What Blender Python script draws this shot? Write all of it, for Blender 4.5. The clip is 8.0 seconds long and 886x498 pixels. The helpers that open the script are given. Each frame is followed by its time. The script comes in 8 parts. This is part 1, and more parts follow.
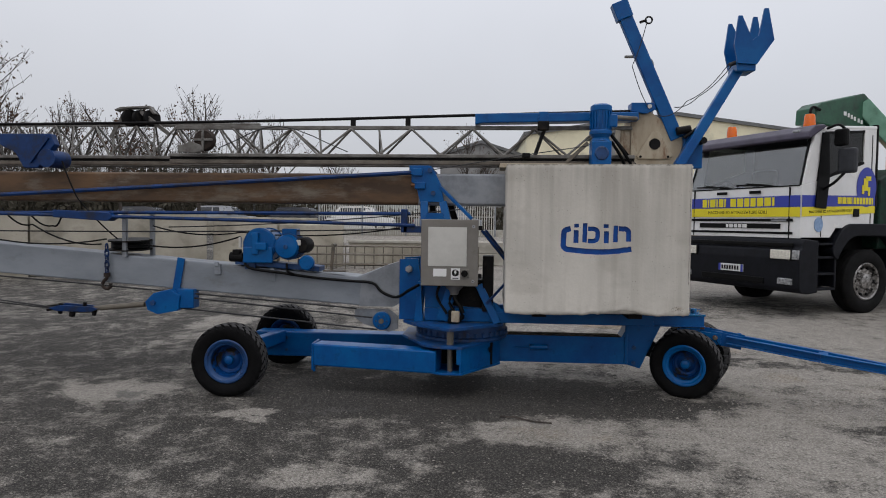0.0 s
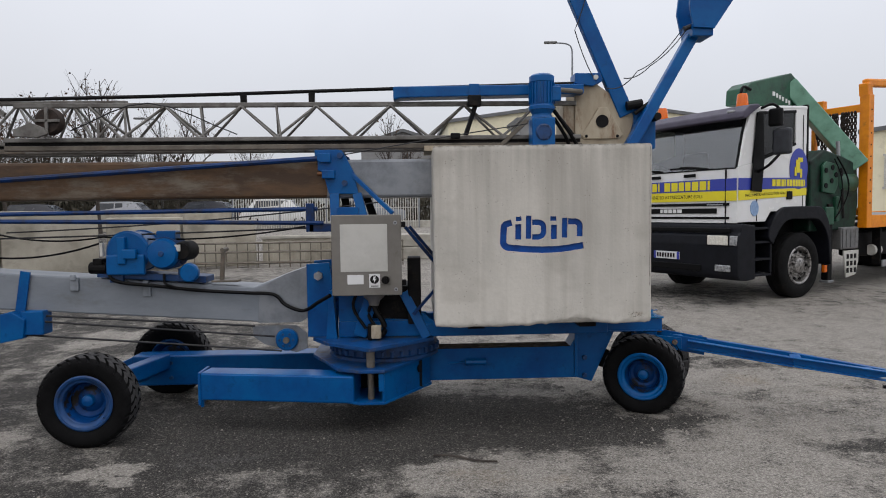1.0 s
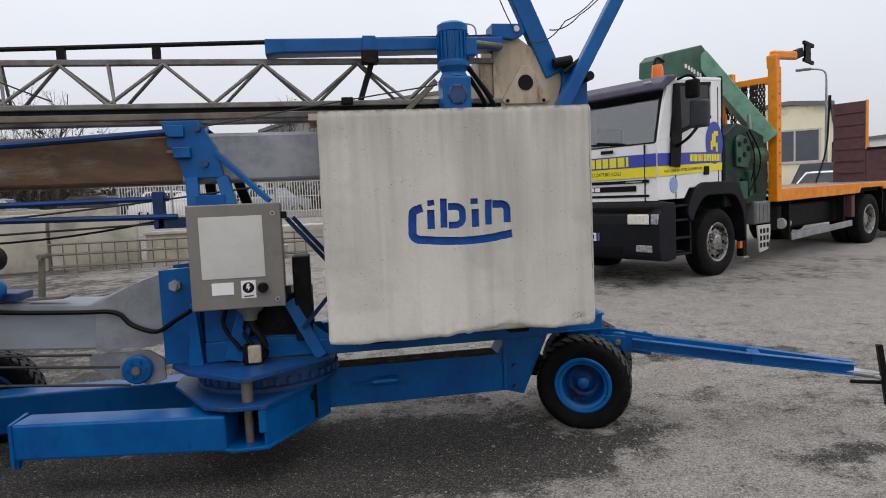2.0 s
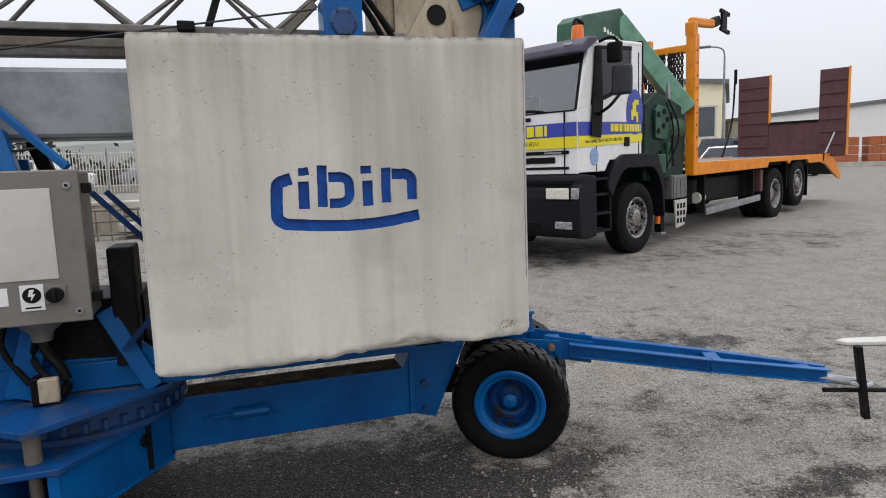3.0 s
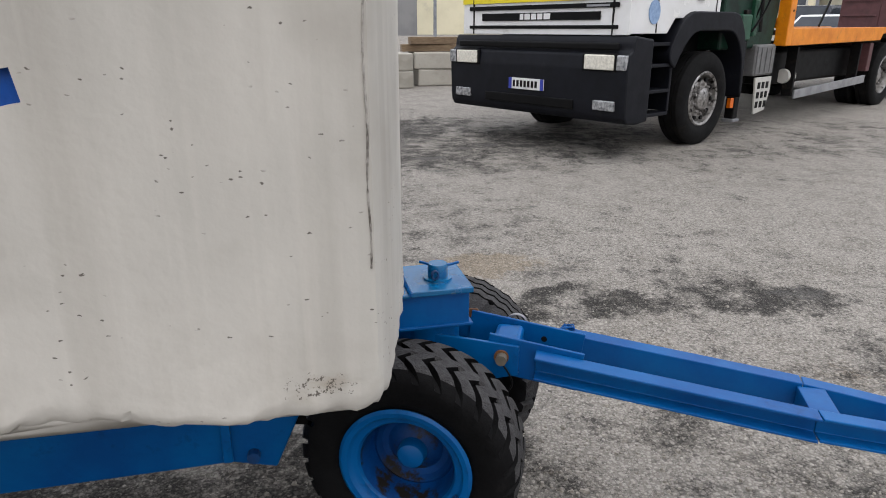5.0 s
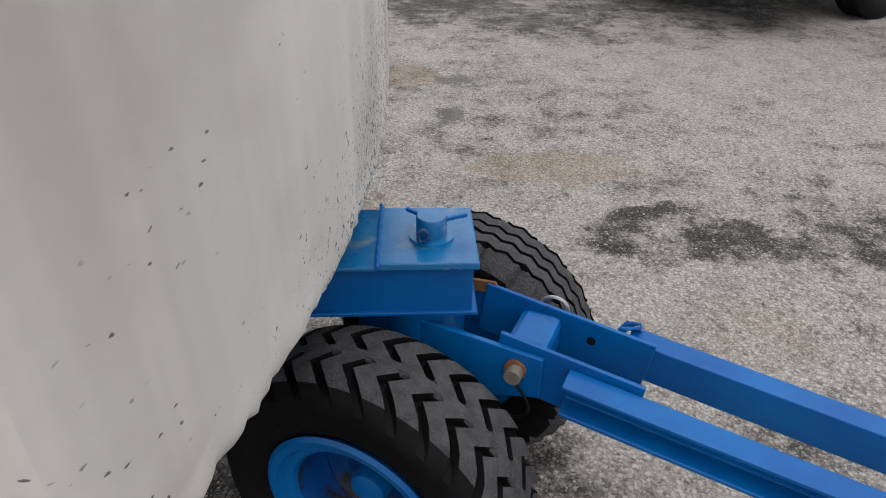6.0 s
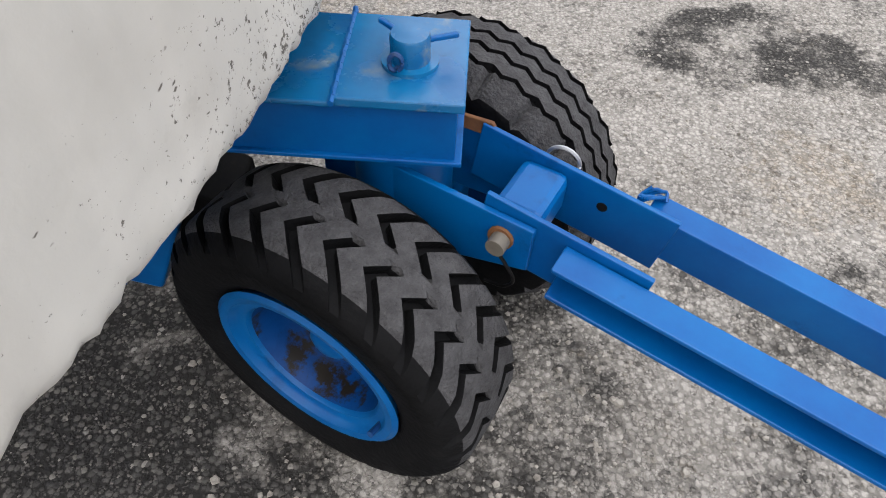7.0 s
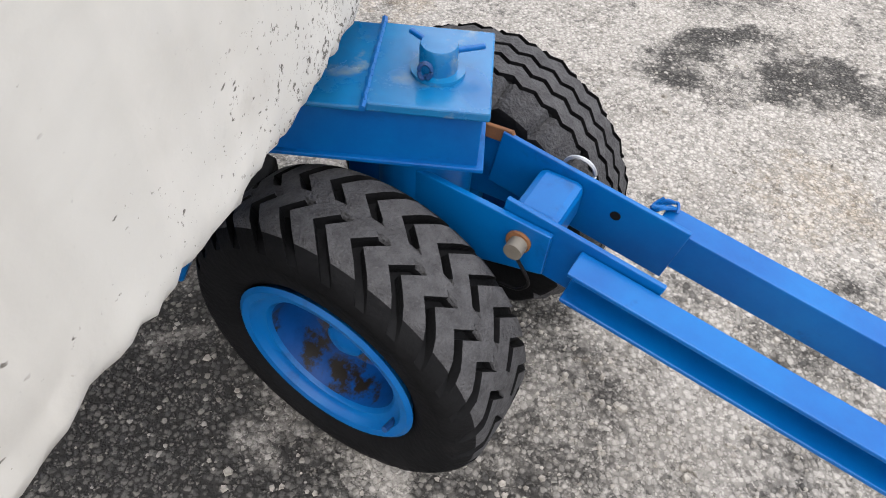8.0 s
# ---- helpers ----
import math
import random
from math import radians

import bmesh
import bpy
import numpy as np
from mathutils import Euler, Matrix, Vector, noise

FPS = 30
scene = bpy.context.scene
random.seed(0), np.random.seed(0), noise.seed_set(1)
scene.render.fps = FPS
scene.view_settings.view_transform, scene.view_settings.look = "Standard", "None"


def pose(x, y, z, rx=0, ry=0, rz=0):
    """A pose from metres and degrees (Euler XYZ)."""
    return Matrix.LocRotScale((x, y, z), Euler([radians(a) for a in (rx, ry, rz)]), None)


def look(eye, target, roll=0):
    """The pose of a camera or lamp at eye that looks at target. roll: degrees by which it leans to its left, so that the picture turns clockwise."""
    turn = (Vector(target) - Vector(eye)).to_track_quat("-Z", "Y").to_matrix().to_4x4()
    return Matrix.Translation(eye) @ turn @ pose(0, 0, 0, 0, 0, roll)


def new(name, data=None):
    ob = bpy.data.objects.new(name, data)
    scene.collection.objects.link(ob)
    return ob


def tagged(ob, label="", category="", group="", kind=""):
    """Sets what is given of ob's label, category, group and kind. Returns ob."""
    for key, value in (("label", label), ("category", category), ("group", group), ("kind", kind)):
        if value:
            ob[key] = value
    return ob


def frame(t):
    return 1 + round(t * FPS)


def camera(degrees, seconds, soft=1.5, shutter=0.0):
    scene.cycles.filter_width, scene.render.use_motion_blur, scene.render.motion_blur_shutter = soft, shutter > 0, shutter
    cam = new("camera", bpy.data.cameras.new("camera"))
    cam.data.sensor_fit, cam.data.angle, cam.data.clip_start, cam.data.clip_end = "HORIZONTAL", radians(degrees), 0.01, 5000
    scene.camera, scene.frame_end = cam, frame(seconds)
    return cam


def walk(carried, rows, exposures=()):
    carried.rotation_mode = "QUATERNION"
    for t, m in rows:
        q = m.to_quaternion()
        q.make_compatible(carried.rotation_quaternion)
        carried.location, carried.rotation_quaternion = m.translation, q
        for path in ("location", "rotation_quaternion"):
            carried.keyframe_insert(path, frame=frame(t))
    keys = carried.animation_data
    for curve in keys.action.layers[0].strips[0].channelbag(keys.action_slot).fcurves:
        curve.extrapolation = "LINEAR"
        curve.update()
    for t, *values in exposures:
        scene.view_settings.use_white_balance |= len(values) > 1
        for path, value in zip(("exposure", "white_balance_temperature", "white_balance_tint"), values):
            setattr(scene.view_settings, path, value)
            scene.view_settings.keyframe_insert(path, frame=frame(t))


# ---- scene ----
cam = camera(68.8, 8.0, soft=1.0)
PATH = [
    (0, (0.136, 0.227, 1.518), (-0.013, 2.219, 1.435), 0.7),
    (0.5, (0.062, 0.707, 1.536), (0.066, 2.703, 1.409), -1.3),
    (1, (0.128, 1.197, 1.557), (0.211, 3.192, 1.442), -0.7),
    (1.2, (0.056, 1.394, 1.584), (0.214, 3.383, 1.449), -0.4),
    (2.3, (0.357, 2.451, 1.53), (0.75, 4.403, 1.346), -2.5),
    (2.5, (0.396, 2.669, 1.535), (0.827, 4.61, 1.323), -1.9),
    (3, (0.557, 3.082, 1.51), (1.171, 4.968, 1.252), -2.0),
    (3.5, (0.845, 3.503, 1.497), (1.407, 5.384, 1.119), -1.6),
    (4, (1.067, 3.926, 1.442), (1.694, 5.769, 0.986), -0.8),
    (4.2, (1.167, 4.067, 1.432), (1.826, 5.895, 0.959), -1.4),
    (5.3, (1.726, 4.764, 1.379), (2.091, 6.575, 0.612), 0.6),
    (5.5, (1.791, 4.893, 1.376), (2.129, 6.668, 0.519), 0.8),
    (6, (1.954, 5.222, 1.309), (2.039, 6.935, 0.282), 0.9),
    (6.5, (2.047, 5.416, 1.279), (2.027, 6.901, -0.061), 1.8),
    (7, (2.062, 5.475, 1.251), (2.032, 6.75, -0.29), 2.9),
    (7.5, (2.063, 5.475, 1.244), (2.028, 6.7, -0.337), 2.5),
    (8, (2.027, 5.439, 1.271), (2.007, 6.737, -0.25), 5.0),
]
walk(cam, [(t, look(eye, target, roll)) for t, eye, target, roll in PATH],
     [(0.0, -0.15), (1.0, 0.03), (2.5, 0.2), (3.0, 0.3), (3.5, 0.48), (4.2, 0.5), (5.5, 0.46), (6.5, 0.72), (7.0, 1.04), (7.5, 1.3), (8.0, 1.38)])

# ---- world, sun ----
world = bpy.data.worlds.new("overcast")
scene.world = world
world.use_nodes = True
wn, wl = world.node_tree.nodes, world.node_tree.links
wn.clear()
sky = wn.new("ShaderNodeTexSky")
sky.sky_type = 'NISHITA'
sky.sun_disc = False
sky.sun_elevation = radians(38)
sky.sun_rotation = radians(200)
sky.air_density, sky.dust_density, sky.ozone_density = 1.0, 4.0, 1.0
haze = wn.new("ShaderNodeMix")
haze.data_type = 'RGBA'
haze.inputs[0].default_value = 0.88
haze.inputs[7].default_value = (7.6, 7.75, 8.3, 1)      # the even cloud layer
clouds = wn.new("ShaderNodeTexNoise")
clouds.inputs["Scale"].default_value = 2.4
clouds.inputs["Detail"].default_value = 4
cr = wn.new("ShaderNodeMapRange")
cr.inputs["To Min"].default_value, cr.inputs["To Max"].default_value = 0.90, 1.06
tc = wn.new("ShaderNodeTexCoord")
wl.new(tc.outputs["Generated"], clouds.inputs["Vector"])
wl.new(clouds.outputs["Fac"], cr.inputs["Value"])
mul = wn.new("ShaderNodeMix")
mul.data_type, mul.blend_type = 'RGBA', 'MULTIPLY'
mul.inputs[0].default_value = 1.0
bg = wn.new("ShaderNodeBackground")
bg.inputs["Strength"].default_value = 0.10
wo = wn.new("ShaderNodeOutputWorld")
wl.new(sky.outputs[0], haze.inputs[6])
wl.new(haze.outputs[2], mul.inputs[6])
up = wn.new("ShaderNodeSeparateXYZ")
wl.new(tc.outputs["Generated"], up.inputs[0])
rising = wn.new("ShaderNodeMapRange")
rising.inputs["To Min"].default_value, rising.inputs["To Max"].default_value = 0.80, 2.0
wl.new(up.outputs[2], rising.inputs["Value"])
veil = wn.new("ShaderNodeMath")
veil.operation = 'MULTIPLY'
wl.new(cr.outputs[0], veil.inputs[0])
wl.new(rising.outputs[0], veil.inputs[1])
wl.new(veil.outputs[0], mul.inputs[7])
wl.new(mul.outputs[2], bg.inputs["Color"])
wl.new(bg.outputs[0], wo.inputs["Surface"])

sun_data = bpy.data.lights.new("sun", 'SUN')
sun_data.energy, sun_data.angle, sun_data.color = 0.7, radians(40), (1.0, 0.97, 0.93)
sun = new("sun", sun_data)
sun.matrix_world = look((1.2, -2.2, 9), (0, 0, 0))


# ---- materials ----
def srgb(r, g, b):
    f = lambda c: (c / 255 / 12.92) if c / 255 <= 0.04045 else ((c / 255 + 0.055) / 1.055) ** 2.4
    return (0.83 * f(r), 0.83 * f(g), 0.83 * f(b), 1)


def material(name, base, second=None, rough=0.5, metal=0.0, scale=6.0, mixing=(0.4, 0.65), bump=0.1, bump_scale=60.0,
             dirt=None, dirt_scale=2.5, dirt_range=(0.55, 0.75), spec=0.5, stretch=(1, 1, 1), rough_var=0.12, coat=0.0):
    """Two-scale paint or mineral surface: base and second colour by coarse noise, dirt patches, fine bump."""
    m = bpy.data.materials.new(name)
    m.use_nodes = True
    n, l = m.node_tree.nodes, m.node_tree.links
    b = n["Principled BSDF"]
    co = n.new("ShaderNodeTexCoord")
    mp = n.new("ShaderNodeMapping")
    mp.inputs["Scale"].default_value = stretch
    l.new(co.outputs["Object"], mp.inputs["Vector"])
    info = n.new("ShaderNodeObjectInfo")
    add = n.new("ShaderNodeVectorMath")
    add.operation = 'ADD'
    l.new(mp.outputs[0], add.inputs[0])
    l.new(info.outputs["Random"], add.inputs[1])
    nz = n.new("ShaderNodeTexNoise")
    nz.inputs["Scale"].default_value, nz.inputs["Detail"].default_value, nz.inputs["Roughness"].default_value = scale, 7, 0.65
    l.new(add.outputs[0], nz.inputs["Vector"])
    rp = n.new("ShaderNodeMapRange")
    rp.inputs["From Min"].default_value, rp.inputs["From Max"].default_value = mixing
    l.new(nz.outputs["Fac"], rp.inputs["Value"])
    mx = n.new("ShaderNodeMix")
    mx.data_type = 'RGBA'
    mx.inputs[6].default_value = base
    mx.inputs[7].default_value = second or tuple(c * 0.8 for c in base[:3]) + (1,)
    l.new(rp.outputs[0], mx.inputs[0])
    colour = mx.outputs[2]
    if dirt:
        dz = n.new("ShaderNodeTexNoise")
        dz.inputs["Scale"].default_value, dz.inputs["Detail"].default_value, dz.inputs["Roughness"].default_value = dirt_scale, 9, 0.7
        l.new(add.outputs[0], dz.inputs["Vector"])
        dr = n.new("ShaderNodeMapRange")
        dr.inputs["From Min"].default_value, dr.inputs["From Max"].default_value = dirt_range
        l.new(dz.outputs["Fac"], dr.inputs["Value"])
        dm = n.new("ShaderNodeMix")
        dm.data_type = 'RGBA'
        dm.inputs[7].default_value = dirt
        l.new(dr.outputs[0], dm.inputs[0])
        l.new(colour, dm.inputs[6])
        colour = dm.outputs[2]
    l.new(colour, b.inputs["Base Color"])
    rr = n.new("ShaderNodeMapRange")
    rr.inputs["To Min"].default_value, rr.inputs["To Max"].default_value = max(rough - rough_var, 0.03), min(rough + rough_var, 1)
    l.new(nz.outputs["Fac"], rr.inputs["Value"])
    l.new(rr.outputs[0], b.inputs["Roughness"])
    b.inputs["Metallic"].default_value = metal
    b.inputs["Specular IOR Level"].default_value = spec
    b.inputs["Coat Weight"].default_value = coat
    if bump:
        bz = n.new("ShaderNodeTexNoise")
        bz.inputs["Scale"].default_value, bz.inputs["Detail"].default_value = bump_scale, 6
        l.new(add.outputs[0], bz.inputs["Vector"])
        bp = n.new("ShaderNodeBump")
        bp.inputs["Strength"].default_value, bp.inputs["Distance"].default_value = bump, 0.01
        l.new(bz.outputs["Fac"], bp.inputs["Height"])
        l.new(bp.outputs[0], b.inputs["Normal"])
    return m


BLUE = material("blue_paint", srgb(0, 91, 156), srgb(0, 73, 139), rough=0.33, scale=4, bump=0.06, bump_scale=30,
                dirt=srgb(6, 52, 104), dirt_scale=11, dirt_range=(0.58, 0.78), spec=0.24)
SCUFFED = material("scuffed_blue_paint", srgb(6, 106, 158), srgb(0, 86, 140), rough=0.26, scale=7, bump=0.08, bump_scale=40,
                   dirt=srgb(124, 134, 130), dirt_scale=8, dirt_range=(0.57, 0.72), spec=0.55)
MUDDY_BLUE = material("muddy_blue_paint", srgb(4, 72, 134), srgb(6, 54, 104), rough=0.45, scale=6, bump=0.12, bump_scale=50,
                      dirt=srgb(98, 92, 84), dirt_scale=6, dirt_range=(0.54, 0.66), spec=0.35)
# blue with grime and rust, darkened for the shade inside the rims
RIM_BLUE = material("shaded_grimy_blue", srgb(0, 66, 130), srgb(0, 46, 98), rough=0.5, scale=8, bump=0.08, bump_scale=40,
                    dirt=srgb(34, 29, 22), dirt_scale=7, dirt_range=(0.52, 0.58), spec=0.22)
BLUE_DARK = material("blue_paint_aged", srgb(8, 66, 122), srgb(8, 46, 90), rough=0.5, scale=9, bump=0.12, bump_scale=50,
                     dirt=srgb(48, 52, 60), dirt_scale=9, dirt_range=(0.55, 0.75))
RUBBER = material("tyre_rubber", srgb(19, 19, 20), srgb(12, 12, 13), rough=0.75, scale=14, bump=0.25, bump_scale=90,
                  dirt=srgb(40, 38, 37), dirt_scale=12, dirt_range=(0.60, 0.85), spec=0.10)
TREAD = material("worn_tread_rubber", srgb(74, 73, 74), srgb(58, 57, 58), rough=0.85, scale=40, bump=0.7, bump_scale=170,
                 dirt=srgb(92, 90, 88), dirt_scale=190, dirt_range=(0.58, 0.74), spec=0.22)
GALV = material("galvanised_steel", srgb(150, 154, 160), srgb(120, 124, 130), rough=0.45, metal=0.35, scale=5, bump=0.05,
                dirt=srgb(96, 92, 88), dirt_scale=3, dirt_range=(0.58, 0.8))
GREY_MAST = material("grey_mast_paint", srgb(146, 152, 160), srgb(126, 132, 140), rough=0.5, metal=0.1, scale=3, bump=0.04,
                     dirt=srgb(104, 104, 102), dirt_scale=4, dirt_range=(0.58, 0.8), stretch=(0.4, 1, 1))
RUSTY = material("rust_stained_tube", srgb(104, 76, 48), srgb(72, 52, 34), rough=0.6, metal=0.1, scale=3.2, mixing=(0.38, 0.6),
                 bump=0.1, bump_scale=70, dirt=srgb(122, 112, 98), dirt_scale=3.0, dirt_range=(0.52, 0.68), stretch=(0.6, 1, 2.0))
HINGE_STEEL = material("rust_streaked_primer", srgb(186, 174, 152), srgb(160, 146, 124), rough=0.6, metal=0.1, scale=5, bump=0.12,
                       dirt=srgb(116, 76, 44), dirt_scale=6, dirt_range=(0.54, 0.68), stretch=(1, 1, 0.35))
STEEL_OLD = material("weathered_steel", srgb(122, 116, 106), srgb(96, 88, 78), rough=0.6, metal=0.3, scale=6, bump=0.12,
                     dirt=srgb(110, 74, 44), dirt_scale=5, dirt_range=(0.56, 0.76))
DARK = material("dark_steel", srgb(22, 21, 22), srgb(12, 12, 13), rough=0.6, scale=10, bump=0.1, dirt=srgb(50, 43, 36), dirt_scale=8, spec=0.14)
NAVY = material("navy_paint", srgb(2, 52, 108), srgb(2, 36, 80), rough=0.45, scale=6, bump=0.08, dirt=srgb(40, 40, 44), dirt_scale=6, dirt_range=(0.52, 0.72), spec=0.3)
ROPE = material("steel_rope", srgb(30, 30, 34), srgb(22, 22, 26), rough=0.6, scale=30, bump=0.2, bump_scale=200)
RUST = material("rust", srgb(120, 78, 44), srgb(88, 56, 34), rough=0.85, scale=20, bump=0.3)
CABINET = material("cabinet_steel", srgb(134, 130, 124), srgb(120, 116, 110), rough=0.45, metal=0.25, scale=3, bump=0.03,
                   dirt=srgb(98, 92, 84), dirt_scale=4, dirt_range=(0.6, 0.8))
PANEL = material("pale_panel", srgb(206, 204, 198), srgb(190, 188, 182), rough=0.45, scale=4, bump=0.03,
                 dirt=srgb(150, 146, 138), dirt_scale=6, dirt_range=(0.6, 0.82))
WHITE = material("white_paint", srgb(238, 238, 238), srgb(230, 230, 228), rough=0.25, scale=3, bump=0.0, dirt=srgb(172, 168, 160),
                 dirt_scale=3, dirt_range=(0.62, 0.9))
PLASTIC = material("dark_grey_plastic", srgb(17, 19, 27), srgb(11, 13, 19), rough=0.55, scale=6, bump=0.08, bump_scale=120,
                   dirt=srgb(44, 43, 43), dirt_scale=4, dirt_range=(0.6, 0.85), spec=0.2)
MIRROR_SHELL = material("mirror_shell", srgb(58, 60, 65), srgb(46, 48, 53), rough=0.5, scale=6, bump=0.05, dirt=srgb(78, 76, 74), dirt_scale=5, dirt_range=(0.6, 0.8), spec=0.3)
BLACK = material("black_plastic", srgb(11, 11, 12), srgb(6, 6, 7), rough=0.5, scale=8, bump=0.05, spec=0.14)
GREEN = material("green_paint", srgb(30, 84, 60), srgb(22, 66, 48), rough=0.42, scale=5, bump=0.06,
                 dirt=srgb(36, 44, 40), dirt_scale=5, dirt_range=(0.55, 0.78))
# grimy green darkened to hold the shade behind the cab
GREEN_SHADED = material("shaded_grimy_green", srgb(18, 54, 40), srgb(10, 34, 26), rough=0.5, scale=5, bump=0.08,
                      dirt=srgb(22, 24, 22), dirt_scale=5, dirt_range=(0.50, 0.68), spec=0.25)
GREEN_PALE = material("pale_green_paint", srgb(112, 160, 138), srgb(92, 138, 116), rough=0.4, scale=5, bump=0.04,
                      dirt=srgb(70, 84, 76), dirt_scale=5, dirt_range=(0.58, 0.8))
ORANGE = material("orange_paint", srgb(244, 148, 4), srgb(222, 126, 2), rough=0.42, scale=5, bump=0.06,
                  dirt=srgb(140, 88, 40), dirt_scale=6, dirt_range=(0.58, 0.82))
MAROON = material("maroon_paint", srgb(94, 56, 58), srgb(80, 46, 48), rough=0.6, scale=6, bump=0.08,
                  dirt=srgb(66, 44, 42), dirt_scale=4, dirt_range=(0.54, 0.78))
DECAL_BLUE = material("decal_blue", srgb(52, 66, 170), srgb(48, 62, 160), rough=0.35, scale=3, bump=0)
DECAL_YELLOW = material("decal_yellow", srgb(240, 224, 40), srgb(232, 214, 34), rough=0.35, scale=3, bump=0)
AMBER = material("amber_lens", srgb(232, 112, 20), srgb(220, 100, 16), rough=0.2, scale=4, bump=0)
LENS = material("lamp_lens", srgb(244, 240, 226), srgb(206, 202, 190), rough=0.10, scale=40, metal=0.0, bump=0.4, bump_scale=60)
LENS_CLEAR = material("clear_lens", srgb(196, 198, 200), srgb(110, 112, 116), rough=0.15, scale=30, metal=0.4, bump=0.4, bump_scale=40)
ALLOY = material("wheel_steel", srgb(182, 179, 176), srgb(128, 125, 122), rough=0.35, metal=0.6, scale=12, bump=0.08,
                 dirt=srgb(40, 36, 34), dirt_scale=11, dirt_range=(0.50, 0.62))
ALU = material("aluminium", srgb(176, 178, 182), srgb(150, 152, 156), rough=0.35, metal=0.6, scale=6, bump=0.04)
RUBBER_WORN = material("worn_tyre_rubber", srgb(19, 19, 20), srgb(13, 13, 13), rough=0.85, scale=8, bump=0.15, bump_scale=60,
                       dirt=srgb(46, 42, 38), dirt_scale=6, dirt_range=(0.56, 0.8), spec=0.18)
VISOR = material("plum_plastic", srgb(72, 66, 84), srgb(60, 54, 70), rough=0.5, scale=5, bump=0.05)
EMBLEM_PALE = material("pale_blue_decal", srgb(150, 178, 214), srgb(120, 150, 192), rough=0.4, scale=24, bump=0)
ALU_DULL = material("dull_aluminium", srgb(128, 128, 128), srgb(108, 108, 108), rough=0.55, metal=0.4, scale=5, bump=0.06,
                    dirt=srgb(84, 78, 72), dirt_scale=4, dirt_range=(0.55, 0.78))
CHAIN = material("rusty_chain", srgb(58, 44, 36), srgb(38, 32, 30), rough=0.7, metal=0.3, scale=25, bump=0.2)
JIB_STEEL = material("weathered_jib_steel", srgb(124, 122, 118), srgb(94, 90, 86), rough=0.55, metal=0.2, scale=7, bump=0.08,
                     dirt=srgb(66, 56, 48), dirt_scale=5, dirt_range=(0.5, 0.72))
CLAY = material("clay_block", srgb(176, 104, 66), srgb(154, 86, 54), rough=0.85, scale=6, bump=0.2, dirt=srgb(120, 84, 66), dirt_scale=4)
# distance haze is mixed into the pale grey of the wooded hill
HILL = material("hazed_far_wood", srgb(146, 150, 146), srgb(126, 132, 128), rough=1.0, scale=0.05, bump=0)
WOOD = material("rough_timber", srgb(132, 112, 88), srgb(104, 86, 66), rough=0.8, scale=8, bump=0.2, stretch=(1, 6, 6))
BARK = material("bare_bark", srgb(74, 66, 60), srgb(54, 48, 44), rough=0.9, scale=12, bump=0.3)
LEAF = material("dry_leaf", srgb(92, 66, 46), srgb(72, 54, 42), rough=0.8, scale=20, bump=0)
BUSH = material("winter_scrub", srgb(56, 56, 44), srgb(70, 60, 48), rough=0.9, scale=10, bump=0)
HALL_PALE = material("pale_render", srgb(246, 238, 208), srgb(236, 228, 198), rough=0.8, scale=0.6, bump=0.05,
                     dirt=srgb(180, 176, 158), dirt_scale=0.4)
HALL_GREY = material("grey_cladding", srgb(142, 142, 142), srgb(128, 128, 130), rough=0.7, scale=0.6, bump=0.05)
HALL_ROOF = material("roof_sheet", srgb(112, 114, 116), srgb(98, 100, 102), rough=0.6, scale=1.2, bump=0.1)
GLASS_DARK = material("window_glass", srgb(66, 74, 84), srgb(52, 60, 70), rough=0.08, scale=0.5, bump=0, spec=0.8)
CAR_SILVER = material("silver_car_paint", srgb(150, 154, 160), srgb(136, 140, 148), rough=0.3, metal=0.4, scale=2, bump=0)
CAR_DARK = material("dark_car_paint", srgb(44, 48, 58), srgb(36, 40, 50), rough=0.25, metal=0.2, scale=2, bump=0)
CAR_RED = material("red_car_paint", srgb(126, 40, 36), srgb(112, 34, 32), rough=0.3, scale=2, bump=0)


def glass(name, tint, rough=0.02, ior=1.85):
    m = bpy.data.materials.new(name)
    m.use_nodes = True
    b = m.node_tree.nodes["Principled BSDF"]
    b.inputs["Base Color"].default_value = tint
    b.inputs["Transmission Weight"].default_value = 1.0
    b.inputs["Roughness"].default_value = rough
    b.inputs["IOR"].default_value = ior
    return m


GLASS = glass("cab_glass", (0.62, 0.66, 0.68, 1))
GLASS_TINTED = glass("tinted_cab_glass", (0.05, 0.055, 0.06, 1), ior=1.4)


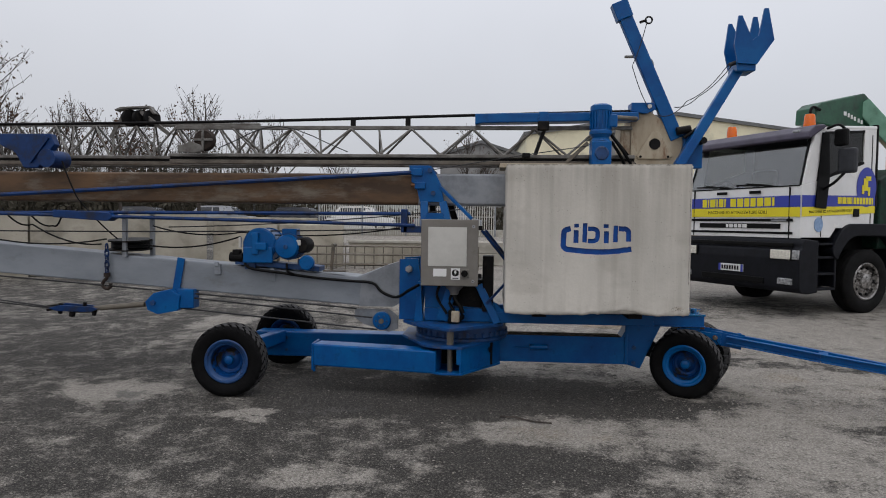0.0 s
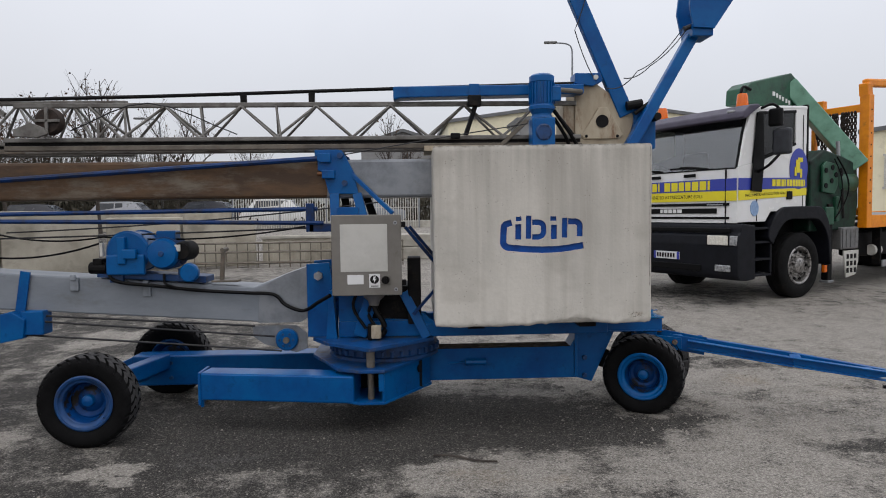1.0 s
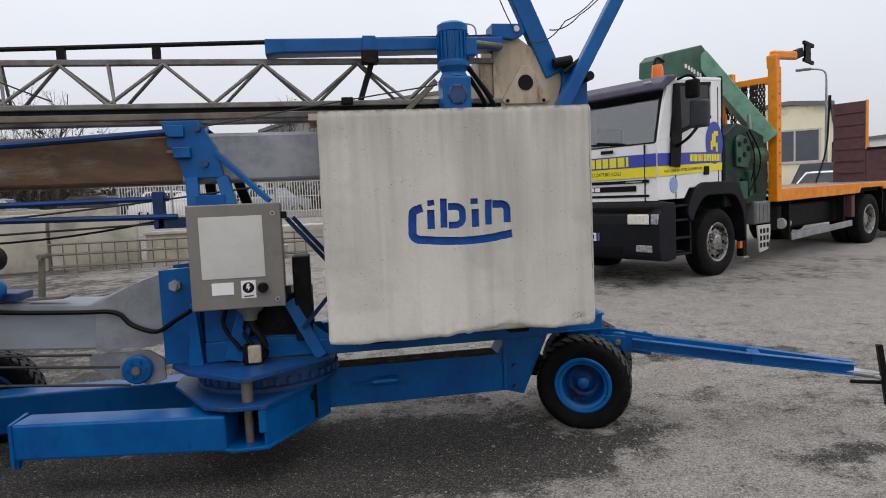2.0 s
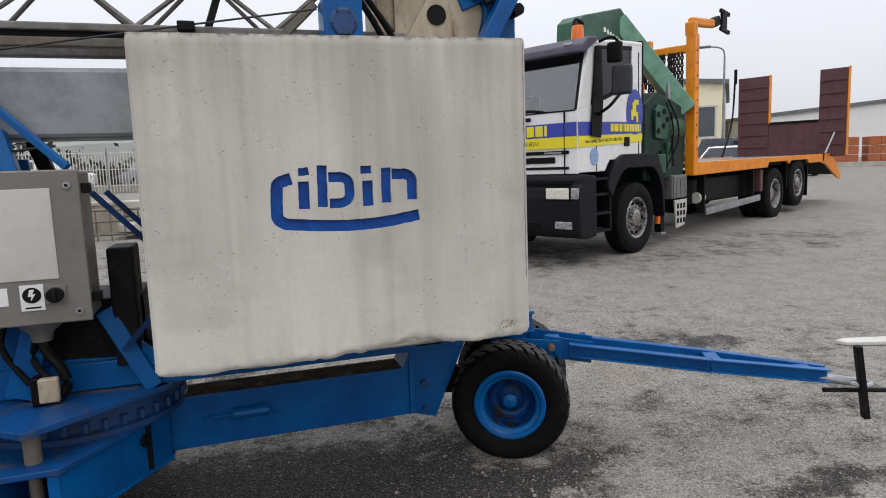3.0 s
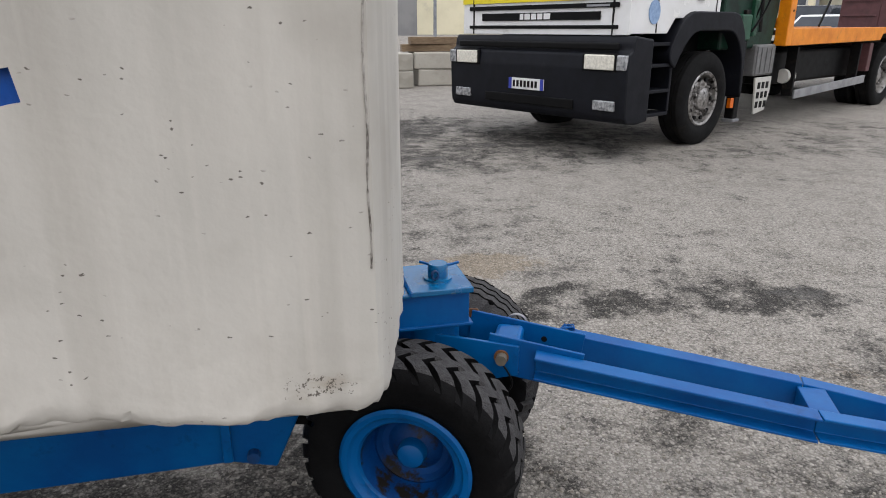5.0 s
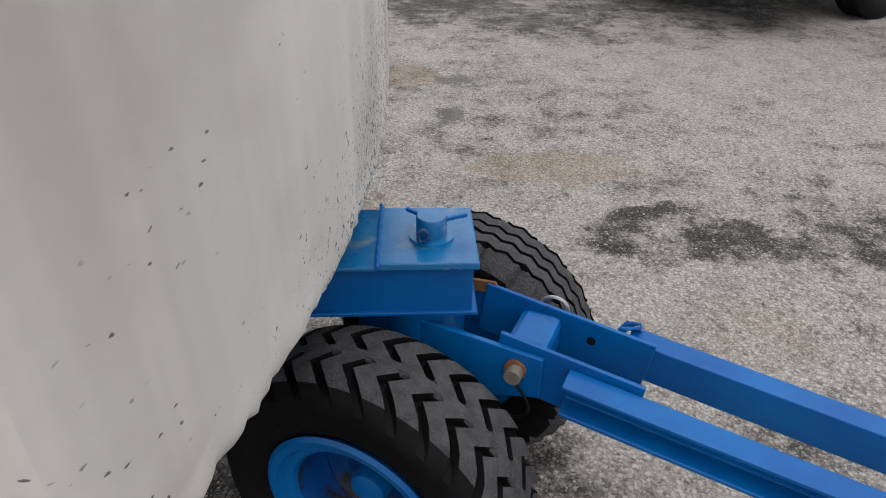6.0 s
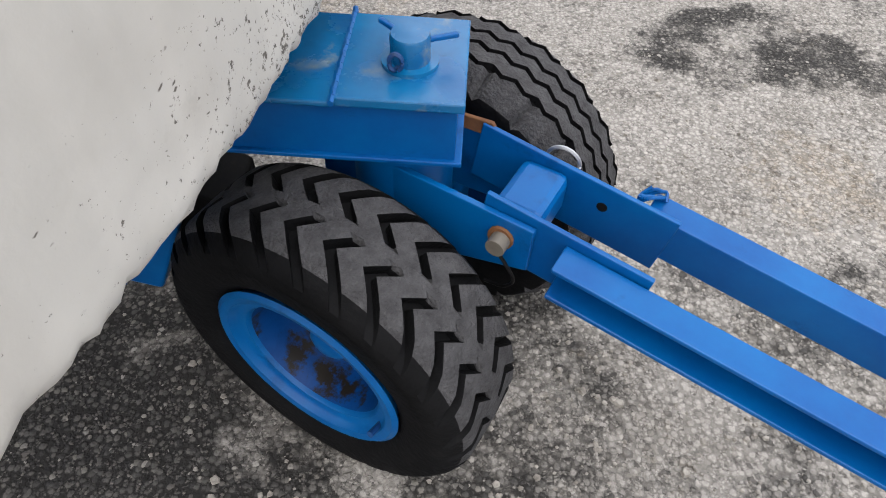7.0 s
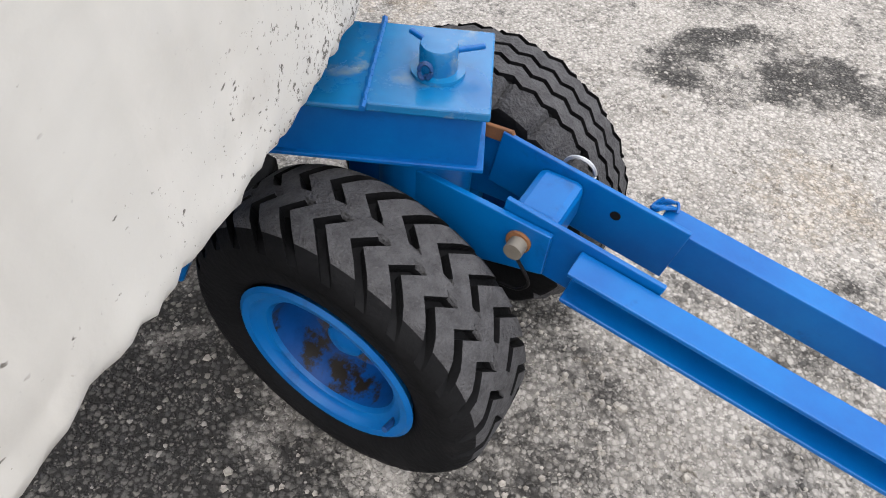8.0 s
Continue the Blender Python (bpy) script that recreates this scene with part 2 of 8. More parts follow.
def concrete_material(name, light, shade, stain, streak=True, honeycomb=False):
    """Cast concrete: mottled, vertical rain streaks, small blow holes."""
    m = bpy.data.materials.new(name)
    m.use_nodes = True
    n, l = m.node_tree.nodes, m.node_tree.links
    b = n["Principled BSDF"]
    co = n.new("ShaderNodeTexCoord")

    def noise_at(scale, stretch, lo, hi, detail=6):
        mp = n.new("ShaderNodeMapping")
        mp.inputs["Scale"].default_value = stretch
        l.new(co.outputs["Object"], mp.inputs["Vector"])
        z = n.new("ShaderNodeTexNoise")
        z.inputs["Scale"].default_value, z.inputs["Detail"].default_value = scale, detail
        l.new(mp.outputs[0], z.inputs["Vector"])
        r = n.new("ShaderNodeMapRange")
        r.inputs["From Min"].default_value, r.inputs["From Max"].default_value = lo, hi
        l.new(z.outputs["Fac"], r.inputs["Value"])
        return r.outputs[0]

    def mix(fac, a, c, strength=1.0):
        x = n.new("ShaderNodeMix")
        x.data_type = 'RGBA'
        if strength < 1:
            k = n.new("ShaderNodeMath")
            k.operation = 'MULTIPLY'
            k.inputs[1].default_value = strength
            l.new(fac, k.inputs[0])
            fac = k.outputs[0]
        l.new(fac, x.inputs[0])
        for socket, value in ((x.inputs[6], a), (x.inputs[7], c)):
            if isinstance(value, tuple):
                socket.default_value = value
            else:
                l.new(value, socket)
        return x.outputs[2]

    colour = mix(noise_at(1.7, (1, 1, 0.8), 0.38, 0.66), light, shade)
    colour = mix(noise_at(30, (1, 1, 1), 0.45, 0.8), colour, shade, 0.28)
    if streak:
        colour = mix(noise_at(9, (1.0, 0.35, 0.045), 0.5, 0.72, 4), colour, stain, 0.55)
        colour = mix(noise_at(24, (1.0, 0.35, 0.03), 0.52, 0.75, 3), colour, light, 0.5)
    def pits(scale, size, gate_scale, gate_at):
        vor = n.new("ShaderNodeTexVoronoi")
        vor.inputs["Scale"].default_value = scale
        dis = n.new("ShaderNodeTexNoise")
        dis.inputs["Scale"].default_value = scale * 2.5
        l.new(co.outputs["Object"], dis.inputs["Vector"])
        ad = n.new("ShaderNodeVectorMath")
        ad.operation = 'MULTIPLY_ADD'
        ad.inputs[1].default_value = (0.35 / scale,) * 3
        l.new(dis.outputs["Color"], ad.inputs[0])
        l.new(co.outputs["Object"], ad.inputs[2])
        flat = n.new("ShaderNodeVectorMath")
        flat.operation = 'MULTIPLY'
        flat.inputs[1].default_value = (0.75, 0.75, 1.7)
        l.new(ad.outputs[0], flat.inputs[0])
        l.new(flat.outputs[0], vor.inputs["Vector"])
        hole = n.new("ShaderNodeMapRange")
        hole.inputs["From Min"].default_value, hole.inputs["From Max"].default_value = size, size * 0.6
        l.new(vor.outputs["Distance"], hole.inputs["Value"])
        gate = noise_at(gate_scale, (1, 1, 1), gate_at, gate_at + 0.04, 2)
        g_ = n.new("ShaderNodeMath")
        g_.operation = 'MULTIPLY'
        l.new(hole.outputs[0], g_.inputs[0])
        l.new(gate, g_.inputs[1])
        return g_.outputs[0]

    gm = n.new("ShaderNodeMath")
    gm.operation = 'MAXIMUM'
    l.new(pits(15, 0.058, 3, 0.53), gm.inputs[0])
    l.new(pits(46, 0.14, 6, 0.535), gm.inputs[1])
    colour = mix(noise_at(2.3, (1, 1, 1.4), 0.56, 0.66, 8), colour, stain, 0.35)
    if honeycomb:
        # rain stains hang from the top edge
        zz = n.new("ShaderNodeSeparateXYZ")
        l.new(co.outputs["Object"], zz.inputs[0])
        hang = n.new("ShaderNodeMapRange")
        hang.inputs["From Min"].default_value, hang.inputs["From Max"].default_value = 0.30, 1.20
        hang.inputs["To Min"].default_value, hang.inputs["To Max"].default_value = 0.0, 0.46
        l.new(zz.outputs[2], hang.inputs["Value"])
        run = n.new("ShaderNodeMath")
        run.operation = 'MULTIPLY_ADD'
        l.new(noise_at(11, (1.0, 0.35, 0.05), 0.38, 0.64, 5), run.inputs[0])
        run.inputs[1].default_value = 0.75
        run.inputs[2].default_value = 0.25
        rain = n.new("ShaderNodeMath")
        rain.operation = 'MULTIPLY'
        rain.use_clamp = True
        l.new(hang.outputs[0], rain.inputs[0])
        l.new(run.outputs[0], rain.inputs[1])
        colour = mix(rain.outputs[0], colour, srgb(128, 122, 112))
        # voids and stains where the mix did not fill the lower curved side
        sp = n.new("ShaderNodeSeparateXYZ")
        l.new(co.outputs["Object"], sp.inputs[0])

        def calc(op, *values):
            k = n.new("ShaderNodeMath")
            k.operation = op
            for v, s in zip(values, k.inputs):
                if isinstance(v, (int, float)):
                    s.default_value = v
                else:
                    l.new(v, s)
            return k.outputs[0]

        # the foot of the curved side and one chipped corner
        low = calc('MULTIPLY_ADD', sp.outputs[2], -1.15, calc('MULTIPLY_ADD', sp.outputs[1], 0.55, calc('MULTIPLY', sp.outputs[0], 0.9)))
        dx, dz_ = calc('DIVIDE', calc('SUBTRACT', sp.outputs[0], 0.625), 0.085), calc('DIVIDE', calc('SUBTRACT', sp.outputs[2], 0.105), 0.032)
        away = calc('SQRT', calc('ADD', calc('MULTIPLY', dx, dx), calc('MULTIPLY', dz_, dz_)))
        chipped = calc('MULTIPLY', calc('MAXIMUM', calc('SUBTRACT', 1.25, away), 0.0), 0.80)
        low = calc('MAXIMUM', low, calc('MULTIPLY', chipped, calc('LESS_THAN', sp.outputs[1], -0.5)))

        smudge = calc('MINIMUM', calc('MULTIPLY', calc('MULTIPLY', chipped, calc('LESS_THAN', sp.outputs[1], -0.5)), 0.7), 1.0)
        smear = noise_at(14, (1, 1, 2.2), 0.42, 0.62)
        colour = mix(calc('MULTIPLY', smudge, calc('MINIMUM', calc('MAXIMUM', smear, 0.0), 1.0)), colour, srgb(140, 124, 100), 0.8)

        def voids(scale, lo, hi, pull):
            z = n.new("ShaderNodeTexNoise")
            z.inputs["Scale"].default_value, z.inputs["Detail"].default_value, z.inputs["Roughness"].default_value = scale, 8, 0.7
            l.new(co.outputs["Object"], z.inputs["Vector"])
            r = n.new("ShaderNodeMapRange")
            r.inputs["From Min"].default_value, r.inputs["From Max"].default_value = lo, hi
            l.new(calc('MULTIPLY_ADD', calc('MINIMUM', low, 0.72), pull, z.outputs["Fac"]), r.inputs["Value"])
            return calc('MINIMUM', calc('MAXIMUM', r.outputs[0], 0.0), 1.0)
        gap = calc('MAXIMUM', voids(120, 0.735, 0.765, 0.27), voids(52, 0.728, 0.75, 0.22))
        hm = n.new("ShaderNodeMath")
        hm.operation = 'MAXIMUM'
        l.new(gm.outputs[0], hm.inputs[0])
        l.new(gap, hm.inputs[1])
        gm = hm
        colour = mix(voids(6, 0.70, 0.80, 0.18), colour, stain, 0.45)
        crust = n.new("ShaderNodeMapRange")
        crust.inputs["From Min"].default_value, crust.inputs["From Max"].default_value = 1.222, 1.266
        l.new(sp.outputs[2], crust.inputs["Value"])
        moss = n.new("ShaderNodeTexNoise")
        moss.inputs["Scale"].default_value, moss.inputs["Detail"].default_value, moss.inputs["Roughness"].default_value = 26, 8, 0.75
        l.new(co.outputs["Object"], moss.inputs["Vector"])
        grime = n.new("ShaderNodeMapRange")
        grime.inputs["From Min"].default_value, grime.inputs["From Max"].default_value = 0.82, 1.06
        l.new(calc('MULTIPLY_ADD', crust.outputs[0], 0.55, moss.outputs["Fac"]), grime.inputs["Value"])
        colour = mix(grime.outputs[0], colour, srgb(66, 62, 54), 0.8)
    colour = mix(gm.outputs[0], colour, srgb(70, 63, 55), 0.85)
    l.new(colour, b.inputs["Base Color"])
    b.inputs["Roughness"].default_value = 0.85
    b.inputs["Specular IOR Level"].default_value = 0.3
    fine = n.new("ShaderNodeTexNoise")
    fine.inputs["Scale"].default_value, fine.inputs["Detail"].default_value = 45, 8
    l.new(co.outputs["Object"], fine.inputs["Vector"])
    sub = n.new("ShaderNodeMath")
    sub.operation = 'SUBTRACT'
    l.new(fine.outputs["Fac"], sub.inputs[0])
    l.new(gm.outputs[0], sub.inputs[1])
    bp = n.new("ShaderNodeBump")
    bp.inputs["Strength"].default_value, bp.inputs["Distance"].default_value = 0.11, 0.012
    l.new(sub.outputs[0], bp.inputs["Height"])
    l.new(bp.outputs[0], b.inputs["Normal"])
    return m


BALLAST = concrete_material("ballast_concrete", srgb(220, 215, 206), srgb(196, 192, 184), srgb(168, 162, 152), honeycomb=True)
BARRIER = concrete_material("barrier_concrete", srgb(188, 181, 166), srgb(158, 152, 138), srgb(112, 106, 96), streak=False)
SLAB = concrete_material("slab_concrete", srgb(190, 186, 176), srgb(164, 160, 150), srgb(132, 128, 118), streak=False)


def asphalt_material():
    """Worn asphalt: exposed chippings in dark binder, dry dust in the hollows, damp, oily and sandy patches, painted
    shade under the crane.
    """
    m = bpy.data.materials.new("worn_asphalt")
    m.use_nodes = True
    n, l = m.node_tree.nodes, m.node_tree.links
    b = n["Principled BSDF"]
    co = n.new("ShaderNodeTexCoord").outputs["Object"]

    def link(value, socket):
        if isinstance(value, (int, float, tuple)):
            socket.default_value = value
        else:
            l.new(value, socket)

    def calc(op, *values):
        k = n.new("ShaderNodeMath")
        k.operation = op
        for v, s in zip(values, k.inputs):
            link(v, s)
        return k.outputs[0]

    def ramp(value, lo, hi, a=0.0, c=1.0, soft=True):
        r = n.new("ShaderNodeMapRange")
        if soft:
            r.interpolation_type = 'SMOOTHSTEP'
        for v, s in zip((value, lo, hi, a, c), r.inputs):
            link(v, s)
        return r.outputs[0]

    def noise_at(scale, detail=5, rough=0.6, vector=None):
        z = n.new("ShaderNodeTexNoise")
        z.inputs["Scale"].default_value, z.inputs["Detail"].default_value, z.inputs["Roughness"].default_value = scale, detail, rough
        l.new(vector or co, z.inputs["Vector"])
        return z

    def mix(fac, a, c):
        x = n.new("ShaderNodeMix")
        x.data_type = 'RGBA'
        link(fac, x.inputs[0])
        link(a, x.inputs[6])
        link(c, x.inputs[7])
        return x.outputs[2]

    # wavering coordinates for the outlines of patches
    wav = noise_at(1.7, 5, 0.65)
    bend = n.new("ShaderNodeVectorMath")
    bend.operation = 'MULTIPLY_ADD'
    bend.inputs[1].default_value = (1.0, 1.0, 0)
    l.new(wav.outputs["Color"], bend.inputs[0])
    l.new(co, bend.inputs[2])
    bent = bend.outputs[0]

    def spots(rows, start):
        """Sum of soft patches (x, y, half-width, half-depth, amount)."""
        total = start
        for x, y, rx, ry, amount in rows:
            mp = n.new("ShaderNodeMapping")
            mp.inputs["Location"].default_value = (-(x + 0.5) / rx, -(y + 0.5) / ry, 0)
            mp.inputs["Scale"].default_value = (1 / rx, 1 / ry, 0)
            l.new(bent, mp.inputs["Vector"])
            ln = n.new("ShaderNodeVectorMath")
            ln.operation = 'LENGTH'
            l.new(mp.outputs[0], ln.inputs[0])
            total = calc('ADD', total, ramp(ln.outputs["Value"], 1.15, 0.55, 0.0, amount))
        return total

    # stones and binder
    warp = noise_at(70, 4, 0.7)
    wv = n.new("ShaderNodeVectorMath")
    wv.operation = 'MULTIPLY_ADD'
    wv.inputs[1].default_value = (0.014, 0.014, 0)
    l.new(warp.outputs["Color"], wv.inputs[0])
    l.new(co, wv.inputs[2])

    def stones(scale):
        v = n.new("ShaderNodeTexVoronoi")
        v.inputs["Scale"].default_value = scale
        l.new(wv.outputs[0], v.inputs["Vector"])
        s = n.new("ShaderNodeSeparateColor")
        l.new(v.outputs["Color"], s.inputs[0])
        return v.outputs["Distance"], s.outputs[0], s.outputs[1]

    d1, r1, q1 = stones(74)
    d2, r2, q2 = stones(150)
    big = ramp(q1, 0.42, 0.46)
    dist = mix(big, d2, d1)
    rnd = mix(big, r2, r1)
    chip = n.new("ShaderNodeValToRGB")
    el = chip.color_ramp.elements
    el[0].position, el[0].color = 0.0, (0.038, 0.036, 0.033, 1)
    el[1].position, el[1].color = 1.0, (0.30, 0.28, 0.25, 1)
    for p, c in ((0.3, (0.062, 0.058, 0.053, 1)), (0.62, (0.088, 0.082, 0.074, 1)), (0.88, (0.112, 0.104, 0.092, 1)), (0.96, (0.16, 0.148, 0.128, 1))):
        e = el.new(p)
        e.color = c
    l.new(rnd, chip.inputs[0])
    edge = ramp(dist, 0.36, 0.60)
    colour = mix(edge, chip.outputs[0], (0.020, 0.018, 0.016, 1))

    # dry dust: more towards the lorry; none under the crane, which paints its shade there
    xyz = n.new("ShaderNodeSeparateXYZ")
    l.new(co, xyz.inputs[0])
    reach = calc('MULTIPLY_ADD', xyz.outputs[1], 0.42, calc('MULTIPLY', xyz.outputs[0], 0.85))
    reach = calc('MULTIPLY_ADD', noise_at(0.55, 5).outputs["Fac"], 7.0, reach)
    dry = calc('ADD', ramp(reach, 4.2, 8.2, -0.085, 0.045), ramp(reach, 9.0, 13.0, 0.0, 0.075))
    # the first two patches darken the ground as the crane's shadow would
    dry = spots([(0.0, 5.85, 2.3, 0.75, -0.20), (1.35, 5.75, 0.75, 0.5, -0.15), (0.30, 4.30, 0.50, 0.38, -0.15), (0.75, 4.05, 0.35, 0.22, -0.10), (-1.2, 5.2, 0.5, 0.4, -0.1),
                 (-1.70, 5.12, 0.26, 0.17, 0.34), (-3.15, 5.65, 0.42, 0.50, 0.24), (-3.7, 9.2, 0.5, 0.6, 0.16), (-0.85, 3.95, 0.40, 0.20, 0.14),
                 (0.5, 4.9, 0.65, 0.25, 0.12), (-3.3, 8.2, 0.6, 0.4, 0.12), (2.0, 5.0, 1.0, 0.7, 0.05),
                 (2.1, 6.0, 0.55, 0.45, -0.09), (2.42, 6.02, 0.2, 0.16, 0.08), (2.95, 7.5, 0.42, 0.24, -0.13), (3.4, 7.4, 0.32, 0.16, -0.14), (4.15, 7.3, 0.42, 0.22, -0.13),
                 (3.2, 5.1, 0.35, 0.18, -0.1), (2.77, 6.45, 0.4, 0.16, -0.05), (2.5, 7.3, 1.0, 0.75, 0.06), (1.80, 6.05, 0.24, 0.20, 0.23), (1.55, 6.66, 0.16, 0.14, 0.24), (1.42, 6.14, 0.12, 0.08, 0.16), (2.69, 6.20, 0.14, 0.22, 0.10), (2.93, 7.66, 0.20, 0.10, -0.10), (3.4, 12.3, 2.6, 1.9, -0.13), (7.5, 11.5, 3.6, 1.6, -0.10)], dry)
    blotch = calc('ADD', calc('MULTIPLY', noise_at(1.1, 4).outputs["Fac"], 0.28), calc('MULTIPLY', noise_at(4.5, 7, 0.66).outputs["Fac"], 0.62))
    blotch = calc('ADD', blotch, calc('MULTIPLY', noise_at(17, 4, 0.65).outputs["Fac"], 0.20))
    grain = calc('MULTIPLY_ADD', noise_at(60, 4, 0.75).outputs["Fac"], 0.16, calc('MULTIPLY', calc('SUBTRACT', rnd, 0.5), 0.06))
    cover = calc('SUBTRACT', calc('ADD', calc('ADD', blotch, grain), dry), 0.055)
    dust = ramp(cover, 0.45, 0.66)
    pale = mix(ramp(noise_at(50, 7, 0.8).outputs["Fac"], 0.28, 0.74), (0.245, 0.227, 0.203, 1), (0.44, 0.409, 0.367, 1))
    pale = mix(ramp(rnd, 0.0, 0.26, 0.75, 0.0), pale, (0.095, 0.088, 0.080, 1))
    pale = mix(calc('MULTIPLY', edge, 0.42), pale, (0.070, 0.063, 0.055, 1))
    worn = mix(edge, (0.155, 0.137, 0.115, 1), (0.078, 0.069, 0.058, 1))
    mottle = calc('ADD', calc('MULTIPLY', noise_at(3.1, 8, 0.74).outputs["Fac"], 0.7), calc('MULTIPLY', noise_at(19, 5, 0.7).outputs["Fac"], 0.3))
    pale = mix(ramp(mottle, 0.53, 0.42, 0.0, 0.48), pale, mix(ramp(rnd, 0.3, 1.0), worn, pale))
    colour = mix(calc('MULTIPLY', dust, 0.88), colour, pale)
    # sandy and oily stains
    sandy = calc('ADD', spots([(1.80, 9.5, 0.36, 0.24, 0.36), (2.65, 8.15, 0.55, 0.22, 0.24), (1.65, 7.7, 0.4, 0.2, 0.14), (3.0, 6.85, 0.3, 0.22, 0.14),
                               (3.7, 6.5, 0.35, 0.2, 0.10), (0.6, 4.85, 0.5, 0.16, 0.09)], 0.0), calc('MULTIPLY', noise_at(2.3, 7, 0.7).outputs["Fac"], 0.5))
    sandy = calc('ADD', sandy, calc('MULTIPLY', noise_at(45, 4, 0.7).outputs["Fac"], 0.3))
    colour = mix(ramp(sandy, 0.46, 0.64, 0.0, 0.5), colour, mix(edge, (0.25, 0.19, 0.12, 1), (0.12, 0.088, 0.052, 1)))
    oily = spots([(2.18, 9.48, 0.13, 0.16, 0.2), (2.12, 8.86, 0.13, 0.08, 0.18), (2.15, 8.43, 0.25, 0.1, 0.14), (3.41, 9.17, 0.12, 0.06, 0.2), (3.0, 11.2, 0.3, 0.12, 0.14),
                  (3.6, 11.7, 0.4, 0.12, 0.13), (2.9, 10.5, 0.5, 0.14, 0.10), (-1.15, 5.25, 0.35, 0.28, 0.12), (4.8, 7.03, 0.5, 0.04, 0.13), (-3.0, 5.55, 0.16, 0.16, 0.16), (-2.85, 5.35, 0.12, 0.10, 0.16), (4.35, 7.33, 0.25, 0.05, 0.15)], 0.0)
    oily = calc('ADD', oily, calc('MULTIPLY', noise_at(2.9, 7, 0.7).outputs["Fac"], 0.5))
    oil = ramp(calc('ADD', oily, calc('MULTIPLY', noise_at(38, 4, 0.7).outputs["Fac"], 0.16)), 0.425, 0.50, 0.0, 0.72)
    colour = mix(oil, colour, mix(edge, (0.085, 0.08, 0.074, 1), (0.04, 0.038, 0.035, 1)))
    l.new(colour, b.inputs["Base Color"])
    l.new(ramp(oil, 0.0, 0.7, 0.92, 0.7), b.inputs["Roughness"])
    b.inputs["Specular IOR Level"].default_value = 0.3
    height = calc('MULTIPLY', calc('SUBTRACT', 1.0, dist), calc('MULTIPLY_ADD', dust, -0.45, 1.0))
    bp = n.new("ShaderNodeBump")
    bp.inputs["Strength"].default_value, bp.inputs["Distance"].default_value = 0.8, 0.010
    l.new(height, bp.inputs["Height"])
    bp2 = n.new("ShaderNodeBump")
    bp2.inputs["Strength"].default_value, bp2.inputs["Distance"].default_value = 0.4, 0.02
    l.new(noise_at(14, 8).outputs["Fac"], bp2.inputs["Height"])
    l.new(bp.outputs[0], bp2.inputs["Normal"])
    l.new(bp2.outputs[0], b.inputs["Normal"])
    return m


ASPHALT = asphalt_material()
CHIPS = material("loose_chippings", srgb(170, 164, 154), srgb(104, 98, 90), rough=0.85, scale=40, bump=0.2, mixing=(0.35, 0.65))


# ---- mesh helpers ----
def bm_new():
    return bmesh.new()


def part(name, bm, mat, parent=None, label="", smooth=False, at=None):
    me = bpy.data.meshes.new(name)
    bmesh.ops.recalc_face_normals(bm, faces=bm.faces[:])
    bm.to_mesh(me)
    bm.free()
    if smooth:
        me.polygons.foreach_set("use_smooth", [True] * len(me.polygons))
        me.set_sharp_from_angle(angle=radians(38))
    me.materials.append(mat)
    ob = new(name, me)
    if parent:
        ob.parent = parent
    if at is not None:
        ob.matrix_basis = at
    if label:
        ob["label"] = label
    return ob


def box(bm, x0, x1, y0, y1, z0, z1, bevel=0.0, m=None):
    g = bmesh.ops.create_cube(bm, size=1)
    v = g["verts"]
    bmesh.ops.scale(bm, vec=(x1 - x0, y1 - y0, z1 - z0), verts=v)
    bmesh.ops.translate(bm, vec=((x0 + x1) / 2, (y0 + y1) / 2, (z0 + z1) / 2), verts=v)
    if m:
        bmesh.ops.transform(bm, matrix=m, verts=v)
    if bevel:
        e = {e for q in v for e in q.link_edges}
        bmesh.ops.bevel(bm, geom=list(e), offset=bevel, segments=2, profile=0.5, affect='EDGES')
    return bm


def rod(bm, a, b, r, seg=10, r2=None):
    a, b = Vector(a), Vector(b)
    d = b - a
    m = Matrix.Translation((a + b) / 2) @ d.to_track_quat("Z", "Y").to_matrix().to_4x4()
    bmesh.ops.create_cone(bm, cap_ends=True, segments=seg, radius1=r, radius2=r if r2 is None else r2, depth=d.length, matrix=m)
    return bm


def beam(bm, a, b, w, h, up=(0, 0, 1), bevel=0.0):
    """A box-section bar from a to b, w across and h high."""
    a, b = Vector(a), Vector(b)
    d = (b - a).normalized()
    side = d.cross(Vector(up)).normalized()
    top = side.cross(d)
    m = Matrix((side, d, top)).transposed().to_4x4()
    m.translation = (a + b) / 2
    return box(bm, -w / 2, w / 2, -(b - a).length / 2, (b - a).length / 2, -h / 2, h / 2, bevel, m)


def prism(bm, pts, a, b, axis="y", bevel=0.0):
    """A polygon pushed from a to b along an axis; pts hold the other two coordinates in order."""
    def at(p, q):
        return {"x": (q, p[0], p[1]), "y": (p[0], q, p[1]), "z": (p[0], p[1], q)}[axis]
    v0 = [bm.verts.new(at(p, a)) for p in pts]
    v1 = [bm.verts.new(at(p, b)) for p in pts]
    f = [bm.faces.new(v0), bm.faces.new(v1[::-1])]
    k = len(pts)
    for i in range(k):
        f.append(bm.faces.new((v0[i], v1[i], v1[(i + 1) % k], v0[(i + 1) % k])))
    bmesh.ops.recalc_face_normals(bm, faces=f)
    if bevel:
        e = {e for q in v0 + v1 for e in q.link_edges}
        bmesh.ops.bevel(bm, geom=list(e), offset=bevel, segments=2, profile=0.5, affect='EDGES')
    return bm


